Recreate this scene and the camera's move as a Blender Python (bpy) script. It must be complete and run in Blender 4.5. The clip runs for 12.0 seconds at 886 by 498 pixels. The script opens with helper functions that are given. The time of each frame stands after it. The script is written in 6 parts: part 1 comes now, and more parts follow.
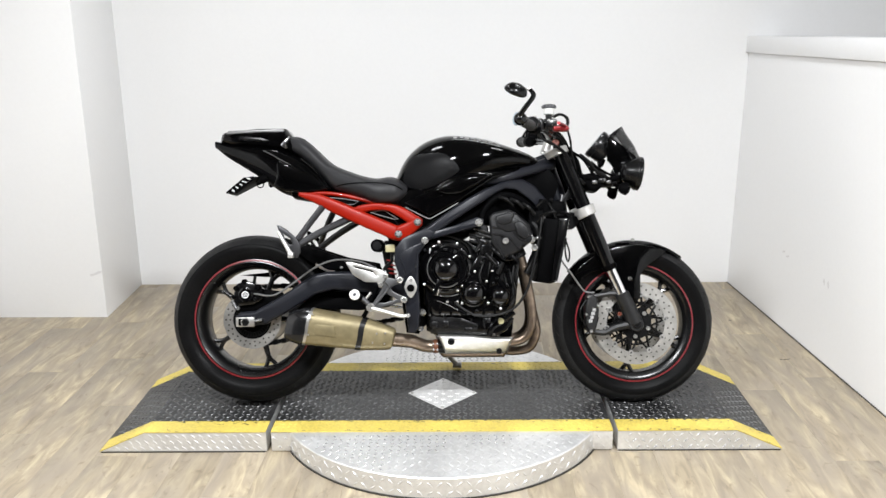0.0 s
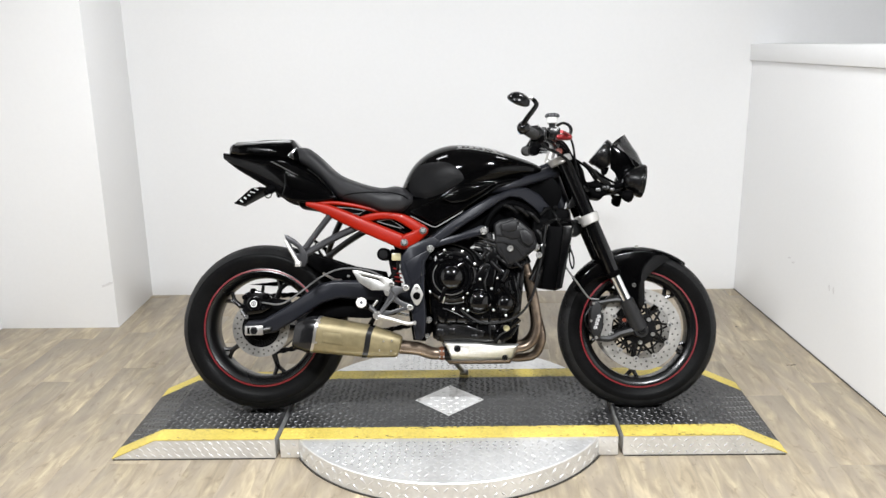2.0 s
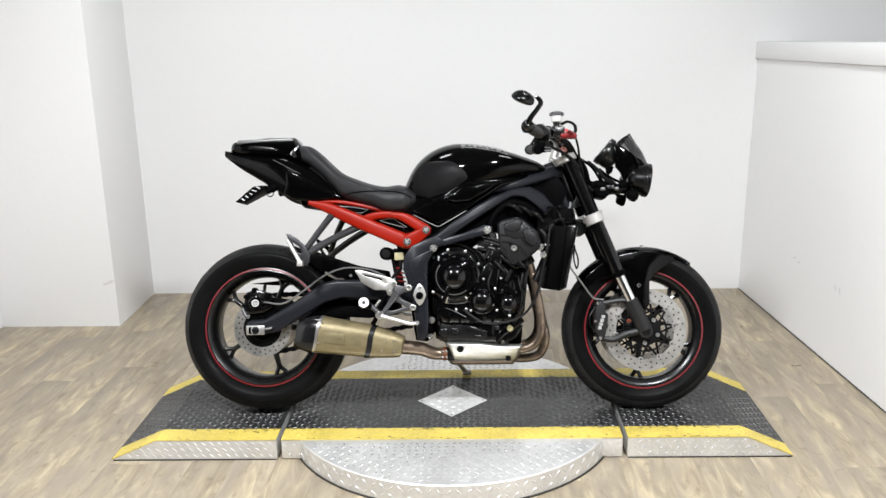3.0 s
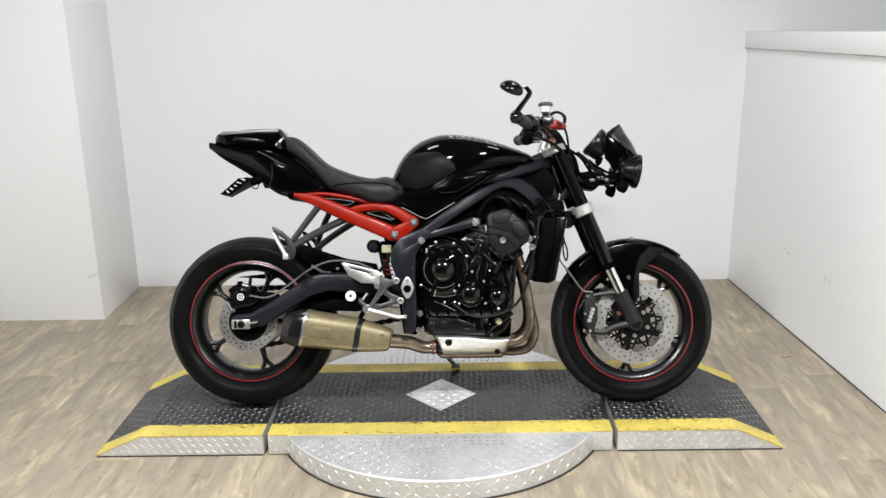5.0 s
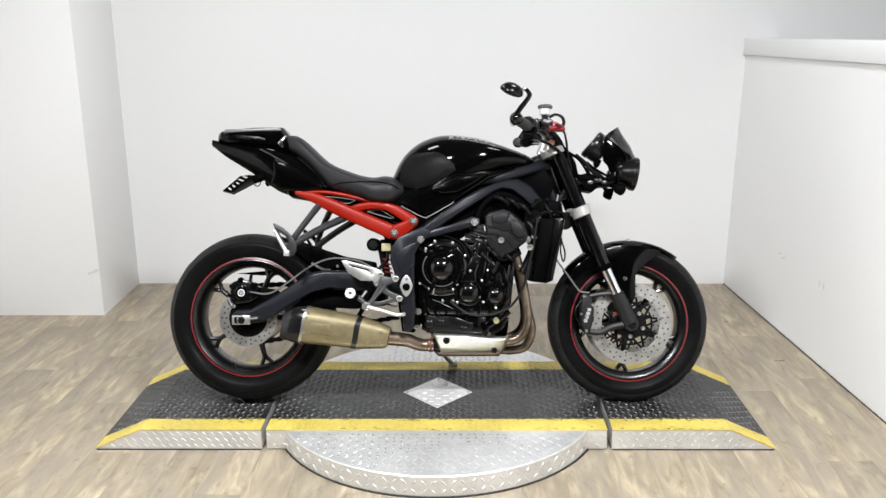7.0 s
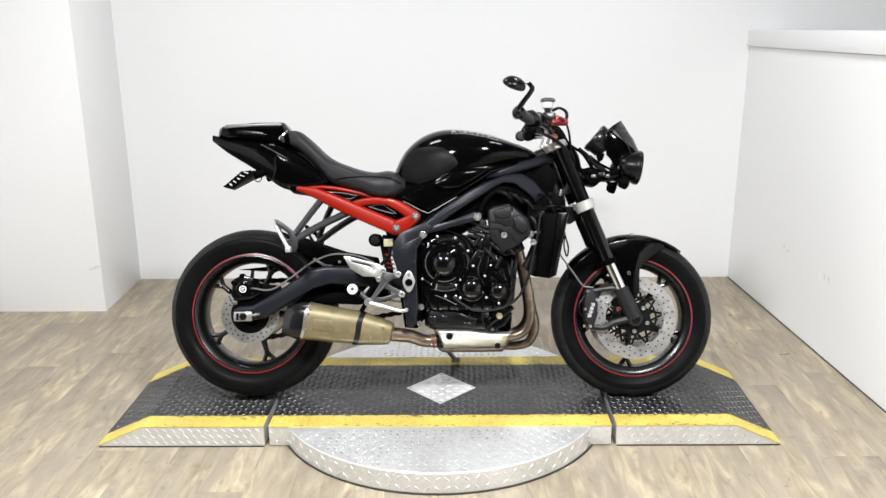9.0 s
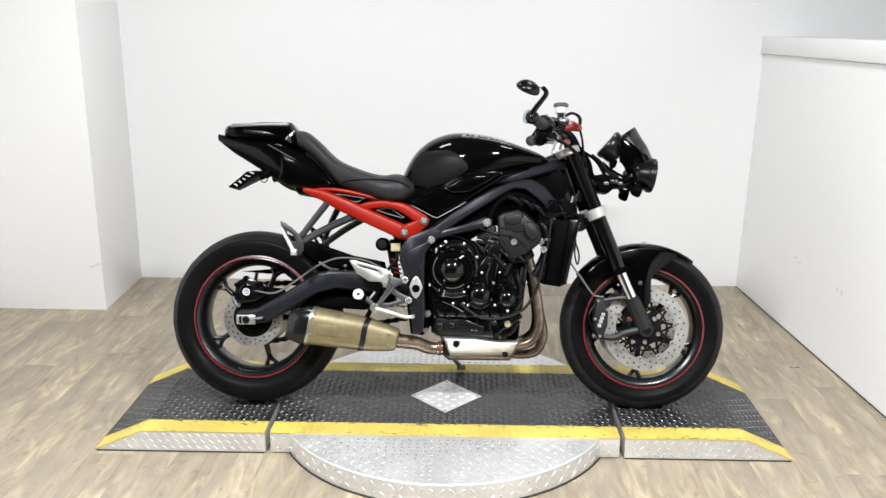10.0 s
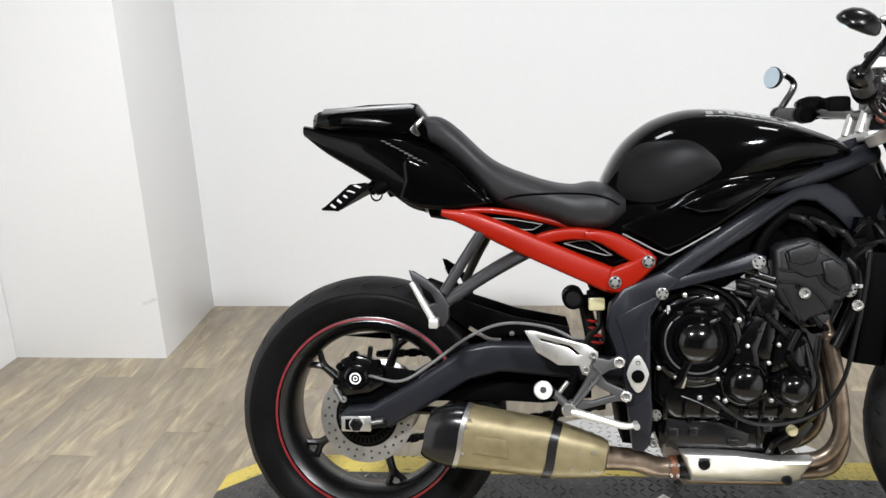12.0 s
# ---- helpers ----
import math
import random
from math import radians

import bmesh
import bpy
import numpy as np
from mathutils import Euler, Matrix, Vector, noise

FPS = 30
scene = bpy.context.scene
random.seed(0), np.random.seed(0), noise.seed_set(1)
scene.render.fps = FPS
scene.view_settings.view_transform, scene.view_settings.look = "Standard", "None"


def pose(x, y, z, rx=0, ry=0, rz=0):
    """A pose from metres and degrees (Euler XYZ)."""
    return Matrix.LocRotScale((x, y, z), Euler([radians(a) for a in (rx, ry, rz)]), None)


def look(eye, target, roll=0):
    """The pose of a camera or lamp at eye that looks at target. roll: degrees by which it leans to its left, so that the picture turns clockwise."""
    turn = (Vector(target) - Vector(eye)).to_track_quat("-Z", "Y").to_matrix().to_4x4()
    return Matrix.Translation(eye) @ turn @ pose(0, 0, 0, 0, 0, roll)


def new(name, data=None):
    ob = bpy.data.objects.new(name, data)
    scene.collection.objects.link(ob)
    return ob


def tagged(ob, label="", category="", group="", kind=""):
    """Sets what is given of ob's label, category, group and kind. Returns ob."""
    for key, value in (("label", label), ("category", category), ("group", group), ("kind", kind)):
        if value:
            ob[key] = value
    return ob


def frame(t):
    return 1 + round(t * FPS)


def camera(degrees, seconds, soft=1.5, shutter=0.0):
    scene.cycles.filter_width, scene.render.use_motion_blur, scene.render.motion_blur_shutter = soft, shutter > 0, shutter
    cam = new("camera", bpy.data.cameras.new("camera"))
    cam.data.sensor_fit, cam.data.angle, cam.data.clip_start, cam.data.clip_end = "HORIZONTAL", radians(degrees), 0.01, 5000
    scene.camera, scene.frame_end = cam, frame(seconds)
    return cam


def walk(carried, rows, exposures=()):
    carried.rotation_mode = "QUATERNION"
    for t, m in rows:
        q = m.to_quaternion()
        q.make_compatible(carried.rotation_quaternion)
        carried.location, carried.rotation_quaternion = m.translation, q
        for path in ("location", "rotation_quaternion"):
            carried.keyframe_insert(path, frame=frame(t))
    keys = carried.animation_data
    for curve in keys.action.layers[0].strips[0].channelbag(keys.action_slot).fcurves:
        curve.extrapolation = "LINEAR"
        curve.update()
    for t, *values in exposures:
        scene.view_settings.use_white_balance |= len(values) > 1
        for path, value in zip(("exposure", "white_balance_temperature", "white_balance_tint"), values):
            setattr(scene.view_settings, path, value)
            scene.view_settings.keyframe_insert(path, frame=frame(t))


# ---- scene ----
cam = camera(53.4, 12.0)
PATH = [
    (0, (0.104, -2.768, 1.526), (0.043, -0.839, 1.003), -0.8),
    (0.5, (0.104, -2.785, 1.523), (0.043, -0.854, 1.005), -1.0),
    (1, (0.121, -2.795, 1.526), (0.045, -0.865, 1.007), -1.2),
    (1.5, (0.117, -2.807, 1.520), (0.033, -0.871, 1.024), -1.3),
    (2, (0.124, -2.805, 1.527), (0.039, -0.870, 1.027), -1.4),
    (2.5, (0.121, -2.798, 1.529), (0.031, -0.864, 1.027), -1.3),
    (4.3, (0.119, -2.725, 1.519), (0.037, -0.795, 0.999), -1.6),
    (4.5, (0.119, -2.735, 1.530), (0.066, -0.805, 1.008), -1.9),
    (5, (0.121, -2.737, 1.526), (0.056, -0.809, 0.998), -1.3),
    (5.3, (0.116, -2.718, 1.517), (0.057, -0.798, 0.961), -1.0),
    (5.5, (0.120, -2.730, 1.525), (0.057, -0.807, 0.977), -0.8),
    (6, (0.114, -2.742, 1.527), (0.051, -0.815, 0.995), -0.6),
    (6.5, (0.116, -2.752, 1.520), (0.053, -0.823, 0.996), -0.8),
    (7, (0.118, -2.779, 1.517), (0.058, -0.848, 0.999), -0.5),
    (7.2, (0.119, -2.781, 1.523), (0.062, -0.848, 1.011), -0.5),
    (8.8, (0.113, -2.762, 1.524), (0.046, -0.834, 0.998), -0.7),
    (9, (0.116, -2.756, 1.522), (0.051, -0.830, 0.987), -0.8),
    (9.5, (0.114, -2.744, 1.519), (0.048, -0.820, 0.976), -1.1),
    (10, (0.086, -2.691, 1.523), (0.020, -0.765, 0.989), 0.3),
    (10.2, (0.050, -2.638, 1.516), (-0.048, -0.714, 0.979), -2.0),
    (10.3, (0.024, -2.612, 1.515), (-0.103, -0.695, 0.958), -3.8),
    (10.5, (-0.001, -2.511, 1.476), (-0.176, -0.599, 0.915), -4.6),
    (10.7, (-0.002, -2.329, 1.446), (-0.240, -0.405, 0.954), -2.8),
    (10.8, (-0.016, -2.283, 1.452), (-0.315, -0.362, 0.981), -2.6),
    (11, (-0.038, -2.164, 1.448), (-0.356, -0.247, 0.975), -0.6),
    (11.2, (-0.078, -2.032, 1.424), (-0.422, -0.121, 0.944), -0.4),
    (11.3, (-0.115, -1.966, 1.412), (-0.451, -0.065, 0.890), -0.3),
    (11.5, (-0.181, -1.826, 1.407), (-0.433, 0.069, 0.818), -1.5),
    (11.7, (-0.204, -1.659, 1.413), (-0.412, 0.240, 0.821), -3.6),
    (11.8, (-0.227, -1.616, 1.408), (-0.423, 0.284, 0.814), -3.6),
    (12, (-0.264, -1.481, 1.383), (-0.524, 0.411, 0.789), -2.9),
]
EXPOSURES = [(0, -0.08), (2.5, -0.12), (4.5, -0.29), (5.5, -0.34), (6.5, -0.26), (7, -0.19), (9, -0.06), (10.5, -0.07), (12, -0.13)]
walk(cam, [(t, look(eye, target, roll)) for t, eye, target, roll in PATH], EXPOSURES)

# ---- light ----
world = bpy.data.worlds.new("world")
scene.world = world
world.use_nodes = True
world.node_tree.nodes["Background"].inputs[0].default_value = (0.9, 0.95, 1.0, 1)
world.node_tree.nodes["Background"].inputs[1].default_value = 0.05


def area_lamp(name, place, target, size, power, color=(0.965, 0.985, 1.012)):
    data = bpy.data.lights.new(name, "AREA")
    data.shape, data.size, data.size_y, data.energy, data.color = "RECTANGLE", size[0], size[1], power, color
    ob = new(name, data)
    ob.matrix_world = look(place, target)
    return ob


LAMPS = [(-0.95, -1.65), (0.95, -1.65), (-0.9, 0.85), (0.9, 0.85)]
for lx, ly in LAMPS:
    area_lamp("panel_light", (lx, ly, 2.70), (lx, ly + 0.001, 0), (0.40, 0.28), 15 if ly > 0 else 138)


# ---- materials ----
def mat(name, color, rough=0.5, metal=0.0, grain=0.0, scale=40.0, bump=0.0, coat=0.0, vary=0.0, coarse=3.0, spec=0.5):
    """A surface with variation at two scales, fine relief and a per-object shift."""
    m = bpy.data.materials.new(name)
    m.use_nodes = True
    nt = m.node_tree
    p = nt.nodes["Principled BSDF"]
    p.inputs["Roughness"].default_value = rough
    p.inputs["Metallic"].default_value = metal
    p.inputs["Specular IOR Level"].default_value = spec
    p.inputs["Coat Weight"].default_value = coat
    p.inputs["Coat Roughness"].default_value = 0.04
    tc = nt.nodes.new("ShaderNodeTexCoord")
    fine = nt.nodes.new("ShaderNodeTexNoise")
    fine.inputs["Scale"].default_value = scale
    fine.inputs["Detail"].default_value = 6
    nt.links.new(tc.outputs["Object"], fine.inputs["Vector"])
    wide = nt.nodes.new("ShaderNodeTexNoise")
    wide.inputs["Scale"].default_value = coarse
    wide.inputs["Detail"].default_value = 3
    nt.links.new(tc.outputs["Object"], wide.inputs["Vector"])
    add = nt.nodes.new("ShaderNodeMath")
    add.operation = "ADD"
    nt.links.new(fine.outputs["Fac"], add.inputs[0])
    nt.links.new(wide.outputs["Fac"], add.inputs[1])
    ramp = nt.nodes.new("ShaderNodeMapRange")
    ramp.inputs["From Min"].default_value, ramp.inputs["From Max"].default_value = 0.6, 1.4
    ramp.inputs["To Min"].default_value, ramp.inputs["To Max"].default_value = 1 - grain, 1 + grain
    nt.links.new(add.outputs[0], ramp.inputs["Value"])
    info = nt.nodes.new("ShaderNodeObjectInfo")
    shift = nt.nodes.new("ShaderNodeMapRange")
    shift.inputs["To Min"].default_value, shift.inputs["To Max"].default_value = 1 - vary, 1 + vary
    nt.links.new(info.outputs["Random"], shift.inputs["Value"])
    mul = nt.nodes.new("ShaderNodeMath")
    mul.operation = "MULTIPLY"
    nt.links.new(ramp.outputs[0], mul.inputs[0])
    nt.links.new(shift.outputs[0], mul.inputs[1])
    mix = nt.nodes.new("ShaderNodeVectorMath")
    mix.operation = "SCALE"
    mix.inputs[0].default_value = color
    nt.links.new(mul.outputs[0], mix.inputs["Scale"])
    nt.links.new(mix.outputs[0], p.inputs["Base Color"])
    rr = nt.nodes.new("ShaderNodeMapRange")
    rr.inputs["From Min"].default_value, rr.inputs["From Max"].default_value = 0.3, 0.7
    rr.inputs["To Min"].default_value, rr.inputs["To Max"].default_value = max(0.02, rough * 0.8), min(1, rough * 1.2)
    nt.links.new(wide.outputs["Fac"], rr.inputs["Value"])
    nt.links.new(rr.outputs[0], p.inputs["Roughness"])
    if bump:
        b = nt.nodes.new("ShaderNodeBump")
        b.inputs["Strength"].default_value = 0.4
        b.inputs["Distance"].default_value = bump
        nt.links.new(fine.outputs["Fac"], b.inputs["Height"])
        nt.links.new(b.outputs[0], p.inputs["Normal"])
    return m


GLOSS = mat("black_gloss_paint", (0.0010, 0.0010, 0.0011), 0.07, 0, 0.15, 300, 0, 0.06, 0, 6, 0.13)
PAD = mat("knee_pad_rubber", (0.0062, 0.0062, 0.0066), 0.46, 0, 0.3, 400, 0.0003, spec=0.09)
FRAME = mat("graphite_frame_paint", (0.0122, 0.0130, 0.0168), 0.32, 0.1, 0.12, 500, 0.0001, 0.0, spec=0.2)
STRUT = mat("grey_strut_paint", (0.034, 0.034, 0.0365), 0.36, 0.5, 0.12, 500, 0.0001)
RED = mat("red_gloss_paint", (0.225, 0.0068, 0.0010), 0.34, 0.05, 0.12, 200, 0, 0.06, spec=0.14)
RUBBER = mat("tyre_rubber", (0.0047, 0.0047, 0.0048), 0.36, 0, 0.45, 160, 0.0006, 0, 0, 9, 0.035)
SEAT = mat("seat_vinyl", (0.0160, 0.0160, 0.0172), 0.42, 0, 0.2, 600, 0.0006, spec=0.22)
PLASTIC = mat("black_plastic", (0.0018, 0.0018, 0.0020), 0.45, 0, 0.25, 300, 0.0003, spec=0.015)
ENGINE = mat("black_engine_enamel", (0.0014, 0.0014, 0.0016), 0.16, 0.0, 0.2, 250, 0.0003, 0.14, spec=0.32)
POD = mat("satin_black_housing", (0.0085, 0.0085, 0.0088), 0.28, 0.0, 0.2, 300, 0.0002, 0.1, spec=0.35)
GRIP = mat("grey_rubber_grip", (0.035, 0.035, 0.035), 0.5, 0, 0.15, 300, 0.0003, spec=0.3)
HEADCAST = mat("grey_head_casting", (0.0098, 0.0098, 0.0105), 0.40, 0.0, 0.25, 300, 0.0008, spec=0.26)
FOOT = mat("grey_cast_fork_foot", (0.0105, 0.0105, 0.0110), 0.44, 0.0, 0.25, 300, 0.0008, spec=0.3)
SHELLBLACK = mat("satin_black_shell", (0.0016, 0.0016, 0.0018), 0.25, 0, 0.2, 200, 0.0001, 0, 0, 12, 0.3)
TAILMARK = mat("faded_grey_marking", (0.05, 0.05, 0.05), 0.4, 0.2, 0.5, 400)
DIMMARK = mat("dim_grey_marking", (0.26, 0.26, 0.26), 0.4, 0.2, 0.3, 300)
CASTING = mat("dark_casting", (0.0042, 0.0042, 0.0045), 0.38, 0.0, 0.3, 350, 0.0006, spec=0.15)
RIM = mat("black_rim_paint", (0.0018, 0.0018, 0.0020), 0.26, 0, 0.15, 200, 0, 0.0, spec=0.5)
STRIPE = mat("red_rim_tape", (0.15, 0.006, 0.011), 0.35, 0, 0.1, 200)
SHIELD = mat("dulled_steel_shield", (0.50, 0.495, 0.475), 0.38, 0.85, 0.2, 60, 0.0003, 0, 0, 6)
STEEL = mat("brushed_steel", (0.50, 0.49, 0.47), 0.3, 0.9, 0.12, 500, 0.0002, 0, 0.05)
DISC = mat("brake_disc_steel", (0.44, 0.43, 0.41), 0.36, 0.85, 0.22, 60, 0.0002, 0, 0, 14)
ALLOY = mat("cast_alloy", (0.54, 0.53, 0.51), 0.36, 0.6, 0.1, 400, 0.0003)
SATIN = mat("satin_alloy", (0.13, 0.13, 0.13), 0.34, 0.6, 0.2, 200, 0.0002)
BOLT = mat("bolt_zinc", (0.48, 0.475, 0.46), 0.3, 0.8, 0.08, 400, 0, 0, 0.1)
HANGER = mat("cast_grey_hanger", (0.055, 0.055, 0.057), 0.40, 0.2, 0.15, 400, 0.0003)
CHROME = mat("chrome_slider", (0.72, 0.72, 0.72), 0.1, 1.0, 0.04, 300)
GOLD = mat("bronzed_titanium", (0.205, 0.170, 0.092), 0.44, 0.45, 0.24, 45, 0.0010, 0, 0, 11)
HEADER = mat("heat_tinted_pipe", (0.180, 0.138, 0.104), 0.34, 0.8, 0.45, 40, 0.0002, 0, 0, 14)
RUST = mat("rust_brown_clamp", (0.16, 0.062, 0.030), 0.5, 0.4, 0.35, 120, 0.0003)
CARBON = mat("carbon_cap", (0.006, 0.006, 0.0065), 0.2, 0, 0.5, 350, 0, 0.25, spec=0.3)
HOSE = mat("rubber_hose", (0.003, 0.003, 0.003), 0.38, 0, 0.15, 300, spec=0.18)
CABLE = mat("grey_hose", (0.17, 0.17, 0.17), 0.38, 0.4, 0.2, 400)
COPPER = mat("orange_connector", (0.24, 0.055, 0.028), 0.4, 0, 0.1, 200)
LEVER = mat("red_anodised", (0.26, 0.022, 0.024), 0.36, 0.4, 0.1, 300)
FLUID = mat("frosted_reservoir", (0.62, 0.62, 0.60), 0.35, 0, 0.08, 100, 0, 0.2)
OIL = mat("yellowed_reservoir", (0.42, 0.385, 0.22), 0.3, 0, 0.1, 100, 0, 0.3)
WHITE = mat("white_marking", (0.75, 0.75, 0.75), 0.4, 0, 0.05, 200)
GREYMARK = mat("grey_marking", (0.55, 0.55, 0.55), 0.35, 0.2, 0.1, 200)
REDMARK = mat("red_marking", (0.36, 0.02, 0.015), 0.4, 0, 0.05, 200)
# The blue in the colour stands in for what the mirrors reflect.
MIRROR = mat("mirror_glass_blue_reflection", (0.64, 0.77, 0.87), 0.03, 1.0, 0.01, 50)
LENS = mat("lamp_glass", (0.6, 0.62, 0.64), 0.05, 0.6, 0.05, 50, 0, 1.0)
DIAL = mat("gauge_face", (0.35, 0.36, 0.37), 0.15, 0.2, 0.1, 100, 0, 0.8)
WALL = mat("white_wall_paint", (0.81, 0.81, 0.81), 0.6, 0, 0.015, 60, 0.0004, 0, 0, 1.2)
CEIL = mat("grey_ceiling_paint", (0.20, 0.20, 0.20), 0.8, 0, 0.05, 60)
# Dark tone for added unseen walls, so black paint reflects little.
UNSEEN_DARK = mat("dark_reflection_wall", (0.06, 0.06, 0.062), 0.7, 0, 0.05, 60, 0.0004, spec=0.3)
DARKGAP = mat("dark_seam", (0.03, 0.027, 0.022), 0.8, 0, 0.2, 60)
TREADRUB = mat("tyre_tread_rubber", (0.0120, 0.0120, 0.0122), 0.5, 0, 0.6, 120, 0.0006, 0, 0, 12, 0.12)
YELLOW = mat("yellow_safety_paint", (0.57, 0.45, 0.095), 0.5, 0, 0.3, 130, 0.0005, 0, 0, 7)
TREAD = mat("bare_tread_plate", (0.72, 0.72, 0.715), 0.38, 0.65, 0.14, 60, 0.0004, 0, 0, 6)
COATED = mat("black_coated_tread_plate", (0.023, 0.023, 0.0232), 0.38, 0.1, 0.8, 60, 0.0006, 0, 0, 5)
WORNLUG = mat("worn_black_lug", (0.10, 0.10, 0.10), 0.32, 0.35, 0.8, 25, 0, 0, 0, 5)
BRIGHTLUG = mat("polished_tread_lug", (0.72, 0.72, 0.72), 0.28, 0.85, 0.12, 60)


def plank_material():
    """Washed oak vinyl: streaky grain along the plank, a tone of its own for each plank."""
    m = mat("washed_oak_plank", (0.44, 0.365, 0.27), 0.42)
    nt = m.node_tree
    p = nt.nodes["Principled BSDF"]
    tc = nt.nodes.new("ShaderNodeTexCoord")
    info = nt.nodes.new("ShaderNodeObjectInfo")
    off = nt.nodes.new("ShaderNodeVectorMath")
    off.operation = "SCALE"
    off.inputs[0].default_value = (37.0, 91.0, 13.0)
    nt.links.new(info.outputs["Random"], off.inputs["Scale"])
    put = nt.nodes.new("ShaderNodeVectorMath")
    nt.links.new(tc.outputs["Object"], put.inputs[0])
    nt.links.new(off.outputs[0], put.inputs[1])

    def streak(scale, along, detail, dist):
        mp = nt.nodes.new("ShaderNodeMapping")
        mp.inputs["Scale"].default_value = (scale, scale * along, scale)
        nt.links.new(put.outputs[0], mp.inputs["Vector"])
        n = nt.nodes.new("ShaderNodeTexNoise")
        n.inputs["Scale"].default_value = 1.0
        n.inputs["Detail"].default_value = detail
        n.inputs["Distortion"].default_value = dist
        nt.links.new(mp.outputs[0], n.inputs["Vector"])
        return n.outputs["Fac"]

    broad, fine, blot = streak(22, 0.20, 5, 1.2), streak(120, 0.06, 6, 0.3), streak(9, 0.22, 4, 1.1)
    ramp = nt.nodes.new("ShaderNodeValToRGB")
    e = ramp.color_ramp.elements
    e[0].position, e[0].color = 0.20, (0.185, 0.151, 0.112, 1)
    e[1].position, e[1].color = 0.64, (0.60, 0.508, 0.335, 1)
    mid = e.new(0.42)
    mid.color = (0.345, 0.287, 0.200, 1)
    s = nt.nodes.new("ShaderNodeMath")
    s.operation = "MULTIPLY_ADD"
    s.inputs[1].default_value = 0.14
    nt.links.new(fine, s.inputs[0])
    s2 = nt.nodes.new("ShaderNodeMath")
    s2.operation = "MULTIPLY"
    s2.inputs[1].default_value = 0.66
    nt.links.new(broad, s2.inputs[0])
    nt.links.new(s2.outputs[0], s.inputs[2])
    nt.links.new(s.outputs[0], ramp.inputs[0])
    grey = nt.nodes.new("ShaderNodeMix")
    grey.data_type = "RGBA"
    grey.inputs[7].default_value = (0.272, 0.232, 0.184, 1)
    lim = nt.nodes.new("ShaderNodeMapRange")
    lim.inputs["From Min"].default_value, lim.inputs["From Max"].default_value = 0.40, 0.62
    lim.inputs["To Max"].default_value = 0.68
    nt.links.new(blot, lim.inputs["Value"])
    nt.links.new(lim.outputs[0], grey.inputs[0])
    nt.links.new(ramp.outputs[0], grey.inputs[6])
    knot = nt.nodes.new("ShaderNodeMapRange")
    knot.inputs["From Min"].default_value, knot.inputs["From Max"].default_value = 0.60, 0.74
    knot.inputs["To Max"].default_value = 0.5
    nt.links.new(streak(26, 0.42, 3, 1.5), knot.inputs["Value"])
    dark = nt.nodes.new("ShaderNodeMix")
    dark.data_type = "RGBA"
    dark.inputs[7].default_value = (0.15, 0.112, 0.07, 1)
    nt.links.new(knot.outputs[0], dark.inputs[0])
    nt.links.new(grey.outputs[2], dark.inputs[6])
    tone = nt.nodes.new("ShaderNodeMapRange")
    tone.inputs["To Min"].default_value, tone.inputs["To Max"].default_value = 0.94, 1.06
    nt.links.new(info.outputs["Random"], tone.inputs["Value"])
    mul = nt.nodes.new("ShaderNodeVectorMath")
    mul.operation = "SCALE"
    nt.links.new(dark.outputs[2], mul.inputs[0])
    nt.links.new(tone.outputs[0], mul.inputs["Scale"])
    nt.links.new(mul.outputs[0], p.inputs["Base Color"])
    b = nt.nodes.new("ShaderNodeBump")
    b.inputs["Strength"].default_value, b.inputs["Distance"].default_value = 0.3, 0.0006
    nt.links.new(fine, b.inputs["Height"])
    nt.links.new(b.outputs[0], p.inputs["Normal"])
    return m


SMOKED = mat("smoked_screen_acrylic", (0.004, 0.004, 0.0045), 0.10, 0, 0.1, 200, 0, 0, 0, 6, 0.4)
SMOKED.node_tree.nodes["Principled BSDF"].inputs["Alpha"].default_value = 0.72
PLANK = plank_material()


# ---- building tools ----
def mesh_of(name, bm, material, smooth=40):
    me = bpy.data.meshes.new(name)
    bm.normal_update()
    bmesh.ops.recalc_face_normals(bm, faces=bm.faces)
    for e in bm.edges:
        e.smooth = len(e.link_faces) == 2 and e.calc_face_angle(4) < radians(smooth)
    for f in bm.faces:
        f.smooth = True
    bm.to_mesh(me)
    bm.free()
    me.materials.append(material)
    return me


def ease(lo, hi, x):
    f = min(max((x - lo) / (hi - lo), 0), 1)
    return f * f * (3 - 2 * f)


def upper_works(bm):
    """Tank, seat and tail stand a little taller on the frame, and bars, lamps and screen reach further forward."""
    for p in bm.verts:
        u, v, w = p.co
        p.co.x += 0.020 * ease(0.25, 0.60, u) * ease(0.62, 0.80, w) + 0.015 * max(v - 0.10, 0)
        p.co.z += 0.013 * ease(0.74, 0.90, w) * (1 - 0.6 * ease(0.40, 0.55, u)) + 0.060 * max(v - 0.05, 0) * ease(0.85, 0.95, w)
        p.co.z -= 0.015 * ease(1.0, 1.12, w) * ease(0, 0.10, -v)


def part(name, bm, material, parent, label="", smooth=40):
    top = parent
    while top.parent:
        top = top.parent
    if top.name == "motorcycle":
        upper_works(bm)
    ob = new(name, mesh_of(name, bm, material, smooth))
    ob.parent = parent
    if label:
        ob["label"] = label
    return ob


def thing(name, m, label, category, group="", kind=""):
    ob = new(name)
    ob.empty_display_size = 0.1
    ob.matrix_world = m
    return tagged(ob, label, category, group, kind)


def solid(name, bm, material, label="", category="", kind="structure"):
    ob = new(name, mesh_of(name, bm, material))
    return tagged(ob, label, category, "", kind)


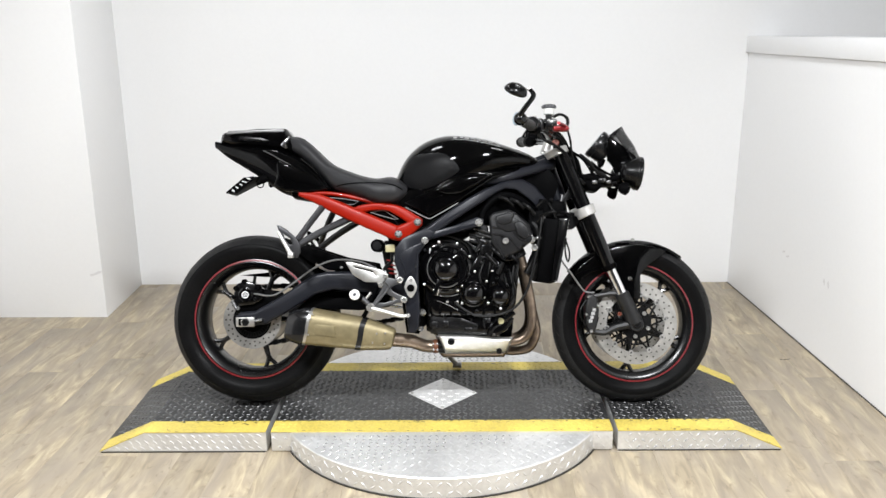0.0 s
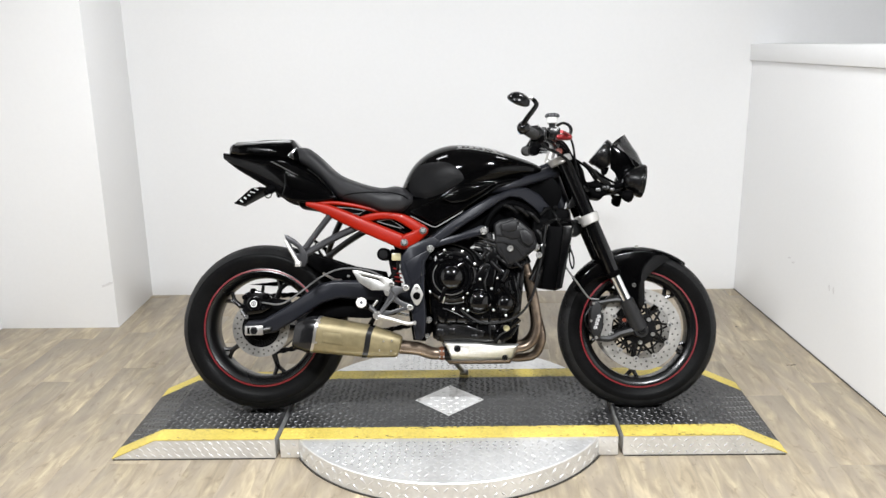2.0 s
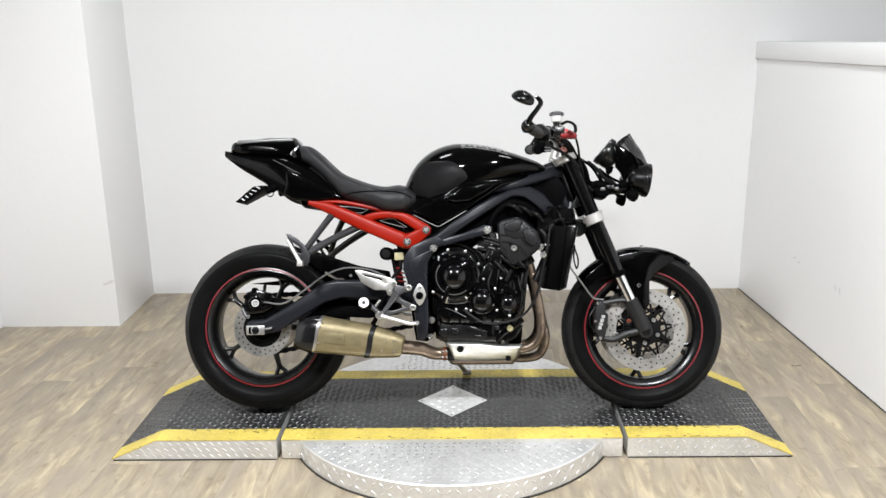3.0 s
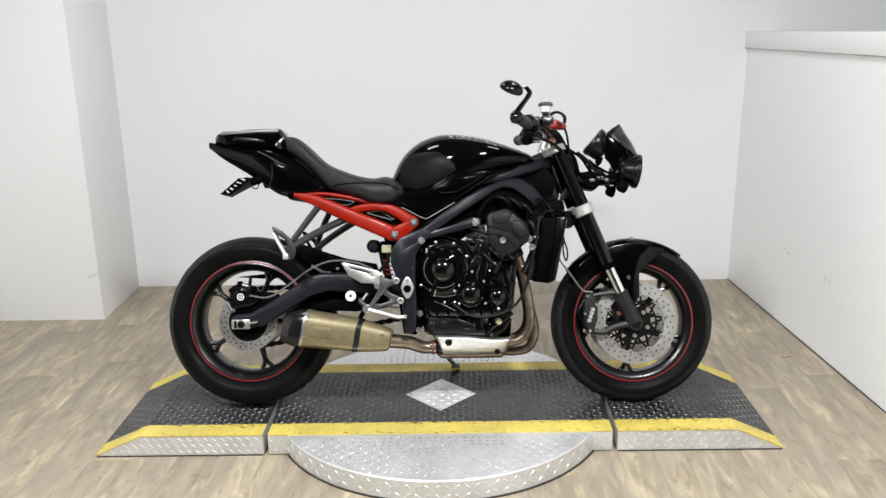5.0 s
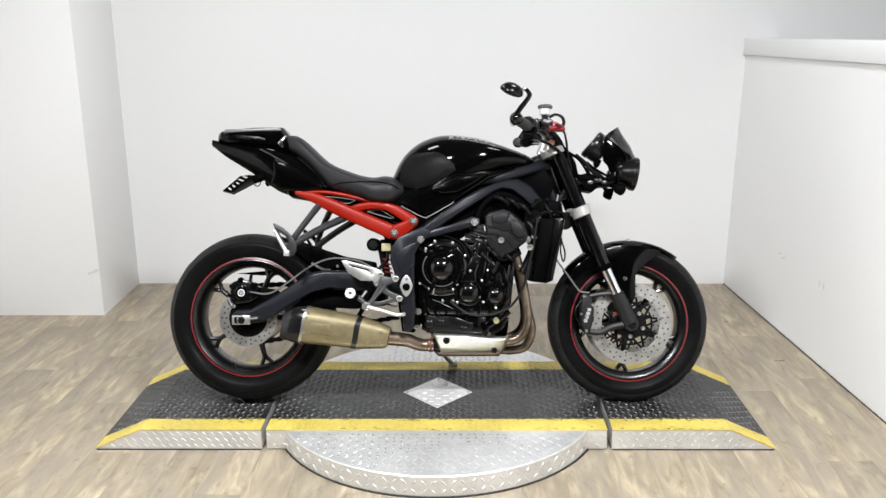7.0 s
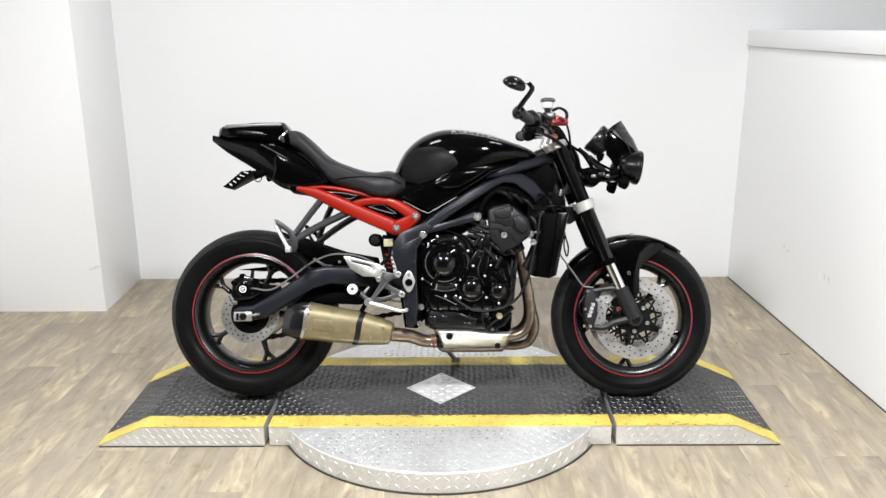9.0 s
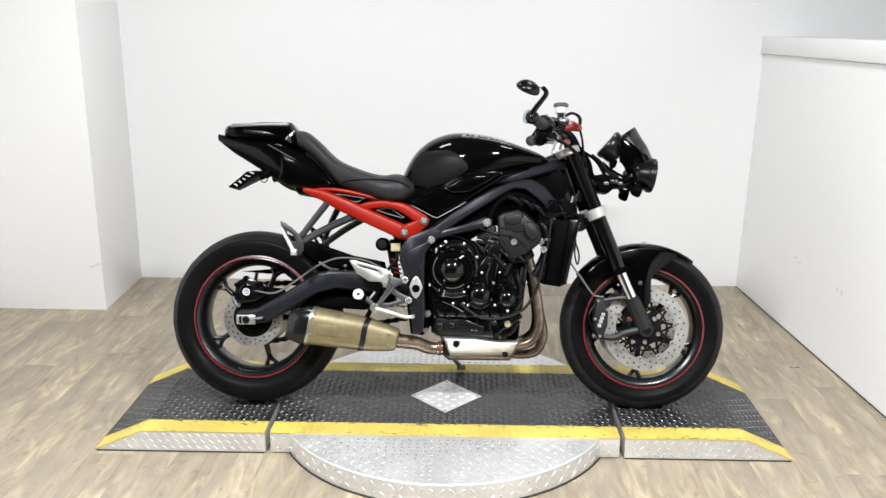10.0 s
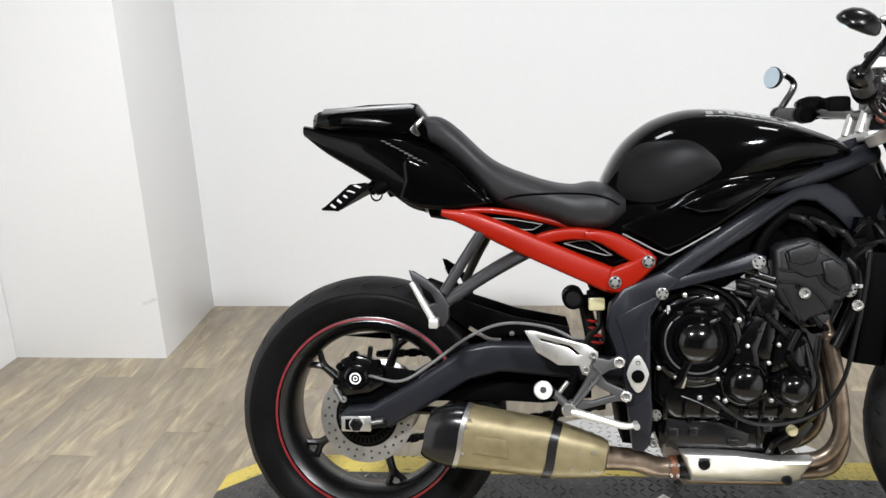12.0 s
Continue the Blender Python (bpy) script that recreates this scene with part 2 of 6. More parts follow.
def box(lo, hi, bev=0.0, bm=None):
    out = bmesh.new() if bm is None else bm
    made = bmesh.ops.create_cube(out, size=1)["verts"]
    for v in made:
        v.co = [(a + b) / 2 + c * (b - a) for a, b, c in zip(lo, hi, v.co)]
    if bev:
        edges = list({e for v in made for e in v.link_edges})
        bmesh.ops.bevel(out, geom=edges, offset=bev, segments=2, affect="EDGES", profile=0.5)
    return out


def slab(outline, v0, v1, bev=0.004, holes=(), shape=None, seg=2):
    """A plate with an outline in the bike's side view, from side offset v0 to v1, with rounded rims."""
    bm = bmesh.new()
    edges = []
    for loop in (outline, *holes):
        vs = [bm.verts.new((u, v0, w)) for u, w in loop]
        edges += [bm.edges.new((vs[i], vs[(i + 1) % len(vs)])) for i in range(len(vs))]
    if holes:
        bmesh.ops.triangle_fill(bm, use_beauty=True, use_dissolve=False, edges=edges)
    else:
        bm.faces.new([v for v in bm.verts])
    faces = list(bm.faces)
    out = bmesh.ops.extrude_face_region(bm, geom=faces)
    top = [g for g in out["geom"] if isinstance(g, bmesh.types.BMVert)]
    bmesh.ops.translate(bm, verts=top, vec=(0, v1 - v0, 0))
    bm.normal_update()
    bmesh.ops.recalc_face_normals(bm, faces=bm.faces)
    if bev:
        rims = [e for e in bm.edges if len(e.link_faces) == 2 and e.calc_face_angle(0) > radians(50)
                and abs(e.verts[0].co.y - e.verts[1].co.y) < 1e-6]
        bmesh.ops.bevel(bm, geom=rims, offset=bev, segments=seg, affect="EDGES", profile=0.5, clamp_overlap=True)
    if shape:
        for v in bm.verts:
            v.co = shape(*v.co)
    return bm


def smooth_line(pts, steps=6):
    pts = [Vector(p) for p in pts]
    if len(pts) < 3:
        return pts
    ext = [2 * pts[0] - pts[1], *pts, 2 * pts[-1] - pts[-2]]
    out = []
    for i in range(1, len(ext) - 2):
        a, b, c, d = ext[i - 1:i + 3]
        for k in range(steps):
            t = k / steps
            out.append(0.5 * (2 * b + (c - a) * t + (2 * a - 5 * b + 4 * c - d) * t * t + (3 * b - a - 3 * c + d) * t ** 3))
    return out + [pts[-1]]


def tube(pts, r, n=10, steps=6, bm=None, flat=1.0):
    """A round or oval bar along a smooth line; r: one radius, or the first and the last."""
    bm = bmesh.new() if bm is None else bm
    line = smooth_line(pts, steps)
    r0, r1 = r if isinstance(r, tuple) else (r, r)
    side = None
    rings = []
    for i, p in enumerate(line):
        d = (line[min(i + 1, len(line) - 1)] - line[max(i - 1, 0)]).normalized()
        side = d.orthogonal().normalized() if side is None else (side - d * side.dot(d)).normalized()
        other = d.cross(side)
        rad = r0 + (r1 - r0) * i / (len(line) - 1)
        rings.append([bm.verts.new(p + rad * (math.cos(a) * side + flat * math.sin(a) * other)) for a in (2 * math.pi * k / n for k in range(n))])
    for a, b in zip(rings, rings[1:]):
        for k in range(n):
            bm.faces.new((a[k], a[(k + 1) % n], b[(k + 1) % n], b[k]))
    bm.faces.new(rings[0][::-1])
    bm.faces.new(rings[-1])
    return bm


def revolve(profile, place, axis=(0, 1, 0), n=32, closed=False, bm=None, squash=1.0):
    """A turned form: (radius, height along the axis) pairs about an axis through place."""
    bm = bmesh.new() if bm is None else bm
    turn = Vector(axis).normalized().to_track_quat("Z", "Y").to_matrix()
    rings = []
    for r, h in profile:
        if r < 1e-6:
            rings.append([bm.verts.new(Vector(place) + turn @ Vector((0, 0, h)))])
        else:
            rings.append([bm.verts.new(Vector(place) + turn @ Vector((r * math.cos(a), squash * r * math.sin(a), h))) for a in (2 * math.pi * k / n for k in range(n))])
    pairs = list(zip(rings, rings[1:])) + ([(rings[-1], rings[0])] if closed else [])
    for a, b in pairs:
        for k in range(n):
            q = [a[k % len(a)], a[(k + 1) % len(a)], b[(k + 1) % len(b)], b[k % len(b)]]
            q = [v for i, v in enumerate(q) if v not in q[:i]]
            if len(q) > 2:
                bm.faces.new(q)
    if not closed:
        for ring in (rings[0], rings[-1]):
            if len(ring) > 2:
                bm.faces.new(ring)
    return bm


def rod(p0, p1, r0, r1=None, n=20, edge=0.15, bm=None):
    """A turned bar from p0 to p1 with softened ends."""
    r1 = r0 if r1 is None else r1
    d = Vector(p1) - Vector(p0)
    c = edge * min(r0, r1)
    return revolve([(r0 - c, 0), (r0, c), (r1, d.length - c), (r1 - c, d.length)], p0, d, n, bm=bm)


def loft(stations, n=28, power=2.6, side=0.0, flat=()):
    """A shell through cross-sections (u, top, bottom, half width)."""
    pts = smooth_line([Vector((a, b, c)) for a, b, c, d in stations], 4)
    wid = smooth_line([Vector((a, d, 0)) for a, b, c, d in stations], 4)
    bm = bmesh.new()
    rings = []
    for p, q in zip(pts, wid):
        u, top, bot, hw = p.x, p.y, p.z, max(q.y, 0.004)
        mid, half = (top + bot) / 2, max((top - bot) / 2, 0.002)
        ring = []
        for k in range(n):
            a = 2 * math.pi * k / n
            c, s = math.cos(a), math.sin(a)
            ring.append(bm.verts.new((u, side + hw * math.copysign(abs(c) ** (2 / power), c), mid + half * math.copysign(abs(s) ** (2 / power), s))))
        rings.append(ring)
    for a, b in zip(rings, rings[1:]):
        for k in range(n):
            bm.faces.new((a[k], a[(k + 1) % n], b[(k + 1) % n], b[k]))
    bm.faces.new(rings[0][::-1])
    bm.faces.new(rings[-1])
    return bm


def mirrored(bm):
    """The same form on the bike's other side."""
    out = bm.copy()
    for v in out.verts:
        v.co.y = -v.co.y
    bmesh.ops.reverse_faces(out, faces=out.faces)
    return out


def both(name, bm, material, parent, label="", smooth=40):
    twin = mirrored(bm)
    a = part(name, bm, material, parent, label, smooth)
    part(name, twin, material, parent, label, smooth)
    return a


def bolt(u, v, w, r, parent, material=None, name="bolt", out=0.006, dome=False):
    if dome:
        return part(name, revolve([(r, 0), (r, out * 0.6), (r * 0.8, out * 0.9), (r * 0.4, out), (0, out)], (u, v, w), (0, -1, 0), 12), material or BOLT, parent)
    bm = revolve([(r, 0), (r, out * 0.7), (r * 0.8, out), (r * 0.58, out), (r * 0.52, out * 0.15), (0, out * 0.1)], (u, v, w), (0, -1, 0), 14)
    return part(name, bm, material or BOLT, parent)


def slotted(u, v, w, r, parent, out):
    """The dark drive slots and the pale core of a large bolt head."""
    bm = bmesh.new()
    for q in range(5):
        a = radians(72 * q + 90)
        c = Vector((u + 0.66 * r * math.cos(a), v, w + 0.66 * r * math.sin(a)))
        revolve([(0.17 * r, 0), (0.17 * r, out + 0.0007)], c, (0, -1, 0), 8, bm=bm)
    part("bolt_slot", bm, PLASTIC, parent)
    part("bolt_core", revolve([(0.56 * r, 0), (0.56 * r, out * 0.93), (0.3 * r, out * 0.96), (0, out * 0.96)], (u, v, w), (0, -1, 0), 14), BOLT, parent)


# ---- room ----
H = 0.095
BACK, LEFT, RIGHT, FRONT, TOP = 2.055, -2.40, 1.66, -5.2, 2.8
FZ = 0.015
solid("floor_base", box((-2.7, -5.4, -0.12), (3.2, 2.3, -0.006)), DARKGAP, "dark underlay below the plank floor", "floor")
solid("wall_north", box((-1.83, BACK, 0), (3.2, BACK + 0.15, TOP)), WALL, "smooth white painted back wall", "wall")
block = box((-2.6, 1.495, 0), (-1.775, BACK + 0.15, TOP), 0.002)
for v in block.verts:
    if v.co.x > -2:
        v.co.x -= 0.040 * (v.co.y - 1.495)
solid("wall_block", block, WALL, "white boxed-out wall corner beside the back wall", "wall")
solid("wall_west", box((-2.62, -1.6, 0), (LEFT, 1.493, TOP)), WALL, "white painted side wall", "wall")
# Unseen dark walls and grey ceiling, added to keep the bike's reflections dark.
solid("wall_south", box((-2.62, FRONT - 0.15, 0), (3.2, FRONT, TOP)), UNSEEN_DARK, "unseen dark wall added behind the view to darken reflections", "wall")
solid("wall_south_west", box((-2.62, FRONT, 0), (LEFT, -1.602, TOP)), UNSEEN_DARK, "unseen dark side wall added to darken reflections", "wall")
solid("wall_far_east", box((3.0, FRONT, 0), (3.15, BACK, TOP)), WALL, "white wall beyond the low partition", "wall")
solid("ceiling", box((-2.62, FRONT - 0.15, TOP), (3.2, BACK + 0.15, TOP + 0.1)), CEIL, "plain grey unseen ceiling", "ceiling")


def sheared(bm):
    """The partition runs out to the east as it leaves the back wall, leans a little and its top rises."""
    for v in bm.verts:
        x, y, z = v.co
        v.co.x += 0.0665 * (BACK - y) + 0.020 * z
        v.co.z += 0.020 * (BACK - y) * z / 1.3
    return bm


solid("wall_east", sheared(box((1.562, FRONT, 0), (1.699, BACK - 0.002, 1.286))), WALL, "white half-height partition wall", "wall")
solid("trim_cap", sheared(box((1.546, FRONT, 1.288), (1.719, BACK - 0.002, 1.374), 0.004)), WALL, "white square rail along the partition's top", "rail")
solid("baseboard_gap", sheared(box((1.558, FRONT, 0.0), (1.5615, BACK - 0.004, FZ + 0.004))), DARKGAP, "dark seam between partition and floor", "seam")

for lx, ly in LAMPS:
    fx = thing("ceiling_light", pose(lx, ly, TOP), "white ceiling light with a thin frame", "ceiling light", "ceiling lights")
    for a, b in (((-0.23, -0.17, -0.07), (0.23, -0.15, 0)), ((-0.23, 0.15, -0.07), (0.23, 0.17, 0)), ((-0.23, -0.148, -0.07), (-0.21, 0.148, 0)), ((0.21, -0.148, -0.07), (0.23, 0.148, 0))):
        part("frame", box(a, b, 0.003), WHITE, fx)
    part("diffuser", box((-0.206, -0.146, -0.06), (0.206, 0.146, -0.045)), WHITE, fx)


# ---- turntable lift with two ramps ----
Y0, Y1, CY, RAD = 0.058, 0.685, 0.345, 0.606
BAND = 0.085
LIFT_TURN = 0.65


def deck_height(x):
    """The ramps keep the deck's height, then slope down to the floor."""
    bend = 1.055 if x < 0 else 1.035
    return H if abs(x) < bend else max(FZ + 0.008, H - (abs(x) - bend) * (H - FZ - 0.008) / 0.163)


def deck_sheet(xs, y0, y1, lift, thick):
    """A thin layer that follows the deck and its slope."""
    bm = bmesh.new()
    rows = []
    for x in xs:
        z = deck_height(x) + lift
        rows.append([bm.verts.new(p) for p in ((x, y0, z - thick), (x, y1, z - thick), (x, y1, z), (x, y0, z))])
    for a, b in zip(rows, rows[1:]):
        for k in range(4):
            bm.faces.new((a[k], a[(k + 1) % 4], b[(k + 1) % 4], b[k]))
    bm.faces.new(rows[0][::-1])
    bm.faces.new(rows[-1])
    return bm


def lugs(name, spots, material, parent, length=0.022, width=0.0075, high=0.0018, normal="z"):
    """Raised tread lugs, laid criss-cross at the spots given."""
    verts, faces = [], []
    for i, (x, y, z, turn) in enumerate(spots):
        c, s = math.cos(turn), math.sin(turn)
        b = len(verts)
        for du, dv, dh in ((-0.5, 0, 0), (0, -0.5, 0), (0.5, 0, 0), (0, 0.5, 0), (-0.22, 0, 1), (0.22, 0, 1)):
            a, e = du * length, dv * width
            p, q = a * c - e * s, a * s + e * c
            verts.append((x + p, y + q, z + dh * high) if normal == "z" else (x + p, y - dh * high, z + q))
        faces += [(b, b + 1, b + 4), (b + 1, b + 5, b + 4), (b + 1, b + 2, b + 5), (b + 2, b + 3, b + 5), (b + 3, b + 4, b + 5), (b + 3, b, b + 4)]
    me = bpy.data.meshes.new(name)
    me.from_pydata(verts, [], faces)
    me.materials.append(material)
    ob = new(name, me)
    ob.parent = parent
    ob["kind"] = "stuff"
    return ob


def criss(x0, x1, y0, y1, step, inside, height, turn=-45):
    out = []
    nx, ny = int((x1 - x0) / step), int((y1 - y0) / step)
    for i in range(nx + 1):
        for j in range(ny + 1):
            x, y = x0 + i * step, y0 + j * step
            if inside(x, y):
                out.append((x, y, height(x, y), radians(turn + 90 * ((i + j) % 2))))
    return out


def in_emblem(x, y, grow=0.0):
    return abs(x) / (0.134 + grow) + abs(y - 0.376) / (0.143 + grow) < 1


XD = 0.604
table = thing("turntable_lift", pose(0, 0, 0, 0, 0, LIFT_TURN), "round steel turntable with black tread deck and yellow bands", "turntable", "", "")
disc_bm = revolve([(RAD - 0.004, FZ), (RAD, FZ + 0.004), (RAD, H - 0.006), (RAD - 0.003, H - 0.003), (0.05, H - 0.003)], (0, CY, 0), (0, 0, 1), 96)
part("disc", disc_bm, TREAD, table, "bare steel tread-plate disc with a rolled rim")
part("seam", revolve([(RAD + 0.004, FZ), (RAD + 0.004, FZ + 0.005), (RAD - 0.002, FZ + 0.006), (RAD - 0.002, FZ)], (0, CY, 0), (0, 0, 1), 96, True), DARKGAP, table)
part("deck_block", box((-XD, Y0 + 0.003, FZ + 0.004), (XD, Y1 - 0.003, H - 0.002), 0.002), TREAD, table)
part("deck", deck_sheet((-XD, XD), Y0 + BAND, Y1 - BAND, 0.0005, 0.002), COATED, table, "black coated tread-plate deck with scuffs")
part("edge_band", deck_sheet((-XD, XD), Y0, Y0 + BAND, 0.0008, 0.003), YELLOW, table, "yellow painted edge band")
part("edge_band", deck_sheet((-XD, XD), Y1 - BAND, Y1, 0.0008, 0.003), YELLOW, table, "yellow painted edge band")
em = bmesh.new()
ring = [(-0.134, 0.376), (0, 0.233), (0.134, 0.376), (0, 0.519)]
em.faces.new([em.verts.new((x, y, H - 0.001)) for x, y in ring])
up = bmesh.ops.extrude_face_region(em, geom=list(em.faces))
bmesh.ops.translate(em, verts=[g for g in up["geom"] if isinstance(g, bmesh.types.BMVert)], vec=(0, 0, 0.0022))
part("emblem_plate", em, TREAD, table, "bare steel diamond left unpainted in the deck")
lugs("emblem_lug", criss(-0.13, 0.13, 0.236, 0.516, 0.0265, lambda x, y: in_emblem(x, y, -0.012), lambda x, y: H + 0.0012, 0), TREAD, table, 0.020, 0.0054, 0.0016)
for x, y in ((-0.118, 0.376), (0.118, 0.376), (0, 0.250), (0, 0.502)):
    part("screw", revolve([(0.006, 0), (0.0055, 0.0022), (0.003, 0.0026), (0, 0.0018)], (x, y, H + 0.0011), (0, 0, 1), 12), STEEL, table)
lugs("disc_lug", criss(-0.6, 0.6, CY - 0.6, CY + 0.6, 0.0255, lambda x, y: math.hypot(x, y - CY) < RAD - 0.015 and not (Y0 - 0.012 < y < Y1 + 0.012), lambda x, y: H - 0.003), BRIGHTLUG, table, 0.024, 0.0062, 0.0016)
lugs("deck_lug", criss(-0.59, 0.59, Y0 + BAND + 0.012, Y1 - BAND - 0.01, 0.0225, lambda x, y: not in_emblem(x, y, 0.014), lambda x, y: H + 0.0005), WORNLUG, table, 0.0255, 0.0080, 0.0026)
lugs("band_lug", criss(-0.59, 0.59, Y0 + 0.014, Y0 + BAND - 0.01, 0.0225, lambda x, y: True, lambda x, y: H + 0.0008)
     + criss(-0.59, 0.59, Y1 - BAND + 0.014, Y1 - 0.01, 0.0225, lambda x, y: True, lambda x, y: H + 0.0008), YELLOW, table, 0.02, 0.0065, 0.0014)
rim_spots = []
for k in range(60):
    a = radians(180 + k * 3.0)
    for j in range(2):
        rim_spots.append((a, FZ + 0.022 + 0.032 * j, radians(42 if (k + j) % 2 else -42)))
verts, faces = [], []
for a, z, turn in rim_spots:
    b = len(verts)
    for du, dv, dh in ((-0.5, 0, 0), (0, -0.5, 0), (0.5, 0, 0), (0, 0.5, 0), (-0.22, 0, 1), (0.22, 0, 1)):
        s, q = du * 0.027 * math.cos(turn) - dv * 0.0068 * math.sin(turn), du * 0.027 * math.sin(turn) + dv * 0.0068 * math.cos(turn)
        r, t = RAD + dh * 0.0020 + 0.0002, a + s / RAD
        verts.append((r * math.cos(t), CY + r * math.sin(t), z + q))
    faces += [(b, b + 1, b + 4), (b + 1, b + 5, b + 4), (b + 1, b + 2, b + 5), (b + 2, b + 3, b + 5), (b + 3, b + 4, b + 5), (b + 3, b, b + 4)]
me = bpy.data.meshes.new("rim_lug")
me.from_pydata(verts, [], faces)
me.materials.append(TREAD)
ob = new("rim_lug", me)
ob.parent, ob["kind"] = table, "stuff"


def ramp(sign):
    t = thing("ramp", pose(0, 0, 0, 0, 0, LIFT_TURN), "low black tread-plate ramp with yellow edge bands and bare steel sides", "ramp", "ramps beside the turntable")
    xs = [-0.622, -1.055, -1.22] if sign < 0 else [0.622, 1.035, 1.198]
    body = bmesh.new()
    rows = []
    for x in xs:
        z = deck_height(x) - 0.002
        rows.append([body.verts.new(p) for p in ((x, Y0 + 0.003, FZ + 0.004), (x, Y1 - 0.003, FZ + 0.004), (x, Y1 - 0.003, z), (x, Y0 + 0.003, z))])
    for a, b in zip(rows, rows[1:]):
        for k in range(4):
            body.faces.new((a[k], a[(k + 1) % 4], b[(k + 1) % 4], b[k]))
    body.faces.new(rows[0][::-1])
    body.faces.new(rows[-1])
    part("body", body, TREAD, t, "bare tread-plate ramp body", 20)
    # Dark strip stands in for the shade along the ramp's bottom edge.
    part("foot", box((min(xs) + 0.004, Y0 + 0.001, FZ), (max(xs) - 0.004, Y1 - 0.001, FZ + 0.0045)), DARKGAP, t, "dark strip standing for the shade under the ramp")
    part("deck", deck_sheet(xs, Y0 + BAND, Y1 - BAND, 0.0005, 0.002), COATED, t, "", 20)
    part("edge_band", deck_sheet(xs, Y0, Y0 + BAND, 0.0008, 0.003), YELLOW, t, "yellow painted edge band", 20)
    part("edge_band", deck_sheet(xs, Y1 - BAND, Y1, 0.0008, 0.003), YELLOW, t, "yellow painted edge band", 20)
    a, b = sorted((sign * 0.636, sign * 1.185))
    lugs("deck_lug", criss(a, b, Y0 + BAND + 0.012, Y1 - BAND - 0.01, 0.0225, lambda x, y: True, lambda x, y: deck_height(x) + 0.0003), WORNLUG, t, 0.0255, 0.0080, 0.0026)
    side = [(a + 0.030 * i + 0.015 * j, FZ + 0.016 + 0.024 * j, 0, radians(-38 if sign < 0 or (i + j) % 2 else 38)) for i in range(20) for j in range(3)]
    side = [q for q in side if a < q[0] < b and q[1] < deck_height(q[0]) - 0.014]
    lugs("side_lug", [(x, Y0 + 0.003, z, r) for x, z, _, r in side], BRIGHTLUG, t, 0.024, 0.0058, 0.0022, "y")
    return t


def chips(parent, x0, x1, seed, count):
    """Dark chips where the yellow paint has worn along its edges."""
    rng = random.Random(seed)
    bm = bmesh.new()
    for k in range(count):
        edge = rng.choice((Y0, Y0 + BAND, Y0 + BAND, Y1 - BAND, Y1))
        inward = 1 if edge in (Y0, Y1 - BAND) else -1
        x, y = rng.uniform(x0, x1), edge + inward * abs(rng.gauss(0, 0.010))
        a, b, n = rng.uniform(0.003, 0.012), rng.uniform(0.0015, 0.004), 7
        ring = []
        for q in range(n):
            f = rng.uniform(0.5, 1)
            px = x + a * f * math.cos(2 * math.pi * q / n)
            ring.append(bm.verts.new((px, y + b * f * math.sin(2 * math.pi * q / n), deck_height(px) + 0.0013)))
        bm.faces.new(ring)
    ob = part("paint_chip", bm, COATED, parent, "dark chips in the worn yellow paint")
    ob["kind"] = "stuff"


chips(table, -0.58, 0.58, 1, 170)
chips(ramp(-1), -1.19, -0.64, 2, 90)
chips(ramp(1), 0.64, 1.17, 3, 90)
side = [(0.535 + 0.0385 * i + 0.019 * j, FZ + 0.019 + 0.036 * j, 0, radians(-38)) for i in range(2) for j in range(2)]
lugs("side_lug", [(s * x, Y0 + 0.003, z, r) for s in (-1, 1) for x, z, _, r in side], BRIGHTLUG, table, 0.024, 0.0058, 0.0022, "y")


# ---- motorcycle ----
bike = thing("motorcycle", pose(0.0033, 0.3058, H + 0.019, 0, 0, 1.0) @ pose(0, 0, 0, -15.7, 0, 0) @ Matrix.Scale(0.989, 4), "black naked motorcycle with red subframe, leaning on its side stand", "motorcycle")

FW, RW = Vector((0.719, 0, 0.279)), Vector((-0.712, 0, 0.307))


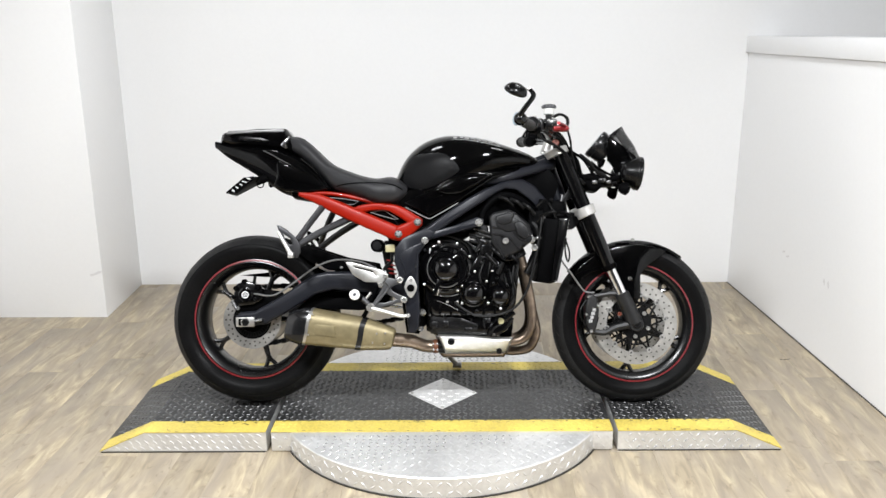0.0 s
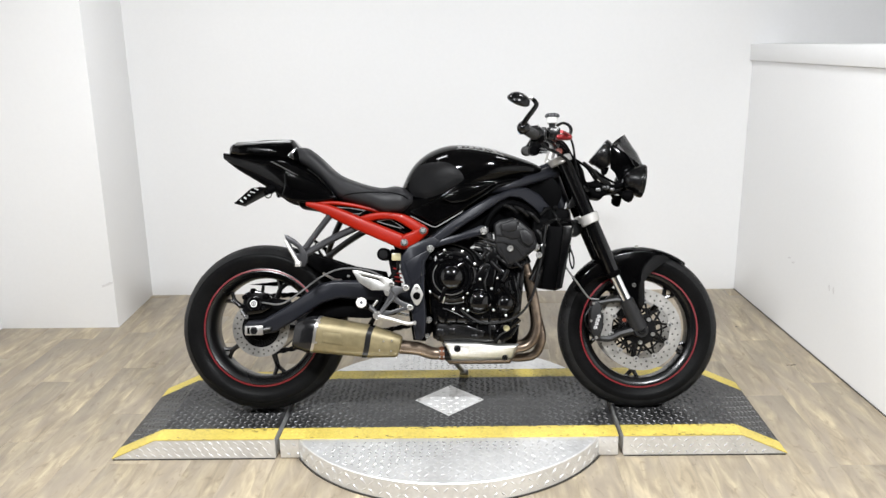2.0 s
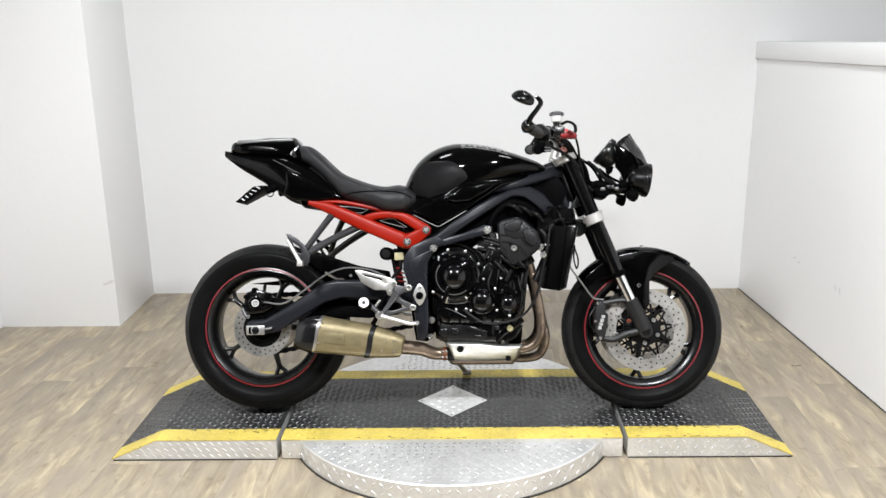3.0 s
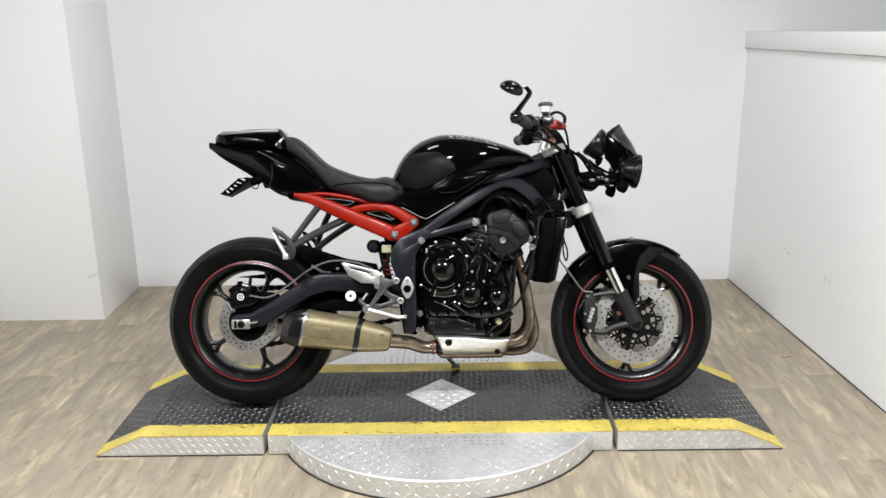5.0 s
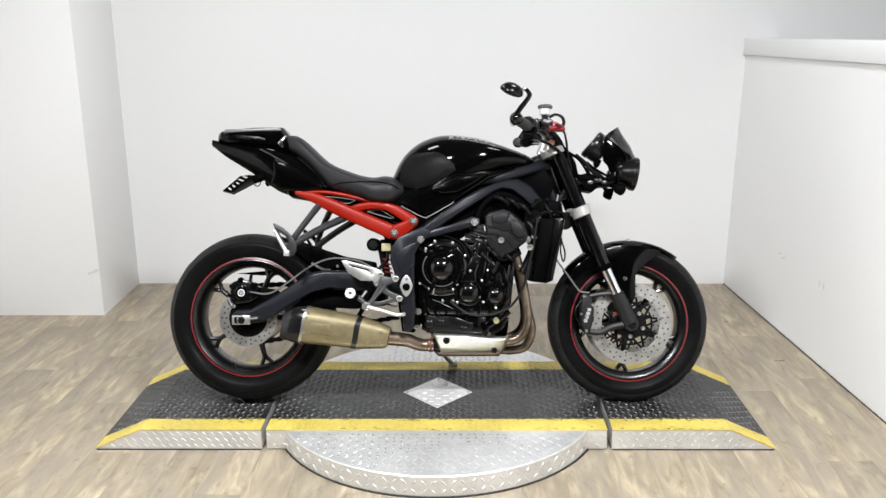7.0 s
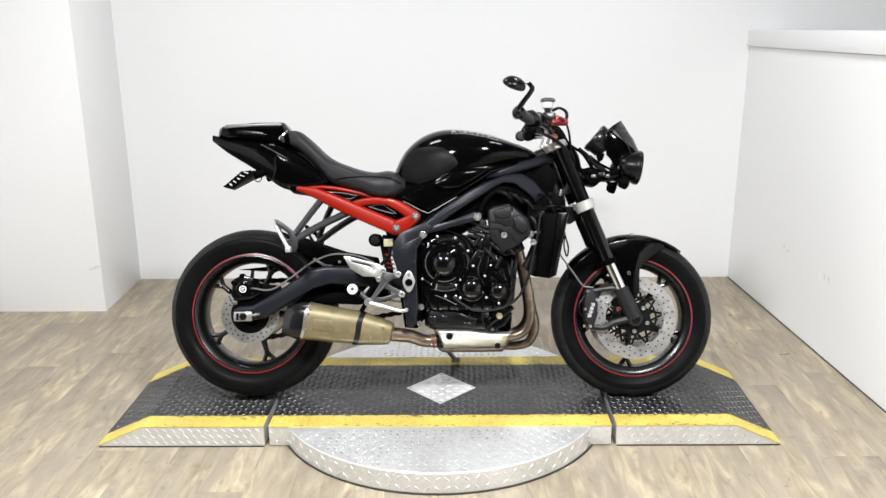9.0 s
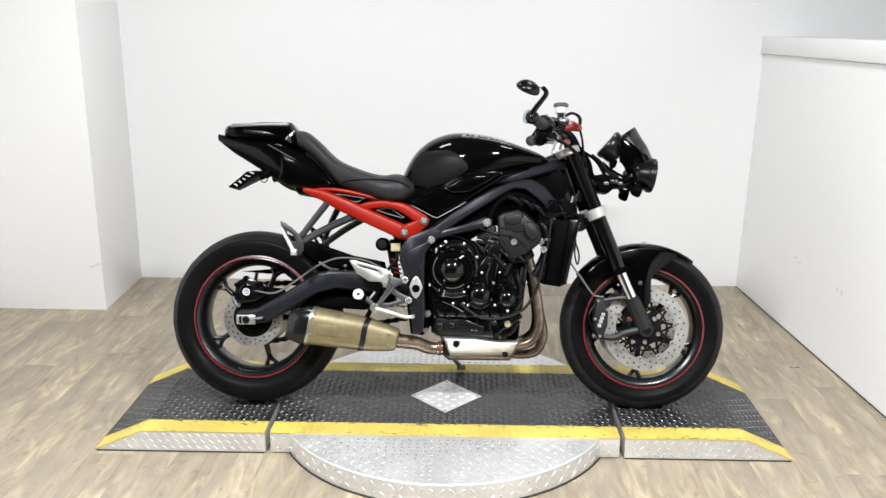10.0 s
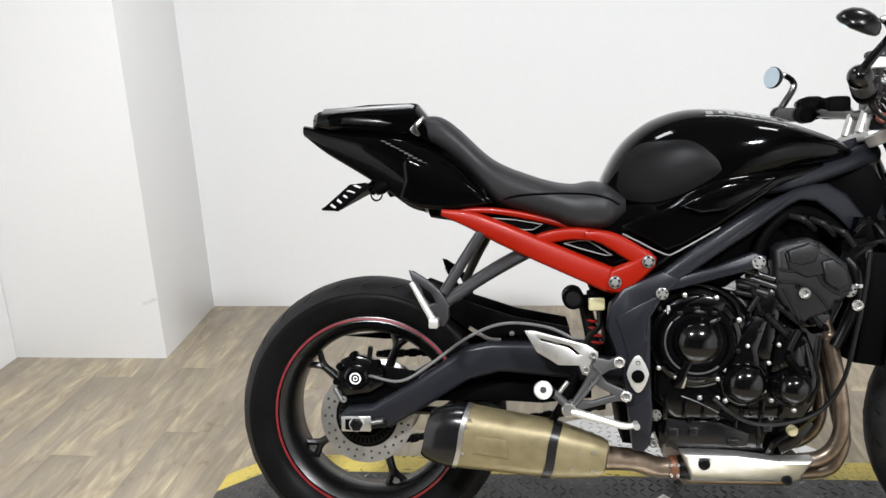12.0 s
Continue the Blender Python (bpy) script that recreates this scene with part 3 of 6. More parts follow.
def wheel(name, hub, rt, half, rr, spokes, turn, deep):
    """A cast wheel: tyre, rim, tape line, five forked spokes, hub."""
    w = new(name)
    w.parent = bike
    w["label"] = "black five-spoke cast wheel with a red rim line"
    prof = [(rr - 0.004, -half * 0.66), (rr + 0.010, -half * 0.79), (rr + 0.026, -half * 0.94), (rt - 0.048, -half), (rt - 0.034, -half * 0.96), (rt - 0.018, -half * 0.75), (rt - 0.007, -half * 0.48), (rt - 0.001, -half * 0.18)]
    prof = prof + [(r, -v) for r, v in reversed(prof)]
    ty = part("tyre", revolve(prof, hub, (0, 1, 0), 96, True), RUBBER, w, "worn black road tyre")
    skin = [(rt - 0.0335, -half * 0.955), (rt - 0.0172, -half * 0.75), (rt - 0.0062, -half * 0.48), (rt - 0.0002, -half * 0.18)]
    skin = skin + [(r, -v) for r, v in reversed(skin)]
    part("tread", revolve(skin + [(r - 0.003, v) for r, v in reversed(skin)], hub, (0, 1, 0), 96, True), TREADRUB, ty, "greyish tread, paler than the sidewalls")
    tread = bmesh.new()
    ins = []
    for k in range(26):
        for s in (-1, 1):
            a0 = 2 * math.pi * (k + 0.5 * (s > 0)) / 26
            pts = []
            for q in range(5):
                f = q / 4
                v = s * half * (0.14 + 0.62 * f)
                rad = rt - 0.0012 - 0.0295 * (abs(v) / half) ** 2.05
                a = a0 + 0.16 * f
                pts.append((hub.x + rad * math.cos(a), v, hub.z + rad * math.sin(a)))
            tube(pts, 0.0022, 4, 1, tread)
    part("tread_groove", tread, HOSE, ty, "dark curved tread grooves")["kind"] = "stuff"
    rim = [(rr + 0.006, -half * 0.74), (rr + 0.007, -half * 0.66), (rr - 0.006, -half * 0.62), (rr - deep + 0.010, -half * 0.45), (rr - deep + 0.007, 0)]
    rim = rim + [(r, -v) for r, v in reversed(rim[:-1])] + [(rr - 0.006, half * 0.78), (rr - 0.5 * deep, half * 0.70), (rr - deep + 0.002, half * 0.50), (rr - deep, 0), (rr - deep + 0.002, -half * 0.50), (rr - 0.5 * deep, -half * 0.70), (rr - 0.006, -half * 0.78)]
    part("rim", revolve(rim, hub, (0, 1, 0), 96, True), RIM, w, "glossy black cast rim")
    for s in (-1, 1):
        part("rim_line", revolve([(rr + 0.0035, s * half * 0.775), (rr + 0.0035, s * half * 0.80), (rr - 0.0020, s * half * 0.812), (rr - 0.0020, s * half * 0.785)], hub, (0, 1, 0), 96, True), STRIPE, w, "thin red pinstripe tape")
    part("hub", revolve([(0.02, -0.07), (0.038, -0.07), (0.040, -0.05), (0.052, -0.03), (0.052, 0.03), (0.040, 0.05), (0.038, 0.07), (0.02, 0.07)], hub, (0, 1, 0), 32), RIM, w)
    for k in range(spokes):
        a = radians(turn + 360 * k / spokes)
        bm = bmesh.new()
        d = Vector((math.cos(a), 0, math.sin(a)))
        e = Vector((-math.sin(a), 0, math.cos(a)))
        tube([hub + d * 0.045, hub + d * 0.10, hub + d * (rr - deep - 0.020)], (0.016, 0.0095), 10, 4, bm, 0.8)
        for s in (-1, 1):
            tube([hub + d * (rr - deep - 0.038), hub + d * (rr - deep - 0.020) + e * s * 0.006, hub + d * (rr - deep + 0.003) + e * s * 0.022], (0.0085, 0.0080), 8, 4, bm)
        part("spoke", bm, RIM, w)
    return w


def brake_disc(name, parent, hub, v, r0, r1, thick, holes):
    bm = revolve([(r0, v), (r0, v + thick), (r1, v + thick), (r1, v)], hub, (0, 1, 0), 72, True)
    d = part(name, bm, DISC, parent, "drilled steel brake disc")
    dark = bmesh.new()
    for k in range(holes):
        a = 2 * math.pi * k / holes
        for j, f in enumerate((0.28, 0.72) if k % 2 else (0.5,)):
            r = r0 + (r1 - r0) * f
            p = hub + Vector((r * math.cos(a), 0, r * math.sin(a)))
            revolve([(0.0034, 0), (0.0034, thick + 0.0008)], (p.x, v - 0.0004, p.z), (0, 1, 0), 8, bm=dark)
    part("drill_hole", dark, DARKGAP, d)["kind"] = "stuff"
    return d


fw = wheel("front_wheel", FW, 0.303, 0.060, 0.219, 5, -25, 0.034)
rw = wheel("rear_wheel", RW, 0.317, 0.090, 0.221, 5, -75, 0.034)
for v in (-0.080, 0.075):
    d = brake_disc("front_brake_disc", fw, FW, v, 0.108, 0.153, 0.005, 40)
    for k in range(10):
        a = radians(36 * k + 8)
        q = Vector((math.cos(a), 0, math.sin(a)))
        e = Vector((-math.sin(a), 0, math.cos(a)))
        c = FW + Vector((0, v + 0.002, 0))
        bm = bmesh.new()
        for s in (-1, 1):
            inner = c + (q * math.cos(radians(18)) + e * s * math.sin(radians(18))) * 0.056
            tube([inner, c + q * 0.106 + e * s * 0.002], (0.0048, 0.0040), 6, 1, bm)
        part("carrier_arm", bm, CASTING, fw)
        p = c + q * 0.110
        if v < 0:
            part("disc_bobbin", revolve([(0.0045, 0.0), (0.0045, 0.004), (0.0098, 0.004), (0.0104, 0.0)], (p.x, v - 0.001, p.z), (0, -1, 0), 16), BOLT, fw)
            part("bobbin_plug", revolve([(0.0045, 0.0), (0.0045, 0.003), (0, 0.003)], (p.x, v - 0.001, p.z), (0, -1, 0), 10), SATIN, fw)
    part("carrier_ring", revolve([(0.076, v), (0.076, v + 0.005), (0.082, v + 0.005), (0.082, v)], FW, (0, 1, 0), 40, True), CASTING, fw)
    part("disc_carrier", revolve([(0.028, v - 0.002), (0.058, v - 0.002), (0.058, v + 0.006), (0.028, v + 0.006)], FW, (0, 1, 0), 40, True), CASTING, fw)
for k in range(5):
    a = radians(72 * k + 50)
    bolt(FW.x + 0.048 * math.cos(a), -0.085, FW.z + 0.048 * math.sin(a), 0.0080, fw, BOLT)
brake_disc("rear_brake_disc", rw, RW, -0.098, 0.072, 0.108, 0.005, 30)
part("disc_carrier", revolve([(0.025, -0.096), (0.074, -0.096), (0.074, -0.090), (0.025, -0.090)], RW, (0, 1, 0), 40, True), PLASTIC, rw)
part("tone_ring", revolve([(0.046, -0.101), (0.066, -0.101), (0.066, -0.099), (0.046, -0.099)], RW, (0, 1, 0), 40, True), CASTING, rw, "slotted wheel-speed ring")
slots = bmesh.new()
for k in range(36):
    a = 2 * math.pi * k / 36
    q, e = Vector((math.cos(a), 0, math.sin(a))), Vector((-math.sin(a), 0, math.cos(a)))
    pts = [RW + q * r + e * h + Vector((0, -0.1015, 0)) for r, h in ((0.050, -0.0022), (0.062, -0.0026), (0.062, 0.0026), (0.050, 0.0022))]
    slots.faces.new([slots.verts.new(p) for p in pts])
bmesh.ops.solidify(slots, geom=list(slots.faces), thickness=0.002)
part("ring_slot", slots, PLASTIC, rw)["kind"] = "stuff"
part("sprocket", revolve([(0.06, 0.085), (0.100, 0.085), (0.104, 0.088), (0.100, 0.092), (0.06, 0.092)], RW, (0, 1, 0), 46, True), STEEL, rw, "steel chain sprocket")
part("valve_stem", rod((-0.622, -0.03, 0.118), (-0.632, -0.035, 0.128), 0.006), PLASTIC, rw)

# chain, a run of links over and under the sprocket
for w0, slope in ((RW.z + 0.116, 0.04), (RW.z - 0.110, 0.18)):
    chain = bmesh.new()
    for k in range(34):
        u = RW.x + 0.0165 * k
        a, b = ((0.083, 0.0082), (0.080, 0.0104))[k % 2]
        box((u - 0.0105, a, w0 - b), (u + 0.0105, 0.177 - a, w0 + b), 0.003, chain)
        revolve([(0.0032, 0), (0.0032, 0.003)], (u - 0.008, 0.083, w0), (0, -1, 0), 8, bm=chain)
    for vtx in chain.verts:
        vtx.co.z += slope * (vtx.co.x - RW.x)
    part("chain", chain, CASTING, bike, "oily dark drive chain")["kind"] = "stuff"

# swing arm
arm = [(-0.765, 0.318), (-0.745, 0.338), (-0.69, 0.342), (-0.60, 0.392), (-0.475, 0.474), (-0.42, 0.484), (-0.33, 0.483), (-0.245, 0.455), (-0.12, 0.445), (-0.10, 0.415), (-0.13, 0.385),
       (-0.26, 0.405), (-0.40, 0.418), (-0.47, 0.40), (-0.575, 0.335), (-0.65, 0.293), (-0.745, 0.283), (-0.765, 0.298)]
swing = part("swing_arm", slab(arm, -0.158, -0.112, 0.012, seg=3), FRAME, bike, "graphite painted aluminium swing arm")
part("swing_arm", slab(arm, 0.112, 0.158, 0.012, seg=3), FRAME, bike)
part("cross_brace", rod((-0.30, -0.115, 0.445), (-0.30, 0.115, 0.445), 0.035), FRAME, swing)
part("axle_plate", box((-0.757, -0.163, 0.286), (-0.690, -0.156, 0.320), 0.002), STEEL, swing, "steel chain adjuster plate")
part("axle_nut", revolve([(0.015, 0), (0.015, 0.008), (0.010, 0.010), (0.009, 0.004), (0, 0.004)], (-0.722, -0.162, 0.303), (0, -1, 0), 6), CASTING, swing)
part("axle_slot", slab([(-0.748, 0.291), (-0.748, 0.314), (-0.728, 0.316), (-0.728, 0.289)], -0.1645, -0.160, 0.001), PLASTIC, swing)
part("axle_washer", revolve([(0.017, 0), (0.017, 0.003), (0.011, 0.003), (0.011, 0)], (-0.722, -0.1625, 0.303), (0, -1, 0), 24, True), ALLOY, swing)
part("adjuster_bolt", rod((-0.690, -0.165, 0.306), (-0.662, -0.163, 0.310), 0.005), SATIN, swing)
part("axle", rod((-0.722, -0.15, 0.303), (-0.722, 0.16, 0.303), 0.011), STEEL, swing)
bolt(-0.676, -0.156, 0.308, 0.008, swing, BOLT)
part("adjuster_block", box((-0.685, -0.162, 0.297), (-0.655, -0.152, 0.317), 0.003), CASTING, swing)

part("suspension_link", slab([(-0.555, 0.342), (-0.511, 0.375), (-0.43, 0.413), (-0.27, 0.405), (-0.20, 0.40), (-0.20, 0.35), (-0.311, 0.338), (-0.38, 0.342)], -0.100, 0.09, 0.008), PLASTIC, bike, "black suspension linkage below the swing arm")

# rear caliper
cal = part("rear_caliper", slab([(-0.775, 0.40), (-0.765, 0.44), (-0.735, 0.452), (-0.70, 0.445), (-0.665, 0.42), (-0.665, 0.385), (-0.70, 0.365), (-0.755, 0.358), (-0.775, 0.375)], -0.128, -0.085, 0.006), ENGINE, bike, "black rear brake caliper")
part("piston_cover", revolve([(0.028, 0), (0.028, 0.012), (0.022, 0.018), (0, 0.018)], (-0.727, -0.126, 0.402), (0, -1, 0), 24), ENGINE, cal)
part("badge_ring", revolve([(0.0098, 0), (0.0098, 0.002), (0.0130, 0.002), (0.0130, 0)], (-0.727, -0.1445, 0.402), (0, -1, 0), 20, True), WHITE, cal, "white ring badge")
part("badge_dot", revolve([(0.0032, 0), (0.0032, 0.002), (0.0055, 0.002), (0.0055, 0)], (-0.727, -0.1445, 0.402), (0, -1, 0), 14, True), WHITE, cal)
bolt(-0.758, -0.130, 0.352, 0.0075, cal)
bolt(-0.695, -0.128, 0.385, 0.006, cal, CASTING)
part("caliper_bracket", slab([(-0.775, 0.375), (-0.745, 0.415), (-0.70, 0.425), (-0.60, 0.412), (-0.575, 0.38), (-0.60, 0.335), (-0.69, 0.33), (-0.76, 0.345)], -0.110, -0.092, 0.003), PLASTIC, cal, "black caliper carrier plate")
part("bleed_nipple", rod((-0.70, -0.115, 0.445), (-0.695, -0.12, 0.470), 0.006), CASTING, cal)
for u, w, r in ((-0.765, 0.425, 0.010), (-0.735, 0.450, 0.009), (-0.685, 0.428, 0.012), (-0.775, 0.392, 0.008)):
    part("caliper_boss", revolve([(r, 0), (r, 0.03), (r * 0.7, 0.036), (0, 0.036)], (u, -0.10, w), (0, -1, 0), 14), ENGINE, cal)
part("pad_pin", rod((-0.778, -0.132, 0.378), (-0.762, -0.134, 0.350), 0.006), SATIN, cal)
part("brake_hose", tube([(-0.70, -0.125, 0.405), (-0.62, -0.165, 0.40), (-0.55, -0.17, 0.44), (-0.47, -0.17, 0.497), (-0.39, -0.17, 0.527), (-0.30, -0.175, 0.52), (-0.24, -0.18, 0.495)], 0.0034, 8), CABLE, bike, "grey braided rear brake hose")

# rear mudguard
hug = bmesh.new()
rows = []
for k in range(9):
    a = radians(66 - 46 * k / 8)
    rows.append([hug.verts.new((RW.x + (0.326 - 0.02 * (abs(s) > 0.9)) * math.cos(a), 0.098 * s, RW.z + (0.326 - 0.02 * (abs(s) > 0.9)) * math.sin(a))) for s in (-1, -0.8, -0.3, 0.3, 0.8, 1)])
for a, b in zip(rows, rows[1:]):
    for k in range(5):
        hug.faces.new((a[k], a[k + 1], b[k + 1], b[k]))
bmesh.ops.solidify(hug, geom=list(hug.faces), thickness=0.004)
huo = part("rear_hugger", hug, PLASTIC, bike, "black plastic rear mudguard over the tyre")
both("hugger_arm", slab([(-0.605, 0.600), (-0.585, 0.612), (-0.50, 0.578), (-0.37, 0.535), (-0.25, 0.512), (-0.24, 0.480), (-0.34, 0.478), (-0.43, 0.482), (-0.47, 0.505), (-0.53, 0.548)], -0.112, -0.096, 0.004), PLASTIC, huo, "long black mudguard side wing")
# Bright strip added for the glossy highlight on the black wing's edge.
both("wing_edge", tube([(-0.47, -0.116, 0.512), (-0.43, -0.118, 0.488), (-0.40, -0.120, 0.484)], 0.005, 6), STEEL, huo)
both("wing_screw", revolve([(0.006, 0), (0.005, 0.003), (0, 0.003)], (-0.375, -0.112, 0.498), (0, -1, 0), 12), BOLT, huo)
part("chain_guard", slab([(-0.80, 0.470), (-0.70, 0.462), (-0.60, 0.462), (-0.55, 0.475), (-0.62, 0.486)], 0.075, 0.100, 0.003), PLASTIC, bike, "thin black chain guard blade")


# frame
def pinch(u, v, w):
    """The beams run together towards the steering head."""
    f = min(max((u - 0.12) / 0.26, 0), 1)
    return Vector((u, v * (1 - 0.62 * f), w))


spar = [(-0.075, 0.612), (-0.055, 0.640), (0.02, 0.695), (0.092, 0.743), (0.16, 0.777), (0.225, 0.802), (0.262, 0.810), (0.30, 0.812), (0.345, 0.790), (0.385, 0.745), (0.392, 0.715), (0.365, 0.705),
        (0.319, 0.748), (0.273, 0.778), (0.235, 0.780), (0.206, 0.768), (0.132, 0.721), (0.06, 0.675), (-0.012, 0.626), (-0.035, 0.605)]
sp = both("main_frame", slab(spar, -0.222, -0.185, 0.010, shape=pinch, seg=3), FRAME, bike, "graphite painted aluminium beam frame")
both("frame_brace", slab([(-0.045, 0.597), (-0.035, 0.625), (0.05, 0.648), (0.125, 0.676), (0.152, 0.668), (0.152, 0.645), (0.125, 0.640)], -0.222, -0.190, 0.008), FRAME, sp)
plate = [(-0.056, 0.640), (-0.020, 0.622), (-0.056, 0.588), (-0.082, 0.545), (-0.084, 0.43), (-0.080, 0.34), (-0.086, 0.278), (-0.100, 0.262), (-0.122, 0.265), (-0.132, 0.356), (-0.144, 0.44), (-0.172, 0.52), (-0.168, 0.566), (-0.14, 0.604)]
pv = both("pivot_plate", slab(plate, -0.226, -0.180, 0.008), FRAME, bike, "graphite swing-arm pivot plate of the frame")
both("pivot_rib", slab([(-0.155, 0.545), (-0.10, 0.575), (-0.065, 0.59), (-0.09, 0.55), (-0.10, 0.44), (-0.125, 0.44), (-0.14, 0.50)], -0.231, -0.224, 0.003), FRAME, pv)
cap = [(-0.112 + 0.023 * math.cos(a) * (1 - 0.35 * abs(math.sin(a))), 0.428 + 0.039 * math.sin(a)) for a in (2 * math.pi * k / 20 for k in range(20))]
cp = both("pivot_cover", slab(cap, -0.238, -0.229, 0.002), ALLOY, bike, "bare alloy pivot cover")
part("pivot_plug", revolve([(0.0135, 0), (0.0135, 0.003), (0.010, 0.004), (0, 0.004)], (-0.112, -0.2375, 0.424), (0, -1, 0), 20), PLASTIC, cp)
bolt(-0.1115, -0.237, 0.452, 0.005, cp, STEEL, "bolt", 0.003)
bolt(-0.0975, -0.2255, 0.50, 0.006, pv, DARKGAP, "plug", 0.002)
part("steering_head", rod((0.375, 0, 0.905), (0.435, 0, 0.742), 0.034), FRAME, bike)
both("head_tube_beam", tube([(0.150, -0.150, 0.800), (0.225, -0.146, 0.816), (0.30, -0.118, 0.838), (0.36, -0.085, 0.858), (0.405, -0.05, 0.872)], (0.013, 0.024), 14, 4), FRAME, bike, "graphite tube running to the steering head")
both("head_gusset", slab([(0.335, 0.822), (0.395, 0.850), (0.430, 0.800), (0.405, 0.728), (0.385, 0.745), (0.345, 0.792)], -0.080, -0.062, 0.003), PLASTIC, bike, "dark gusset plate at the steering head")
both("breather_tube", tube([(0.142, -0.17, 0.665), (0.16, -0.17, 0.71), (0.195, -0.165, 0.746), (0.235, -0.155, 0.757), (0.286, -0.14, 0.742), (0.345, -0.12, 0.695), (0.385, -0.10, 0.68)], 0.0125, 12), PLASTIC, bike, "black curved air hose under the frame beam")
for u, v, w, r in ((0.134, -0.222, 0.656, 0.0135), (-0.060, -0.226, 0.594, 0.0125), (-0.072, -0.19, 0.334, 0.012), (0.325, -0.18, 0.593, 0.0135), (-0.078, -0.19, 0.275, 0.010)):
    bolt(u, v, w, r, bike, BOLT, "frame_bolt", 0.009)
    if r > 0.011:
        slotted(u, v, w, r, bike, 0.009)

# red rear subframe
red = [(-0.525, 0.776), (-0.46, 0.780), (-0.397, 0.784), (-0.287, 0.764), (-0.190, 0.744), (-0.150, 0.733), (-0.105, 0.703), (-0.069, 0.671), (-0.070, 0.652), (-0.122, 0.601), (-0.140, 0.593), (-0.158, 0.594), (-0.194, 0.609), (-0.310, 0.661), (-0.436, 0.720), (-0.515, 0.762)]
h1 = [(-0.415, 0.757), (-0.360, 0.752), (-0.300, 0.741), (-0.322, 0.729), (-0.345, 0.729), (-0.379, 0.739)]
h2 = [(-0.262, 0.700), (-0.226, 0.706), (-0.206, 0.705), (-0.155, 0.672), (-0.170, 0.672), (-0.226, 0.688)]


def taper(u, v, w):
    f = min(max((-0.08 - u) / 0.44, 0), 1)
    return Vector((u, v * (1 - 0.38 * f), w))


def bar(stations, depth, n=20, power=3.0):
    """A rounded bar through (u, v, w, half height) in the side view, of that half depth."""
    bm = bmesh.new()
    pts = smooth_line([Vector(s[:3]) for s in stations], 5)
    high = smooth_line([Vector((s[3], 0, 0)) for s in stations], 5) if len(stations) > 2 else [Vector((s[3], 0, 0)) for s in stations]
    rings = []
    for i, (p, h) in enumerate(zip(pts, high)):
        d = (pts[min(i + 1, len(pts) - 1)] - pts[max(i - 1, 0)]).normalized()
        up = Vector((-d.z, 0, d.x)).normalized()
        ring = []
        for k in range(n):
            a = 2 * math.pi * k / n
            c, s = math.cos(a), math.sin(a)
            ring.append(bm.verts.new(p + up * h.x * math.copysign(abs(s) ** (2 / power), s) + Vector((0, depth * math.copysign(abs(c) ** (2 / power), c), 0))))
        rings.append(ring)
    for a, b in zip(rings, rings[1:]):
        for k in range(n):
            bm.faces.new((a[k], a[(k + 1) % n], b[(k + 1) % n], b[k]))
    bm.faces.new(rings[0][::-1])
    bm.faces.new(rings[-1])
    return bm


sub = both("rear_subframe", bar([(-0.525, -0.128, 0.770, 0.007), (-0.46, -0.136, 0.753, 0.018), (-0.385, -0.150, 0.720, 0.0245), (-0.31, -0.164, 0.686, 0.0255), (-0.21, -0.184, 0.642, 0.0265), (-0.155, -0.193, 0.620, 0.027), (-0.120, -0.196, 0.624, 0.022)], 0.023, 24, 4.5), RED, bike, "glossy red painted rear subframe")
both("upper_rail", bar([(-0.50, -0.118, 0.772, 0.005), (-0.42, -0.124, 0.772, 0.007), (-0.33, -0.132, 0.758, 0.008), (-0.24, -0.145, 0.734, 0.008), (-0.18, -0.165, 0.716, 0.010)], 0.011), RED, sub)
both("cross_strut", bar([(-0.345, -0.156, 0.694, 0.013), (-0.295, -0.163, 0.712, 0.014), (-0.240, -0.168, 0.720, 0.0135), (-0.19, -0.175, 0.716, 0.013)], 0.017, 24, 4.5), RED, sub)
both("front_strut", bar([(-0.212, -0.178, 0.716, 0.010), (-0.185, -0.182, 0.714, 0.014), (-0.15, -0.188, 0.700, 0.0185), (-0.105, -0.196, 0.671, 0.020), (-0.083, -0.199, 0.655, 0.019)], 0.021, 24, 4.5), RED, sub)
both("lug_plate", slab([(-0.175, 0.600), (-0.140, 0.592), (-0.122, 0.600), (-0.070, 0.650), (-0.068, 0.668), (-0.085, 0.684), (-0.125, 0.660), (-0.165, 0.645)], -0.2190, -0.180, 0.010, seg=3), RED, sub)
both("web", slab([(-0.41, 0.765), (-0.30, 0.752), (-0.18, 0.735), (-0.10, 0.675), (-0.13, 0.62), (-0.24, 0.65), (-0.36, 0.71)], -0.168, -0.150, 0.003, shape=taper), PLASTIC, sub, "black infill panel behind the red bars")
for hole in (h1, h2):
    cx, cz = sum(p[0] for p in hole) / len(hole), sum(p[1] for p in hole) / len(hole)
    both("insert", slab([(cx + 1.12 * (u - cx), cz + 1.12 * (w - cz)) for u, w in hole], -0.186, -0.165, 0.002, shape=taper), PLASTIC, sub, "black mesh insert panel")
    loop = [Vector(taper(cx + 0.94 * (u - cx), -0.196, cz + 0.94 * (w - cz))) for u, w in hole]
    both("insert_edge", tube([*loop, loop[0]], 0.0014, 6, 1), DIMMARK, sub)
for u, w in ((-0.086, 0.660), (-0.155, 0.618)):
    p = Vector((u, -0.2185, w))
    bolt(p.x, p.y, p.z, 0.0135, sub, SATIN, "subframe_bolt", 0.007)
    slotted(p.x, p.y, p.z, 0.0135, sub, 0.007)
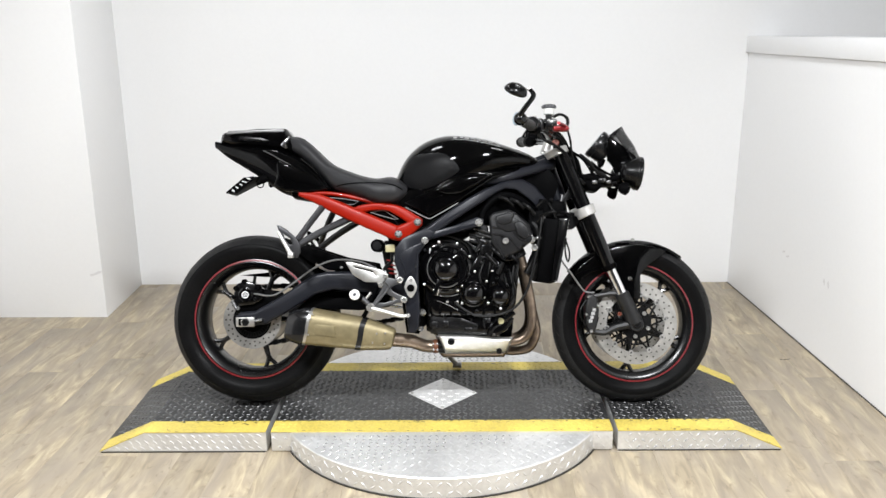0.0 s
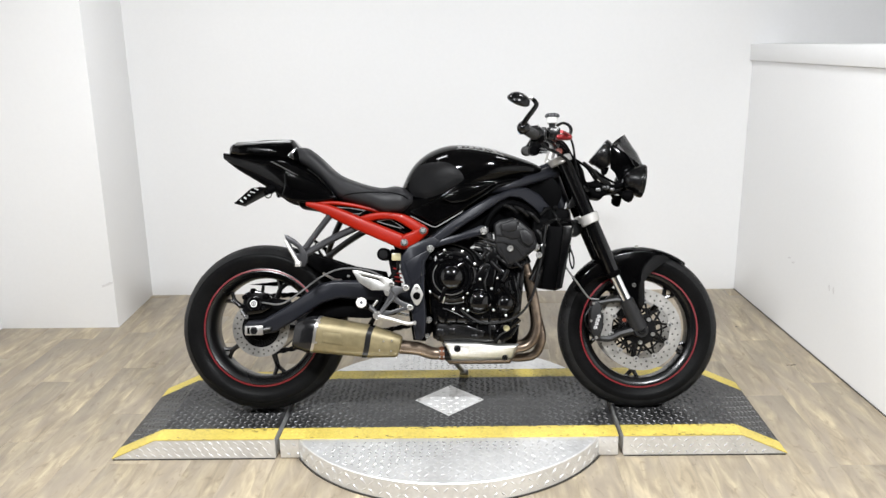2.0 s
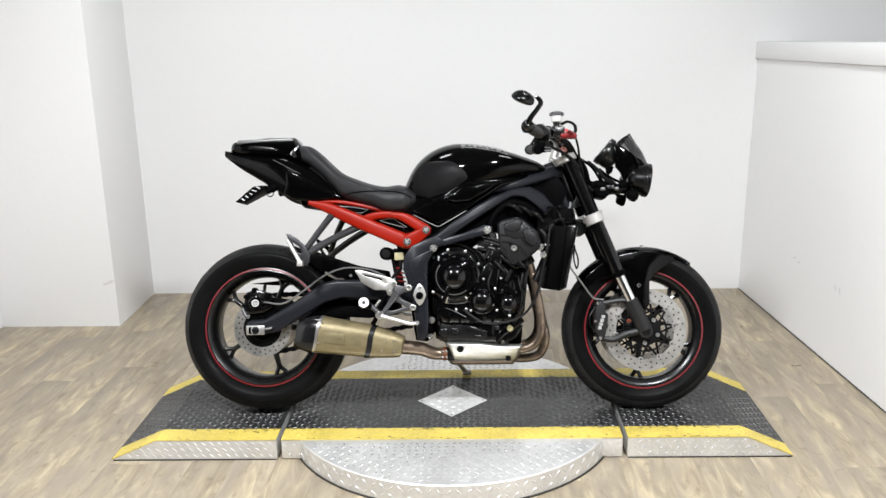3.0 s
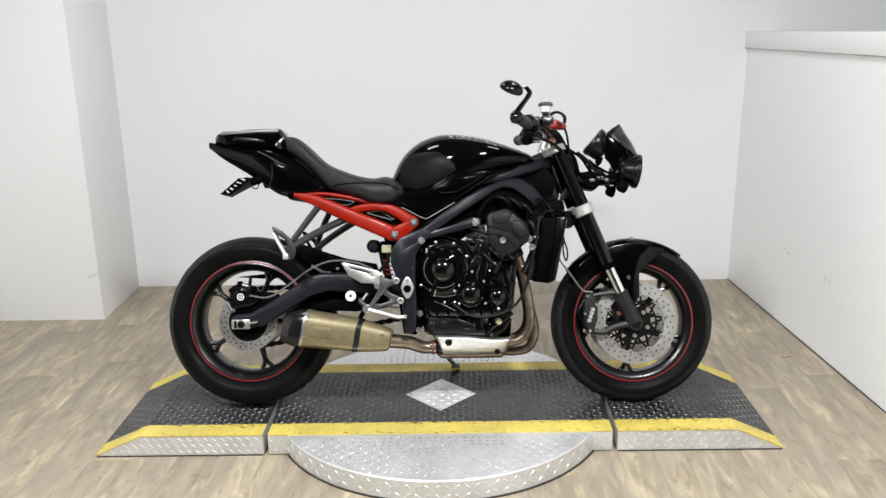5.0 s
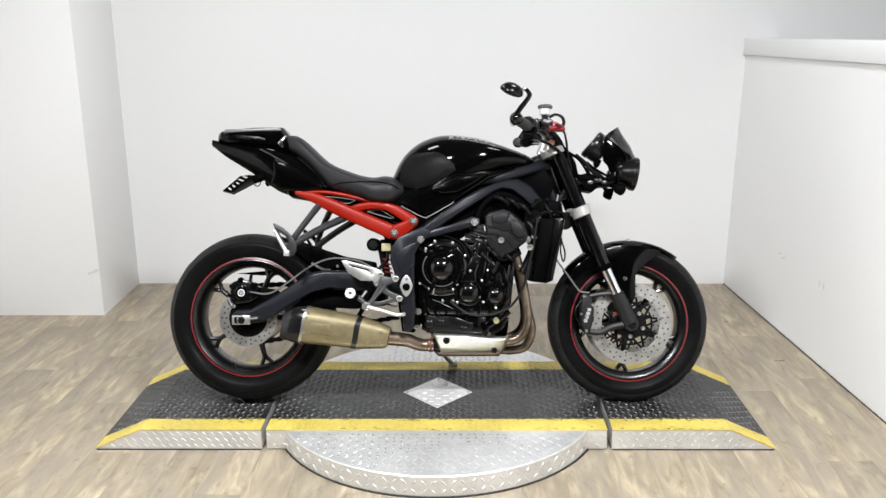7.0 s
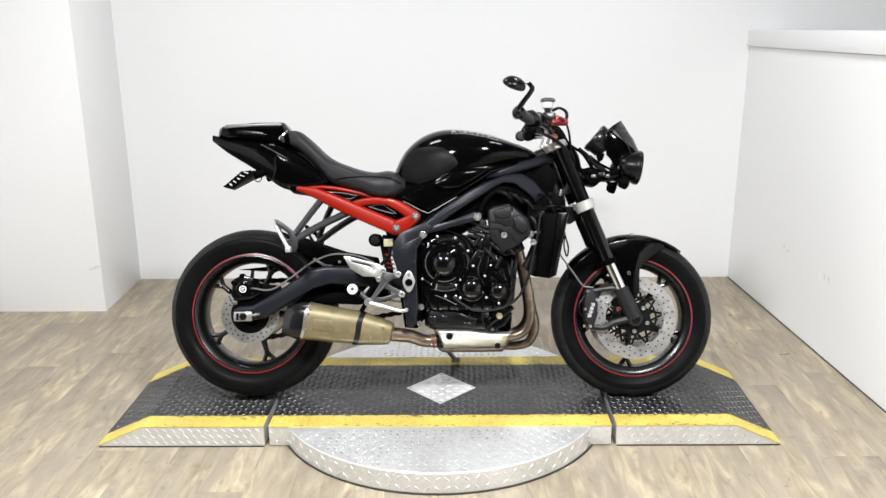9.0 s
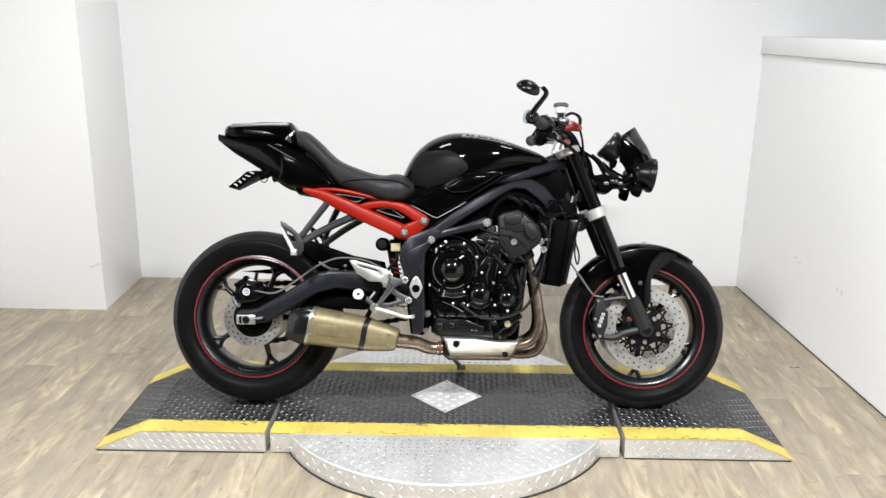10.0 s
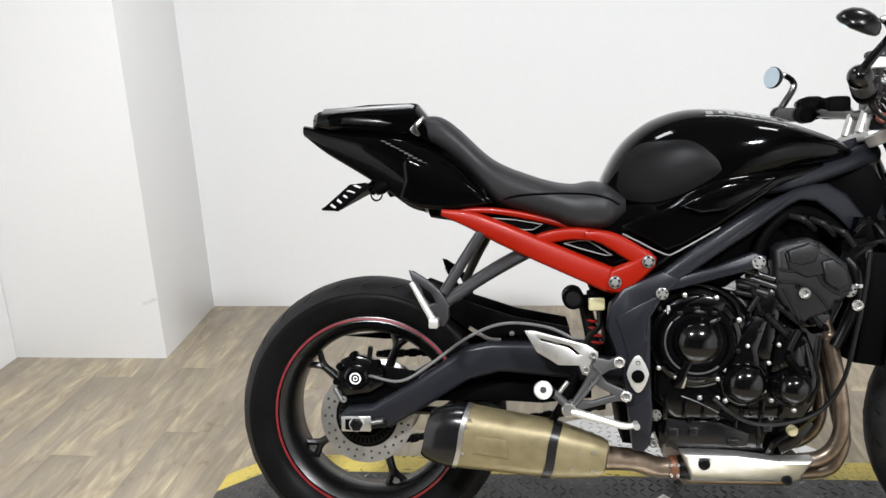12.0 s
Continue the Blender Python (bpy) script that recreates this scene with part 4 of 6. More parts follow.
both("inner_panel", slab([(-0.20, 0.70), (-0.165, 0.775), (-0.06, 0.78), (0.02, 0.72), (-0.04, 0.60), (-0.12, 0.60)], -0.165, -0.140, 0.004), GLOSS, bike, "black inner panel between seat and frame")
part("inner_fender", loft([(-0.56, 0.80, 0.76, 0.10), (-0.45, 0.79, 0.74, 0.11), (-0.30, 0.77, 0.70, 0.12), (-0.15, 0.74, 0.62, 0.12), (-0.10, 0.72, 0.60, 0.10)], 20), PLASTIC, bike, "black plastic undertray behind the subframe")

# pillion pegs on struts
for s in (1, -1):
    bm = bmesh.new()
    tube([(-0.425, -0.135, 0.742), (-0.468, -0.190, 0.675), (-0.512, -0.270, 0.597)], (0.013, 0.011), 10, 4, bm)
    tube([(-0.295, -0.140, 0.700), (-0.345, -0.150, 0.676), (-0.425, -0.205, 0.634), (-0.512, -0.270, 0.580)], (0.014, 0.013), 10, 4, bm)
    if s < 0:
        bm = mirrored(bm)
    st = part("pillion_strut", bm, STRUT, bike, "grey painted tubular pillion peg hanger")
    hp = slab([(-0.578, 0.652), (-0.567, 0.650), (-0.540, 0.633), (-0.512, 0.608), (-0.496, 0.582), (-0.496, 0.552), (-0.506, 0.536), (-0.526, 0.540), (-0.545, 0.570), (-0.568, 0.622)], -0.298, -0.284, 0.004, ([(-0.556, 0.622), (-0.532, 0.604), (-0.522, 0.584), (-0.535, 0.582), (-0.549, 0.600)],))
    part("heel_plate", hp if s > 0 else mirrored(hp), STRUT if s > 0 else PLASTIC, st, "dark satin heel plate with a slot")
    pg = rod((-0.571, -0.306, 0.628), (-0.527, -0.316, 0.552), 0.0055, 0.0075, 14)
    box((-0.534, -0.332, 0.536), (-0.515, -0.302, 0.556), 0.003, pg)
    part("folded_peg", pg if s > 0 else mirrored(pg), ALLOY, st, "folded alloy pillion peg")

# tail, seat, tank
tail = part("tail_fairing", loft([(-0.866, 0.974, 0.946, 0.03), (-0.81, 0.964, 0.908, 0.060), (-0.76, 0.964, 0.878, 0.078), (-0.67, 0.958, 0.826, 0.100), (-0.612, 0.950, 0.788, 0.112), (-0.560, 0.922, 0.770, 0.120), (-0.50, 0.890, 0.762, 0.126), (-0.455, 0.845, 0.766, 0.128), (-0.412, 0.800, 0.780, 0.122)], 36, 2.7), GLOSS, bike, "glossy black tail fairing")


part("tail_underside", loft([(-0.862, 0.958, 0.944, 0.026), (-0.81, 0.936, 0.904, 0.054), (-0.76, 0.918, 0.874, 0.071), (-0.67, 0.884, 0.822, 0.093), (-0.612, 0.862, 0.784, 0.106), (-0.575, 0.840, 0.772, 0.108)], 28, 2.6), PLASTIC, tail, "matte black undertail panel")


def cowl_shell():
    """A flat-topped cowl with chamfered shoulders and a square nose."""
    bm = bmesh.new()
    rows = []
    for u, top, low, hw in ((-0.840, 0.997, 0.978, 0.034), (-0.826, 1.003, 0.966, 0.058), (-0.790, 1.007, 0.956, 0.080), (-0.70, 1.014, 0.944, 0.094), (-0.60, 1.014, 0.932, 0.100), (-0.586, 1.012, 0.926, 0.099), (-0.560, 0.978, 0.915, 0.090)):
        half = [(0.0, top), (0.55 * hw, top), (0.66 * hw, top - 0.002), (0.93 * hw, top - 0.020), (hw, top - 0.030), (0.98 * hw, low + 0.008), (0.86 * hw, low)]
        ring = [(v, w) for v, w in half] + [(-v, w) for v, w in reversed(half[1:])]
        rows.append([bm.verts.new((u, v, w)) for v, w in ring])
    for a, b in zip(rows, rows[1:]):
        for k in range(len(a)):
            bm.faces.new((a[k], a[(k + 1) % len(a)], b[(k + 1) % len(a)], b[k]))
    bm.faces.new(rows[0])
    bm.faces.new(rows[-1][::-1])
    return bm


cowl = part("seat_cowl", cowl_shell(), GLOSS, bike, "glossy black flat-topped single-seat cowl", 20)
# Pale strip put on for the highlight along the black cowl's chamfer.
both("cowl_shoulder", slab([(-0.808, 0.990), (-0.800, 1.003), (-0.60, 1.009), (-0.588, 1.003), (-0.596, 0.994), (-0.66, 0.997)], -0.087, -0.070, 0.003), CABLE, cowl, "pale strip for the highlight along the cowl's shoulder")
both("cowl_vent", slab([(-0.760, 0.966), (-0.755, 0.982), (-0.67, 0.975), (-0.635, 0.962), (-0.66, 0.957)], -0.0985, -0.080, 0.004), SHELLBLACK, cowl, "grey recessed cowl handhold")
both("cowl_clip", slab([(-0.600, 0.948), (-0.585, 0.966), (-0.570, 0.978), (-0.564, 0.972), (-0.580, 0.950), (-0.572, 0.934), (-0.580, 0.930), (-0.594, 0.938)], -0.106, -0.086, 0.005), CHROME, cowl, "bright metal clip at the cowl's front corner")
both("tail_panel", slab([(-0.612, 0.870), (-0.602, 0.885), (-0.555, 0.868), (-0.49, 0.842), (-0.43, 0.800), (-0.418, 0.786), (-0.50, 0.774), (-0.575, 0.780), (-0.622, 0.800), (-0.608, 0.835)], -0.139, -0.112, 0.009, seg=3), GLOSS, tail, "glossy black tail side panel")
marks = bmesh.new()
rng = random.Random(3)
for k in range(10):
    f = k / 10
    u, w = -0.662 + 0.104 * f, 0.917 - 0.046 * f
    high = 0.0014 + 0.0016 * rng.random()
    box((u, -0.119 - 0.008 * f, w - high), (u + 0.0092, -0.100, w + 0.0006 * rng.random()), 0, marks)
for vtx in marks.verts:
    vtx.co.z -= 0.10 * (vtx.co.x + 0.6)
part("tail_lettering_bars", marks, TAILMARK, tail, "small dim grey bars where lettering stands")
part("tail_red_bar", box((-0.574, -0.1265, 0.8655), (-0.561, -0.108, 0.8685), 0.001), REDMARK, tail)
# Added gloss bead that catches a highlight line beside the seat.
both("tail_gleam_trim", tube([(-0.52, -0.123, 0.892), (-0.48, -0.128, 0.862), (-0.445, -0.130, 0.826), (-0.425, -0.128, 0.800)], 0.004, 6), GLOSS, tail)

SEATS = [(-0.583, 0.984, 0.928, 0.080), (-0.535, 0.982, 0.902, 0.100), (-0.493, 0.953, 0.866, 0.112), (-0.436, 0.898, 0.812, 0.130), (-0.397, 0.871, 0.776, 0.148), (-0.344, 0.850, 0.760, 0.168), (-0.289, 0.833, 0.745, 0.188), (-0.238, 0.825, 0.722, 0.203), (-0.195, 0.830, 0.714, 0.206), (-0.160, 0.822, 0.722, 0.200), (-0.126, 0.797, 0.752, 0.170)]
seat = part("seat", loft(SEATS, 40, 2.9), SEAT, bike, "dark grey textured vinyl rider seat")


def shell_side(stations, power, u, w):
    """The half width of a lofted shell at that place."""
    pts = smooth_line([Vector((a, b, c)) for a, b, c, d in stations], 4)
    wid = smooth_line([Vector((a, d, 0)) for a, b, c, d in stations], 4)
    for a, b, ha, hb in zip(pts, pts[1:], wid, wid[1:]):
        if a.x <= u <= b.x:
            f = (u - a.x) / (b.x - a.x)
            p = a.lerp(b, f)
            return (ha.y + f * (hb.y - ha.y)) * max(0.02, 1 - abs((w - (p.y + p.z) / 2) / ((p.y - p.z) / 2)) ** power) ** (1 / power)
    return 0.05


both("seat_piping", tube([(u, -shell_side(SEATS, 2.9, u, w) - 0.0005, w) for u, w in ((-0.400, 0.790), (-0.375, 0.797), (-0.340, 0.801), (-0.289, 0.802), (-0.24, 0.801), (-0.20, 0.798), (-0.165, 0.790), (-0.142, 0.778))], 0.0022, 6, 3), PLASTIC, seat, "black stitched seam")

TANK = [(-0.170, 0.835, 0.745, 0.075), (-0.143, 0.883, 0.735, 0.118), (-0.109, 0.924, 0.715, 0.148), (-0.057, 0.960, 0.690, 0.176), (0.014, 0.980, 0.705, 0.197), (0.092, 0.976, 0.750, 0.207), (0.190, 0.955, 0.805, 0.200), (0.296, 0.917, 0.838, 0.160), (0.355, 0.888, 0.850, 0.100), (0.372, 0.868, 0.856, 0.04)]
tank = part("fuel_tank", loft(TANK, 48, 2.5), GLOSS, bike, "glossy black sculpted fuel tank")


def tank_side(u, w):
    """The tank's half width at that place."""
    return shell_side(TANK, 2.5, u, w)


def tank_patch(outline, lift, rings=5):
    """A thin skin laid on the tank's side."""
    bm = bmesh.new()
    c = sum((Vector(p) for p in outline), Vector((0, 0))) / len(outline)
    fine = smooth_line([(*p, 0) for p in [*outline, outline[0]]], 4)[:-1]
    loops = []
    for k in range(1, rings + 1):
        f = k / rings
        loops.append([])
        for p in fine:
            u, w = c.x + f * (p.x - c.x), c.y + f * (p.y - c.y)
            loops[-1].append(bm.verts.new((u, -tank_side(u, w) - lift * (1 if k < rings else 0.2), w)))
    mid = bm.verts.new((c.x, -tank_side(c.x, c.y) - lift, c.y))
    n = len(fine)
    for k in range(n):
        bm.faces.new((mid, loops[0][k], loops[0][(k + 1) % n]))
        for a, b in zip(loops, loops[1:]):
            bm.faces.new((a[k], b[k], b[(k + 1) % n], a[(k + 1) % n]))
    return bm


both("knee_pad", tank_patch([(-0.142, 0.815), (-0.130, 0.860), (-0.096, 0.896), (-0.05, 0.901), (0.008, 0.897), (0.050, 0.866), (0.064, 0.846), (0.060, 0.832), (0.0, 0.800), (-0.065, 0.782), (-0.125, 0.790)], 0.004), PAD, tank, "matte dark grey rubber knee pad")
side = [(-0.050, 0.768), (0.0, 0.798), (0.065, 0.824), (0.14, 0.833), (0.215, 0.838), (0.30, 0.850), (0.352, 0.862), (0.345, 0.848), (0.19, 0.812), (0.10, 0.758), (0.063, 0.734), (-0.016, 0.692), (-0.046, 0.680), (-0.085, 0.705), (-0.145, 0.734), (-0.11, 0.748)]


def hug_tank(u, v, w):
    f = min(max((u - 0.05) / 0.30, 0), 1)
    return Vector((u, v * (1 - 0.55 * f * f) * (1 - 0.25 * min(max((-0.02 - u) / 0.13, 0), 1)), w))


sidep = both("tank_side_panel", slab(side, -0.212, -0.165, 0.012, shape=hug_tank, seg=3), GLOSS, bike, "glossy black panel below the tank")
both("panel_scoop", slab([(-0.020, 0.772), (0.07, 0.815), (0.19, 0.826), (0.13, 0.790), (0.07, 0.762), (0.02, 0.758)], -0.222, -0.205, 0.007, shape=hug_tank, seg=3), GLOSS, sidep)
both("panel_trim", tube([hug_tank(-0.145, -0.208, 0.724), hug_tank(-0.10, -0.212, 0.700), hug_tank(-0.05, -0.214, 0.674), hug_tank(-0.025, -0.214, 0.680), hug_tank(0.06, -0.214, 0.728)], 0.0018, 6, 2), DIMMARK, sidep, "thin grey panel trim")
letters = bmesh.new()


def tank_point(u, drop):
    """A place on the tank's upper flank, drop metres below its ridge."""
    f = next(((u - a[0]) / (b[0] - a[0]), a, b) for a, b in zip(TANK, TANK[1:]) if a[0] <= u <= b[0])
    w = f[1][1] + f[0] * (f[2][1] - f[1][1]) - drop
    return Vector((u, -tank_side(u, w) - 0.004, w + 0.005))


for k in range(8):
    u = 0.042 + 0.0215 * k
    for du, d0, d1, wide in ((0, 0.014, 0.0163, 0.0215), (0, 0.031, 0.0333, 0.0215), (0.003 + 0.005 * (k % 3 == 1), 0.0195, 0.028 - 0.003 * (k % 2), 0.0140 - 0.006 * (k % 3 == 1))):
        a, b, c, d = (tank_point(u + du, d0), tank_point(u + du + wide, d0), tank_point(u + du + wide, d1), tank_point(u + du, d1))
        letters.faces.new([letters.verts.new(p) for p in (a, b, c, d)])
bmesh.ops.solidify(letters, geom=list(letters.faces), thickness=0.001)
part("tank_lettering_bars", letters, GREYMARK, tank, "silver bars where the tank lettering stands")
part("filler_cap", revolve([(0.0, 0.003), (0.034, 0.003), (0.040, 0.0), (0.040, -0.01), (0.0, -0.01)], (0.13, 0, 0.957), (-0.1, 0, 1), 28), PLASTIC, tank)

# ---- engine ----
eng = part("engine_case", slab([(-0.075, 0.575), (-0.02, 0.60), (0.08, 0.595), (0.15, 0.585), (0.25, 0.50), (0.275, 0.43), (0.268, 0.36), (0.24, 0.315), (-0.03, 0.315), (-0.075, 0.36)], -0.165, 0.165, 0.02, seg=3), ENGINE, bike, "black enamelled engine crankcase")
part("sump", slab([(-0.065, 0.325), (0.245, 0.325), (0.225, 0.262), (0.16, 0.242), (-0.02, 0.242), (-0.06, 0.262)], -0.135, 0.135, 0.012), ENGINE, eng, "black finned engine sump")
for k in range(5):
    u = -0.045 + 0.048 * k
    part("sump_rib", box((u, -0.141, 0.252), (u + 0.008, -0.132, 0.318), 0.002), POD, eng)
part("sump_cover", slab([(-0.045, 0.318), (0.06, 0.312), (0.13, 0.285), (0.125, 0.258), (-0.02, 0.256), (-0.05, 0.28)], -0.150, -0.130, 0.005), POD, eng)
part("cylinder_block", slab([(0.10, 0.56), (0.165, 0.615), (0.285, 0.515), (0.275, 0.42), (0.20, 0.44)], -0.150, 0.150, 0.01), ENGINE, eng, "black cylinder block")
head = [(0.172, 0.680), (0.190, 0.694), (0.243, 0.704), (0.270, 0.692), (0.318, 0.650), (0.330, 0.610), (0.322, 0.585), (0.276, 0.548), (0.230, 0.527), (0.205, 0.545), (0.178, 0.585)]
part("head_core", slab([(0.175, 0.60), (0.20, 0.655), (0.28, 0.645), (0.315, 0.60), (0.275, 0.54), (0.23, 0.527)], -0.13, 0.185, 0.012), ENGINE, eng)
hd = part("cylinder_head", slab(head, -0.196, -0.125, 0.012, seg=3), HEADCAST, bike, "dark grey cylinder head cover")
part("head_step", slab([(0.192, 0.672), (0.240, 0.688), (0.285, 0.660), (0.272, 0.628), (0.235, 0.622), (0.200, 0.640)], -0.203, -0.19, 0.006), HEADCAST, hd)
for pts in ([(0.196, 0.678), (0.240, 0.694), (0.262, 0.684), (0.252, 0.655), (0.225, 0.648), (0.200, 0.655)], [(0.262, 0.655), (0.285, 0.662), (0.312, 0.640), (0.318, 0.610), (0.298, 0.596), (0.272, 0.612)]):
    part("cam_boss", slab(pts, -0.209, -0.190, 0.006, seg=3), HEADCAST, hd)
for pts in ([(0.182, 0.640), (0.215, 0.636), (0.248, 0.650), (0.262, 0.690)], [(0.250, 0.648), (0.268, 0.610), (0.30, 0.588), (0.325, 0.596)], [(0.182, 0.615), (0.22, 0.610), (0.255, 0.590), (0.280, 0.556)], [(0.222, 0.534), (0.205, 0.570), (0.190, 0.60)]):
    part("casting_rib", tube([(u, -0.197, w) for u, w in pts], 0.0035, 6, 4), HEADCAST, hd)
part("head_flange", slab([(0.168, 0.588), (0.185, 0.610), (0.29, 0.540), (0.275, 0.520), (0.228, 0.515)], -0.180, 0.175, 0.005), ENGINE, hd)
for u, w in ((0.230, 0.590), (0.334, 0.564)):
    bolt(u, -0.200, w, 0.0115, hd, BOLT, "head_bolt", 0.008)
for k, (u, w) in enumerate(((0.100, 0.607), (0.098, 0.592), (0.118, 0.630))):
    part("coolant_pipe", tube([(u, -0.175, w), (u + 0.035, -0.175, w - 0.008), (u + 0.075, -0.165, w - 0.022)], (0.006, 0.008), 10, 3), CASTING, eng)
for k in range(2):
    part("breather_pipe", rod((0.112 + 0.006 * k, -0.178, 0.640 - 0.017 * k), (0.176 + 0.006 * k, -0.182, 0.618 - 0.017 * k), 0.0062), POD, eng, "thin satin black pipe behind the cylinder head")
part("thermostat", revolve([(0.018, 0), (0.020, 0.006), (0.020, 0.03), (0.014, 0.036), (0, 0.036)], (0.150, -0.14, 0.628), (0, -1, 0.2), 20), CASTING, eng)
for k in range(4):
    u, w = 0.190 + 0.024 * k, 0.548 - 0.014 * k
    part("ignition_plug", rod((u, -0.150, w), (u + 0.012, -0.193, w + 0.012), 0.0075), PLASTIC, hd)

# clutch cover and its rim of bolts
cl = part("clutch_cover", revolve([(0.098, -0.02), (0.098, 0.024), (0.094, 0.032), (0.086, 0.034), (0.082, 0.038), (0.080, 0.050), (0.074, 0.056), (0.066, 0.056), (0.060, 0.050), (0.052, 0.050), (0.048, 0.056), (0.042, 0.068), (0.032, 0.077), (0.018, 0.083), (0, 0.085)], (0.013, -0.155, 0.491), (0, -1, 0), 64), ENGINE, eng, "glossy black domed clutch cover")
for k in range(3):
    part("cover_notch", box((0.013 + 0.070 * math.cos(radians(60 + 30 * k)) - 0.006, -0.214, 0.491 + 0.070 * math.sin(radians(60 + 30 * k)) - 0.004), (0.013 + 0.070 * math.cos(radians(60 + 30 * k)) + 0.006, -0.200, 0.491 + 0.070 * math.sin(radians(60 + 30 * k)) + 0.004), 0.002), CASTING, cl)
part("cover_flange", revolve([(0.114, -0.02), (0.114, 0.012), (0.110, 0.018), (0.098, 0.022)], (0.019, -0.155, 0.500), (0, -1, 0), 56), ENGINE, cl)
part("cover_badge_bars", box((-0.046, -0.196, 0.548), (-0.040, -0.190, 0.566), 0.0005), GREYMARK, cl, "small grey bar where lettering stands")
# Pale partial arc drawn for the bright reflection on the cover's raised lip.
part("machined_lip", tube([(0.013 + 0.066 * math.cos(radians(a)), -0.2105, 0.491 + 0.066 * math.sin(radians(a))) for a in range(140, 311, 10)], 0.0022, 6, 2), SATIN, cl, "pale arc for the reflection on the clutch cover's lip")
part("clutch_arm", tube([(0.04, -0.205, 0.53), (0.062, -0.205, 0.54), (0.085, -0.19, 0.53)], 0.006, 8), ENGINE, cl)
part("cover_web", slab([(-0.015, 0.455), (0.002, 0.452), (-0.022, 0.395), (-0.038, 0.398)], -0.222, -0.16, 0.004), ENGINE, cl)
part("cover_step", slab([(-0.045, 0.555), (0.03, 0.588), (0.075, 0.572), (0.06, 0.545), (-0.02, 0.535)], -0.203, -0.16, 0.006), ENGINE, cl)
for k, (u, w) in enumerate(((-0.010, 0.588), (0.055, 0.582), (0.100, 0.535), (0.097, 0.470), (0.055, 0.412), (0.018, 0.372), (-0.030, 0.415), (-0.062, 0.56), (-0.065, 0.435), (0.055, 0.372), (0.070, 0.366))):
    bolt(u, -0.193, w, 0.0054, eng, CASTING if k % 4 == 3 else BOLT, "cover_bolt", 0.010, True)
for u, w, r in ((0.112, 0.401, 0.051), (0.208, 0.391, 0.043)):
    c2 = part("side_cover", revolve([(r, -0.03), (r, 0.020), (r - 0.004, 0.026), (r * 0.88, 0.027), (r * 0.84, 0.036), (r * 0.74, 0.048), (r * 0.58, 0.057), (r * 0.36, 0.062), (0, 0.064)], (u, -0.160, w), (0, -1, 0), 40), ENGINE, eng, "glossy black round engine side cover")
part("cover_bridge", slab([(0.085, 0.44), (0.105, 0.50), (0.135, 0.545), (0.16, 0.53), (0.14, 0.47), (0.145, 0.425)], -0.192, -0.15, 0.008), ENGINE, eng)
part("cover_bridge", slab([(0.165, 0.42), (0.178, 0.50), (0.20, 0.52), (0.23, 0.47), (0.24, 0.42), (0.205, 0.43)], -0.185, -0.15, 0.008), ENGINE, eng)
for k, (u, w) in enumerate(((0.073, 0.442), (0.118, 0.480), (0.142, 0.512), (0.181, 0.482), (0.160, 0.444), (0.186, 0.437), (0.150, 0.386), (0.165, 0.366), (0.123, 0.338), (0.210, 0.345), (0.238, 0.402), (0.235, 0.430), (0.070, 0.430), (0.215, 0.424))):
    bolt(u, -0.186, w, 0.0050, eng, CASTING if k % 3 == 2 else BOLT, "cover_bolt", 0.010, True)
part("oil_cap", revolve([(0.0115, 0), (0.0115, 0.01), (0.009, 0.013), (0, 0.013)], (0.212, -0.165, 0.298), (0, -1, 0), 20), OIL, eng)
part("oil_filter", rod((0.20, -0.02, 0.27), (0.262, -0.02, 0.262), 0.036), PLASTIC, eng)
part("oil_bracket", slab([(0.19, 0.305), (0.235, 0.318), (0.262, 0.306), (0.232, 0.262), (0.195, 0.24), (0.185, 0.262)], -0.150, -0.10, 0.004), ENGINE, eng)
part("cam_chain_tunnel", slab([(0.118, 0.47), (0.135, 0.56), (0.165, 0.60), (0.195, 0.585), (0.178, 0.50), (0.165, 0.44)], -0.182, -0.14, 0.008), ENGINE, eng)
part("tensioner", rod((0.125, -0.165, 0.600), (0.165, -0.180, 0.585), 0.011), POD, eng, "black cam chain tensioner")
part("tensioner", rod((0.100, -0.170, 0.618), (0.145, -0.182, 0.603), 0.0075), CASTING, eng)
for u0, w0, u1, w1 in ((0.18, 0.565, 0.225, 0.525), (0.20, 0.575, 0.245, 0.535), (0.225, 0.56, 0.275, 0.515), (0.158, 0.545, 0.20, 0.50)):
    part("head_bracket", rod((u0, -0.182, w0), (u1, -0.186, w1), 0.007), CASTING, eng)
    bolt(u1, -0.190, w1, 0.006, eng, CASTING, "nut", 0.007)
for k in range(7):
    u = -0.055 + 0.040 * k
    part("case_rib", slab([(u, 0.322), (u + 0.009, 0.322), (u + 0.012, 0.372 - 0.012 * (k % 2)), (u + 0.003, 0.372 - 0.012 * (k % 2))], -0.172, -0.155, 0.002), ENGINE, eng)
for k in range(6):
    bolt(-0.048 + 0.055 * k, -0.150, 0.322 - 0.004 * (k % 2), 0.0055, eng, CASTING if k % 2 else BOLT, "case_bolt", 0.012)
for u, w, a, b in ((-0.03, 0.285, 0.022, 0.026), (0.012, 0.290, 0.020, 0.020), (0.165, 0.300, 0.018, 0.016), (0.095, 0.268, 0.026, 0.014)):
    part("case_boss", box((u - a / 2, -0.160, w - b / 2), (u + a / 2, -0.140, w + b / 2), 0.003), POD, eng)
part("drain_pipe", tube([(0.17, -0.14, 0.245), (0.185, -0.15, 0.275), (0.225, -0.15, 0.300), (0.262, -0.15, 0.330)], 0.010, 8), ENGINE, eng)
